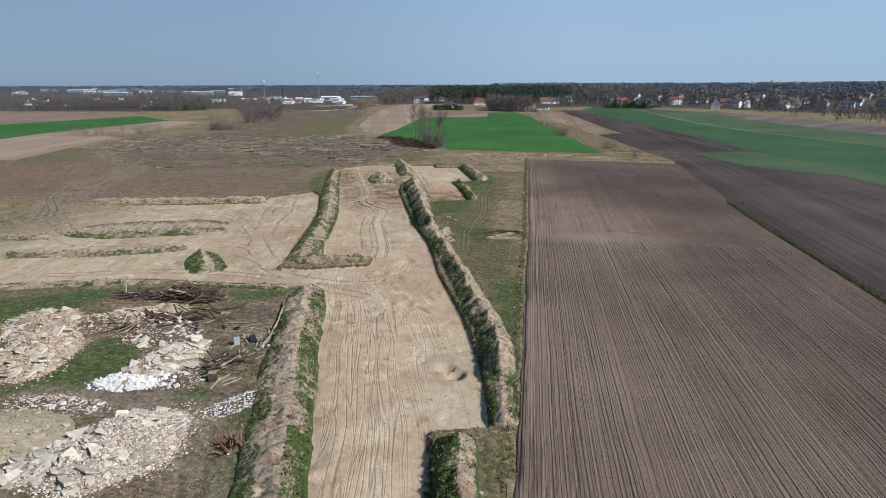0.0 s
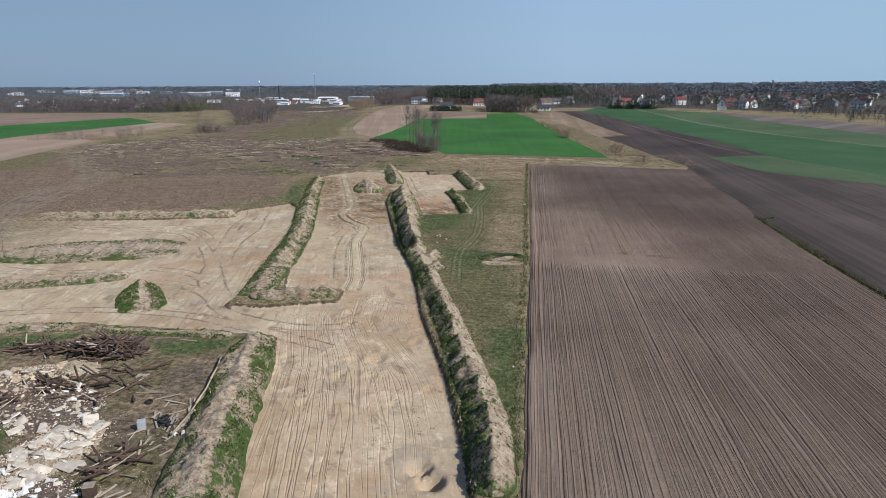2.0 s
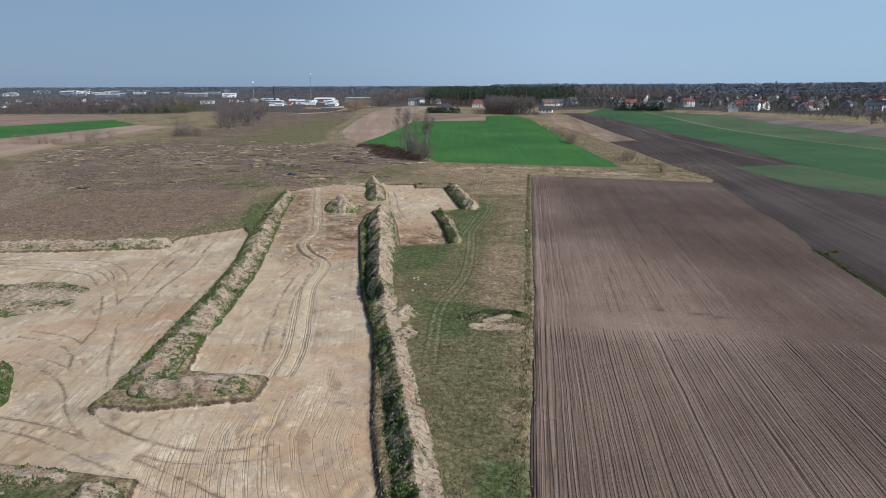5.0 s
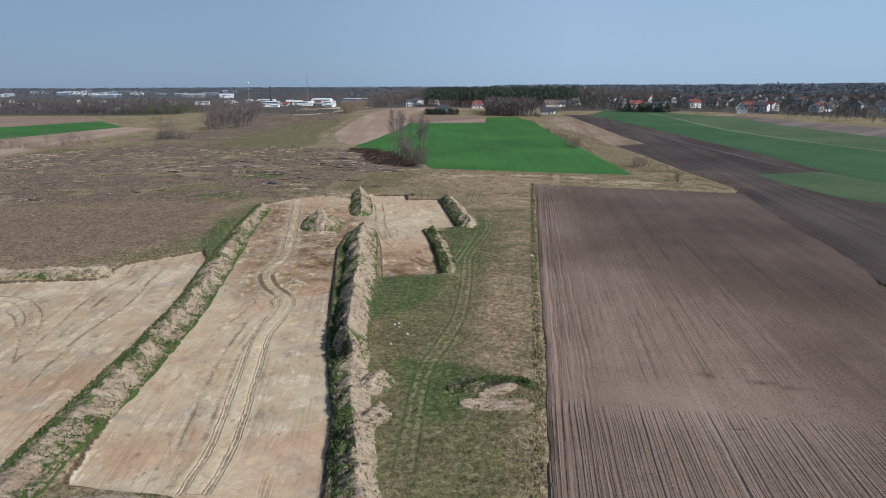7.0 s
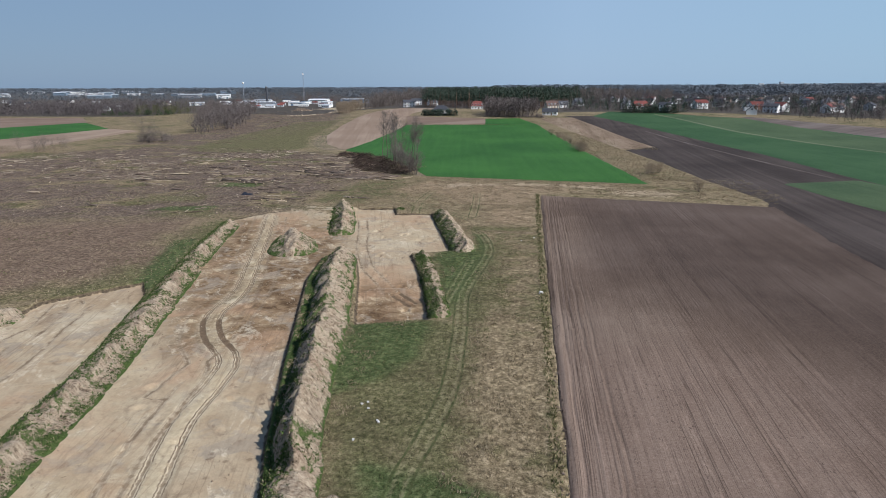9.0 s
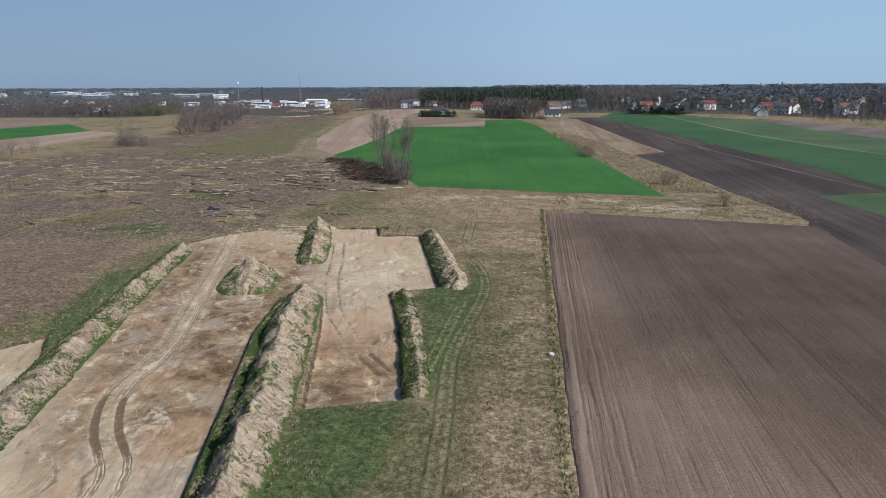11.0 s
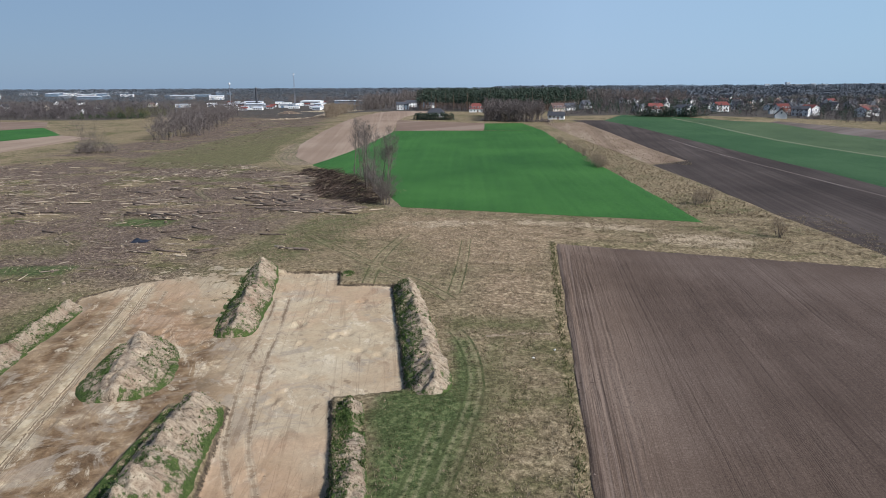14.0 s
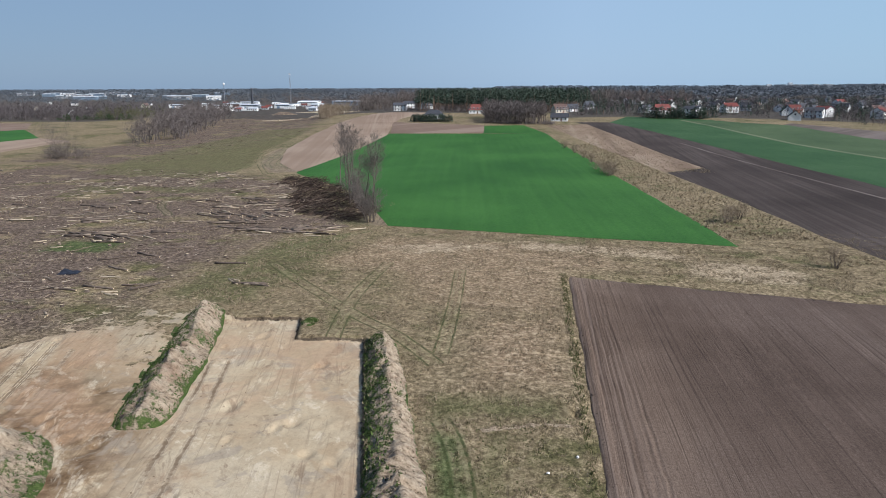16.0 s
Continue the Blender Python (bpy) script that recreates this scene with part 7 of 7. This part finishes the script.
# ---- rubble yard ----
CONCRETE = plain("broken_concrete", (0.5, 0.435, 0.35), 0.35, 1.8)
PLASTER = plain("white_plaster", (0.64, 0.61, 0.57), 0.2, 2.0)
BRICKS = plain("orange_brick_rubble", (0.4, 0.29, 0.21), 0.35, 2.0)
CLAY = plain("yellow_clay_rubble", (0.44, 0.345, 0.235), 0.3, 1.5)
BEAM = plain("rotten_timber", (0.09, 0.06, 0.045), 0.5, 2.0)
PLANK = plain("weathered_plank", (0.36, 0.3, 0.23), 0.3, 3.0)
BLACK = plain("black_rubber", (0.025, 0.025, 0.027), 0.3, 3.0, 0.6)
BITS = loose("rubble_bits", (0.2, 0.15, 0.105), (0.72, 0.64, 0.54))
TAN_BITS = loose("tan_rubble_bits", (0.16, 0.115, 0.08), (0.6, 0.5, 0.38))
WHITE_BITS = loose("white_plaster_bits", (0.5, 0.48, 0.45), (0.8, 0.78, 0.75))


def heap_soil(name, lo, hi):
    k = Mat(name, 0.97, 0.1)
    v = k.num("ADD", k.num("MULTIPLY", k.tex(1.4, 6, 0.7), 0.6), k.num("MULTIPLY", k.tex(7.0, 4, 0.7), 0.4))
    return k.done(k.ramp(v, (0.36, lo), (0.64, hi)), k.bump(v, 0.9, 0.3))


GREY_EARTH = heap_soil("grey_heap_earth", (0.17, 0.13, 0.095), (0.54, 0.47, 0.385))
TAN_EARTH = heap_soil("tan_heap_earth", (0.2, 0.145, 0.095), (0.5, 0.41, 0.29))
CLAY_EARTH = heap_soil("yellow_heap_clay", (0.24, 0.19, 0.12), (0.5, 0.43, 0.3))
BROWN_EARTH = heap_soil("brown_heap_earth", (0.06, 0.045, 0.035), (0.22, 0.165, 0.125))


def lump(name, seed, size, material):
    """One broken piece: the hull of some points in a squashed box."""
    rnd = random.Random(seed)
    bm = bmesh.new()
    for _ in range(15):
        p = Vector((rnd.uniform(-1, 1), rnd.uniform(-1, 1), rnd.uniform(-1, 1)))
        p /= max(abs(c) for c in p) ** 0.85
        bm.verts.new((p.x * size[0], p.y * size[1], p.z * size[2]))
    r = bmesh.ops.convex_hull(bm, input=bm.verts)
    bmesh.ops.delete(bm, geom=[v for v in bm.verts if not v.link_faces], context="VERTS")
    return from_bm(name, bm, material)


def mound_z(u, v, h, seed, x, y):
    r = np.hypot(u, v)
    return h * np.clip(1 - r ** 1.7, 0, 1) * (0.85 + 0.35 * wave(x, y, 1.8, seed)) + 0.12 * wave(x, y, 0.7, seed + 1) * (r < 1)


def rubble_heap(x, y, rx, ry, turn, h, earth, kinds, n, bits, label, seed, bit_n=900, bit=0.14):
    """A heap: its earth, its big pieces one by one and its small ones joined."""
    rnd = np.random.RandomState(seed)
    root = tagged(new("rubble_heap"), label, "rubble heap", "heaps in the yard")
    root.location = (x, y, 0)
    c, s = math.cos(radians(turn)), math.sin(radians(turn))
    out = lambda u, v: (x + u * rx * c - v * ry * s, y + u * rx * s + v * ry * c)
    top = lambda u, v: ground_z(*out(u, v)) + mound_z(u, v, h, seed, *out(u, v))
    ring, ang = np.meshgrid(np.linspace(0.02, 1.06, 26), np.linspace(0, 2 * np.pi, 61), indexing="ij")
    wob = 1 + 0.16 * wave(np.cos(ang) * 3, np.sin(ang) * 3, 1.5, seed + 9)
    u, v = ring * wob * np.cos(ang), ring * wob * np.sin(ang)
    px, py = out(u, v)
    pz = ground_z(px, py) + np.maximum(mound_z(ring * np.cos(ang), ring * np.sin(ang), h, seed, px, py), -0.2) - 0.25 * (ring > 1.03)
    part("earth", mesh_of("earth", np.stack([px - x, py - y, pz], -1).reshape(-1, 3), sheet_faces(26, 61), [earth]), root)
    for i in range(n):
        r, a = rnd.rand() ** 0.5, rnd.rand() * 6.283
        me = kinds[rnd.randint(len(kinds))]
        w = 1 + 0.16 * float(wave(np.cos(a) * 3, np.sin(a) * 3, 1.5, seed + 9))
        qx, qy = out(r * w * np.cos(a), r * w * np.sin(a))
        z = float(ground_z(qx, qy)) + float(mound_z(r * np.cos(a), r * np.sin(a), h, seed, qx, qy))
        k = rnd.uniform(0.35, 1.15) * (1.2 if r > 0.75 else 1.0)
        part("piece", me, root, m=pose(qx - x, qy - y, z + 0.03, rnd.uniform(-28, 28), rnd.uniform(-28, 28), rnd.uniform(0, 360)) @ Matrix.Diagonal((k, k, k, 1)))
    r, a = rnd.rand(bit_n) ** 0.5 * (1.05 + 0.35 * rnd.rand(bit_n) ** 4), rnd.rand(bit_n) * 6.283
    w = 1 + 0.16 * wave(np.cos(a) * 3, np.sin(a) * 3, 1.5, seed + 9)
    qx, qy = out(r * w * np.cos(a), r * w * np.sin(a))
    z = ground_z(qx, qy) + mound_z(np.minimum(r, 1) * np.cos(a), np.minimum(r, 1) * np.sin(a), h, seed, qx, qy)
    octa = np.array([(1, 0, 0), (0, 1, 0), (-1, 0, 0), (0, -1, 0), (0, 0, 0.8), (0, 0, -0.8)], float)
    faces = np.array([(0, 1, 4), (1, 2, 4), (2, 3, 4), (3, 0, 4), (1, 0, 5), (2, 1, 5), (3, 2, 5), (0, 3, 5)])
    V = octa[None] * (rnd.uniform(0.4, 1.5, (bit_n, 1, 3)) * bit) * (1 + 0.3 * rnd.randn(bit_n, 6, 1))
    t = rnd.rand(bit_n) * 6.283
    V = np.stack([V[..., 0] * np.cos(t)[:, None] - V[..., 1] * np.sin(t)[:, None], V[..., 0] * np.sin(t)[:, None] + V[..., 1] * np.cos(t)[:, None], V[..., 2]], -1)
    V = V + np.stack([qx - x, qy - y, z + 0.03], 1)[:, None]
    b = part("small_rubble", mesh_of("small_rubble", V.reshape(-1, 3), (faces[None] + (np.arange(bit_n) * 6)[:, None, None]).reshape(-1, 3), [bits], False), root)
    tagged(b, kind="stuff")


def yard():
    grey = [lump("piece", i, (0.34, 0.25, 0.12), CONCRETE) for i in range(4)] + [lump("piece", 9, (0.3, 0.24, 0.18), BRICKS)]
    slab = [lump("piece", 20 + i, (0.75, 0.5, 0.13), CONCRETE) for i in range(3)]
    plate = [lump("piece", 60 + i, (1.15, 0.8, 0.15), CONCRETE) for i in range(2)]
    white = [lump("piece", 30 + i, (0.4, 0.3, 0.14), PLASTER) for i in range(4)]
    tan = [lump("piece", 40 + i, (0.4, 0.3, 0.17), CLAY) for i in range(4)]
    rubble_heap(-34.4, 46.6, 4.7, 6.6, -12, 2.3, GREY_EARTH, grey + grey + slab + plate[:1], 260, BITS, "heap of pale concrete and plaster rubble in the yard", 51, 5200, 0.11)
    rubble_heap(-38.4, 44.2, 2.4, 4.6, -30, 0.8, GREY_EARTH, slab + plate + grey[:1], 70, BITS, "row of broken concrete slabs beside the rubble heap", 52, 300)
    rubble_heap(-46.5, 47.0, 6.4, 5.2, 10, 1.3, CLAY_EARTH, tan, 26, TAN_BITS, "low heap of yellowish clay earth", 53, 260)
    rubble_heap(-45.0, 53.2, 5.0, 1.8, 0, 0.35, BROWN_EARTH, grey + white[:1], 40, BITS, "thin spread of pale rubble on dark earth", 60, 500, 0.1)
    rubble_heap(-41.3, 58.7, 3.3, 1.7, 5, 0.8, GREY_EARTH, white, 120, WHITE_BITS, "bright white heap of broken plaster", 54, 900)
    rubble_heap(-40.0, 65.0, 3.2, 5.6, -12, 0.9, TAN_EARTH, grey + slab + plate + white[:1], 120, TAN_BITS, "spread heap of concrete plates and rubble", 55, 1200, 0.1)
    rubble_heap(-56.3, 64.6, 4.3, 8.2, 24, 1.4, TAN_EARTH, tan + slab[:2] + tan + plate[:1], 210, TAN_BITS, "long heap of tan broken masonry and earth", 56, 2600, 0.13)
    rubble_heap(-54.5, 75.5, 5.6, 3.2, 15, 0.9, BROWN_EARTH, [grey[4], tan[0], tan[1]], 70, TAN_BITS, "reddish heap of earth and brick rubble", 57, 700)
    rubble_heap(-49.0, 81.2, 2.6, 1.9, 0, 0.9, CLAY_EARTH, tan, 10, TAN_BITS, "small heap of yellow sand beside the timber", 58, 160, 0.08)
    rubble_heap(-27.6, 55.8, 1.5, 3.4, -38, 0.1, BROWN_EARTH, grey[:2], 5, WHITE_BITS, "scatter of small white stones at the bank's foot", 59, 420, 0.09)
    rubble_heap(-45.0, 72.5, 4.6, 4.4, 20, 0.3, BROWN_EARTH, [grey[0], grey[1], slab[0], white[0], tan[0]], 60, TAN_BITS, "thin spread of broken slabs and brick bits", 75, 700, 0.1)
    rubble_heap(-51.5, 79.8, 4.6, 2.4, 15, 0.5, BROWN_EARTH, [grey[4], tan[0], tan[2], slab[1]], 60, TAN_BITS, "reddish brick and earth debris below the timber", 76, 900, 0.12)
    rubble_heap(-62.5, 73.5, 4.6, 6.4, 30, 1.1, TAN_EARTH, tan + slab[:2], 110, TAN_BITS, "terraced heap of tan masonry and clay", 77, 1600, 0.13)
    rubble_heap(-36.4, 60.0, 2.6, 2.0, 0, 0.15, BROWN_EARTH, white[:2] + grey[:1], 16, BITS, "few pale stones strewn on bare earth", 78, 300, 0.08)
    # dark timber: one pile, each beam a part
    rnd = random.Random(12)
    beams = [from_bm("beam", box_bm(L, w, w * 0.8, 0.02), BEAM) for L, w in ((3.6, 0.2), (2.6, 0.16), (4.6, 0.18), (2.0, 0.24))] + [from_bm("beam", box_bm(3.0, 0.14, 0.08, 0.01), PLANK)]
    for label, cx, cy, rx, ry, h, n in (("tangled pile of dark rotten roof timbers", -48.8, 86.0, 4.4, 2.4, 1.6, 150), ("low spread of dark branches and beams", -56.0, 85.8, 4.6, 1.6, 0.6, 60), ("scattered dark beams and boards on rubble", -49.5, 75.5, 5.0, 3.4, 0.35, 64), ("strewn boards and broken roof timbers", -43.5, 78.5, 6.0, 4.6, 0.15, 40), ("splintered boards and roots by the bank", -33.4, 64.5, 2.0, 3.2, 0.4, 22)):
        root = tagged(new("timber_pile"), label, "timber pile", "heaps in the yard")
        root.location = (cx, cy, float(ground_z(cx, cy)))
        for i in range(n):
            a, r = rnd.uniform(0, 6.283), rnd.random() ** 0.6
            z = max(0.02, h * (1 - r * r) * rnd.uniform(0.3, 1.0))
            part("beam", beams[rnd.choice([0, 1, 2, 3, 0, 1, 4])], root, m=pose(rx * r * math.cos(a), ry * r * math.sin(a), z, rnd.uniform(-40, 40), rnd.gauss(0, 20), rnd.gauss(10, 60)))
    # single things along the bank
    box = tagged(new("metal_cabinet"), "pale grey metal cabinet standing in the yard", "cabinet")
    part("body", from_bm("body", box_bm(0.7, 0.6, 0.9, 0.04), plain("grey_enamel", (0.34, 0.35, 0.35), 0.12, 1.5, 0.4)), box)
    part("door", from_bm("door", box_bm(0.58, 0.04, 0.74, 0.015), plain("grey_enamel_door", (0.36, 0.37, 0.38), 0.12, 1.5, 0.4)), box, m=pose(0, -0.31, 0.08))
    box.matrix_world = pose(-34.4, 70.0, float(ground_z(-34.4, 70.0)), 0, 0, 25)
    bm = bmesh.new()
    for i in range(20):
        for j in range(8):
            a, b = i * 2 * math.pi / 20, j * 2 * math.pi / 8
            bm.verts.new(((0.3 + 0.11 * math.cos(b)) * math.cos(a), (0.3 + 0.11 * math.cos(b)) * math.sin(a), 0.11 + 0.11 * math.sin(b)))
    bm.verts.ensure_lookup_table()
    for i in range(20):
        for j in range(8):
            bm.faces.new([bm.verts[k] for k in (i * 8 + j, ((i + 1) % 20) * 8 + j, ((i + 1) % 20) * 8 + (j + 1) % 8, i * 8 + (j + 1) % 8)]).smooth = True
    tyre = from_bm("tyre", bm, BLACK)
    for i, (x, y, z) in enumerate(((-33.0, 71.0, 0), (-32.4, 71.5, 0), (-32.9, 71.1, 0.2), (-33.7, 71.6, 0), (-32.2, 70.9, 0), (-33.2, 71.8, 0.2), (-40.2, 66.8, 0.3), (-36.6, 74.8, 0))):
        ob = tagged(new("tyre", tyre), "old black tyre lying in the yard", "tyre", "old tyres")
        ob.matrix_world = pose(x, y, float(ground_z(x, y)) + z, rnd.uniform(-8, 8), rnd.uniform(-8, 8), 0)
    crate = tagged(new("wooden_crate"), "small dark wooden crate standing in the yard", "crate")
    for a in (0, 90, 180, 270):
        part("side", from_bm("side", box_bm(0.8, 0.05, 0.9, 0.01), BEAM), crate, m=pose(0, 0, 0, 0, 0, a) @ pose(0, -0.38, 0))
    part("lid", from_bm("lid", box_bm(0.84, 0.84, 0.05, 0.01), PLANK), crate, m=pose(0, 0, 0.9))
    crate.matrix_world = pose(-32.6, 60.3, float(ground_z(-32.6, 60.3)), 0, 0, 20)
    plank = [from_bm("plank", box_bm(L, 0.2, 0.05, 0.008), PLANK) for L in (2.2, 3.0, 1.6)]
    for x, y, turn, tilt in ((-31.6, 60.9, 70, 4), (-30.9, 60.4, 48, 3), (-30.3, 60.0, 55, 2), (-31.9, 59.5, 88, 8), (-32.0, 70.4, 100, 10), (-31.3, 72.6, 95, 6), (-30.9, 71.9, 60, 5), (-34.0, 75, 170, 2), (-40.4, 79.4, 80, 3), (-37.6, 76.7, 5, 2), (-31.6, 66.5, 60, 3), (-32.6, 67.5, 95, 4), (-44, 90.8, 8, 1), (-41, 90.6, 175, 1)):
        ob = tagged(new("plank", rnd.choice(plank)), "weathered grey plank lying in the yard", "plank", "loose planks")
        ob.matrix_world = pose(x, y, float(ground_z(x, y)) + 0.08, 0, -tilt, turn)
    for _ in range(34):
        x, y = rnd.gauss(-32.6, 1.3), rnd.gauss(71.4, 2.4)
        ob = tagged(new("plank", rnd.choice(plank)), "broken grey plank among the yard's litter", "plank", "loose planks")
        ob.matrix_world = pose(x, y, float(ground_z(x, y)) + 0.1, 0, rnd.uniform(-12, 2), rnd.gauss(80, 45)) @ Matrix.Diagonal((rnd.uniform(0.3, 0.8), 0.8, 1, 1))
    for x, y in ((-30.9, 69.2), (-30.2, 69.5)):
        ob = tagged(new("canister"), "white plastic canister lying in the grass", "canister", "canisters")
        bm = bmesh.new()
        bmesh.ops.create_cone(bm, cap_ends=True, segments=14, radius1=0.19, radius2=0.19, depth=0.6)
        bmesh.ops.bevel(bm, geom=[e for e in bm.edges if abs(e.verts[0].co.z - e.verts[1].co.z) < 0.01], offset=0.06, segments=2, affect="EDGES")
        part("body", from_bm("body", bm, PLASTER), ob)
        bm = bmesh.new()
        bmesh.ops.create_cone(bm, cap_ends=True, segments=10, radius1=0.09, radius2=0.09, depth=0.12)
        part("cap", from_bm("cap", bm, BLACK), ob, m=pose(0, 0, 0.34))
        ob.matrix_world = pose(x, y, float(ground_z(x, y)) + 0.19, 90, 0, rnd.uniform(0, 180))
    pallet = tagged(new("pallet"), "weathered wooden pallet lying on bare earth", "pallet")
    for i in range(5):
        part("board", from_bm("board", box_bm(1.2, 0.13, 0.03), PLANK), pallet, m=pose(0, -0.36 + 0.18 * i, 0.12))
    for i in range(3):
        part("bearer", from_bm("bearer", box_bm(0.1, 0.85, 0.12), PLANK), pallet, m=pose(-0.5 + 0.5 * i, 0, 0))
    pallet.matrix_world = pose(-40.7, 80.4, float(ground_z(-40.7, 80.4)), 0, 0, 8)
    # grubbed-up roots
    ROOT = plain("reddish_roots", (0.2, 0.11, 0.07), 0.4, 3.0)
    stump = tagged(new("root_stump"), "grubbed-up reddish tree stump with splayed roots", "stump")
    limbs = grow(88, 1.6, 0.1, 0, 1.0, 0.05, (5,), 26)
    for i in range(26):
        own = limbs[i * 5:i * 5 + 5]
        v, q = tubes([l[1] for l in own], [l[2] for l in own], [l[3] for l in own], [l[4] for l in own], 5)
        bm = bmesh.new()
        bm.from_mesh(mesh_of("root", v * [2.0, 2.0, 0.8], q, []))
        bmesh.ops.remove_doubles(bm, verts=bm.verts, dist=0.045)
        part("root", from_bm("root", bm, ROOT), stump)
    part("butt", mesh_of("butt", *tubes([(0, 0, 0)], [(0.5, -0.3, 0.6)], [0.42], [0.36], 12), [ROOT]), stump)
    stump.matrix_world = pose(-25.0, 47.8, float(ground_z(-25.0, 47.8)) + 0.3, 8, 0, 0)
    pole = log_mesh(70, 6.5, 0.11, PALE_LOG)
    for x, y, turn in ((-31.3, 77.5, 105), (-32.6, 82.6, 108), (-30.3, 72.0, 100)):
        ob = tagged(new("pole", pole), "pale peeled pole lying along the earth bank", "pole", "poles by the bank")
        ob.matrix_world = pose(x - 0.9, y, float(ground_z(x - 0.9, y)) + 0.35, 0, 2, turn)
    stones = [lump("stone", 80 + i, (0.15, 0.12, 0.08), PLASTER) for i in range(3)]
    for x, y in ((-2.1, 87.7), (-3.6, 75.9), (-2.7, 76.1), (-2.3, 76.0), (-3.2, 44.1), (-19.6, 150.9), (-19.1, 151.3), (-17.2, 147.6), (-17.4, 147.9), (-6.2, 221.3), (-3.8, 224.0), (-18.6, 144.2), (-24.6, 47.0), (-24.0, 50.2), (-23.7, 51.6), (-24.6, 52.7), (-0.2, 57.6), (-18.8, 150.2)):
        k = rnd.choice(stones)
        ob = tagged(new("stone", k), "white stone lying in the grass", "stone", "white stones")
        ob.matrix_world = pose(x, y, float(ground_z(x, y)) + 0.1, rnd.uniform(-15, 15), rnd.uniform(-15, 15), rnd.uniform(0, 360))
    block = tagged(new("marker_block", from_bm("marker_block", box_bm(0.55, 0.4, 0.4, 0.04), PLASTER)), "white block standing at the field's edge", "block")
    block.matrix_world = pose(-2.6, 187.7, float(ground_z(-2.6, 187.7)) - 0.03, 0, 6, 20)
    # tarpaulin on the felled land
    n = 22
    u, v = [a.ravel() for a in np.meshgrid(np.linspace(-1.6, 1.6, n), np.linspace(-1.1, 1.1, n), indexing="ij")]
    z = 0.05 + 0.9 * np.clip(1 - (u / 1.6) ** 2, 0, 1) * np.clip(1 - (v / 1.1) ** 2, 0, 1) * (0.6 + 0.8 * wave(u, v, 0.9, 61))
    tarp = tagged(new("tarpaulin", mesh_of("tarpaulin", np.stack([u, v, z], 1), sheet_faces(n, n), [plain("dark_tarpaulin", (0.02, 0.024, 0.034), 0.6, 2.0, 0.8)])), "crumpled dark tarpaulin thrown over branches", "tarpaulin")
    tarp.matrix_world = pose(-84, 270.5, float(ground_z(-84, 270.5)), 0, 0, 12)


yard()
rubble_heap(-242, 768, 24, 1.6, -18, 0.7, TAN_EARTH, [lump("piece", 90 + i, (1.1, 0.8, 0.6), CLAY) for i in range(3)], 60, TAN_BITS, "row of pale boulders at the far building site", 71, 200, 0.5)
rubble_heap(-300, 925, 14, 6, 5, 4.0, BROWN_EARTH, [lump("piece", 95, (1.1, 0.8, 0.5), CLAY)], 16, TAN_BITS, "dark earth mound at the far building site", 72, 120, 0.4)
rubble_heap(-218, 800, 9, 6, 5, 2.0, TAN_EARTH, [lump("piece", 96, (1.0, 0.8, 0.5), CLAY)], 40, TAN_BITS, "pale spoil heap at the far building site", 73, 300, 0.5)
rubble_heap(-262, 985, 40, 12, -8, 2.5, CLAY_EARTH, [lump("piece", 97, (1.2, 0.9, 0.5), CLAY)], 40, TAN_BITS, "broad sandy spoil heap at the far building site", 74, 300, 0.6)


def sand_litter():
    """Clods and stones on the stripped sand, and spoil along the field's edge."""
    rnd = np.random.RandomState(64)
    octa = np.array([(1, 0, 0), (0, 1, 0), (-1, 0, 0), (0, -1, 0), (0, 0, 0.8), (0, 0, -0.8)], float)
    faces = np.array([(0, 1, 4), (1, 2, 4), (2, 3, 4), (3, 0, 4), (1, 0, 5), (2, 1, 5), (3, 2, 5), (0, 3, 5)])
    for name, n, x0, x1, y0, y1, test, size, mat, label in (
            ("clods", 9000, -80, -2, 38, 256, lambda x, y: (sand_edge(x, y) > 0.4) & (wave(x, y, 6, 71) > 0.1), 0.07, loose("sand_clods", (0.2, 0.14, 0.09), (0.5, 0.4, 0.29)), "small clods on the stripped sand"),
            ("wood_chips", 1000, -225, -46, 232, 420, lambda x, y: (inside(x, y, FELLED) > 0.5) & (wave(x, y, 20, 75) > -0.1), 0.11, loose("pale_cut_ends", (0.4, 0.32, 0.22), (0.78, 0.69, 0.56)), "pale cut ends and chips of wood on the felled land"),
            ("yard_litter", 3600, -70, -27, 40, 92, lambda x, y: (inside(x, y, YARD) > 1) & (wave(x, y, 7, 73) > 0.15), 0.05, loose("yard_litter", (0.1, 0.075, 0.055), (0.5, 0.44, 0.36)), "small rubble and litter strewn over the yard"),
            ("edge_clods", 2600, -3.2, 0.4, 36, 279, lambda x, y: np.abs(x + 0.75 + 0.0055 * np.maximum(y - 130, 0) - 0.4 * wave(y, y * 0, 4, 72)) < 0.6 * np.abs(wave(y, x, 3, 74)) + 0.1, 0.1, loose("field_clods", (0.06, 0.045, 0.035), (0.25, 0.19, 0.15)), "earth clods along the ploughed field's edge")):
        x, y = rnd.uniform(x0, x1, n), rnd.uniform(y0, y1, n)
        ok = test(x, y)
        x, y = x[ok], y[ok]
        m = len(x)
        V = octa[None] * (rnd.uniform(0.4, 1.6, (m, 1, 3)) * size) * (1 + 0.3 * rnd.randn(m, 6, 1)) + np.stack([x, y, (np.maximum(ground_z(x, y), -0.08) if name == "edge_clods" else ground_z(x, y)) + 0.03], 1)[:, None]
        tagged(new(name, mesh_of(name, V.reshape(-1, 3), (faces[None] + (np.arange(m) * 6)[:, None, None]).reshape(-1, 3), [mat], False)), label, "clods", kind="stuff")


sand_litter()
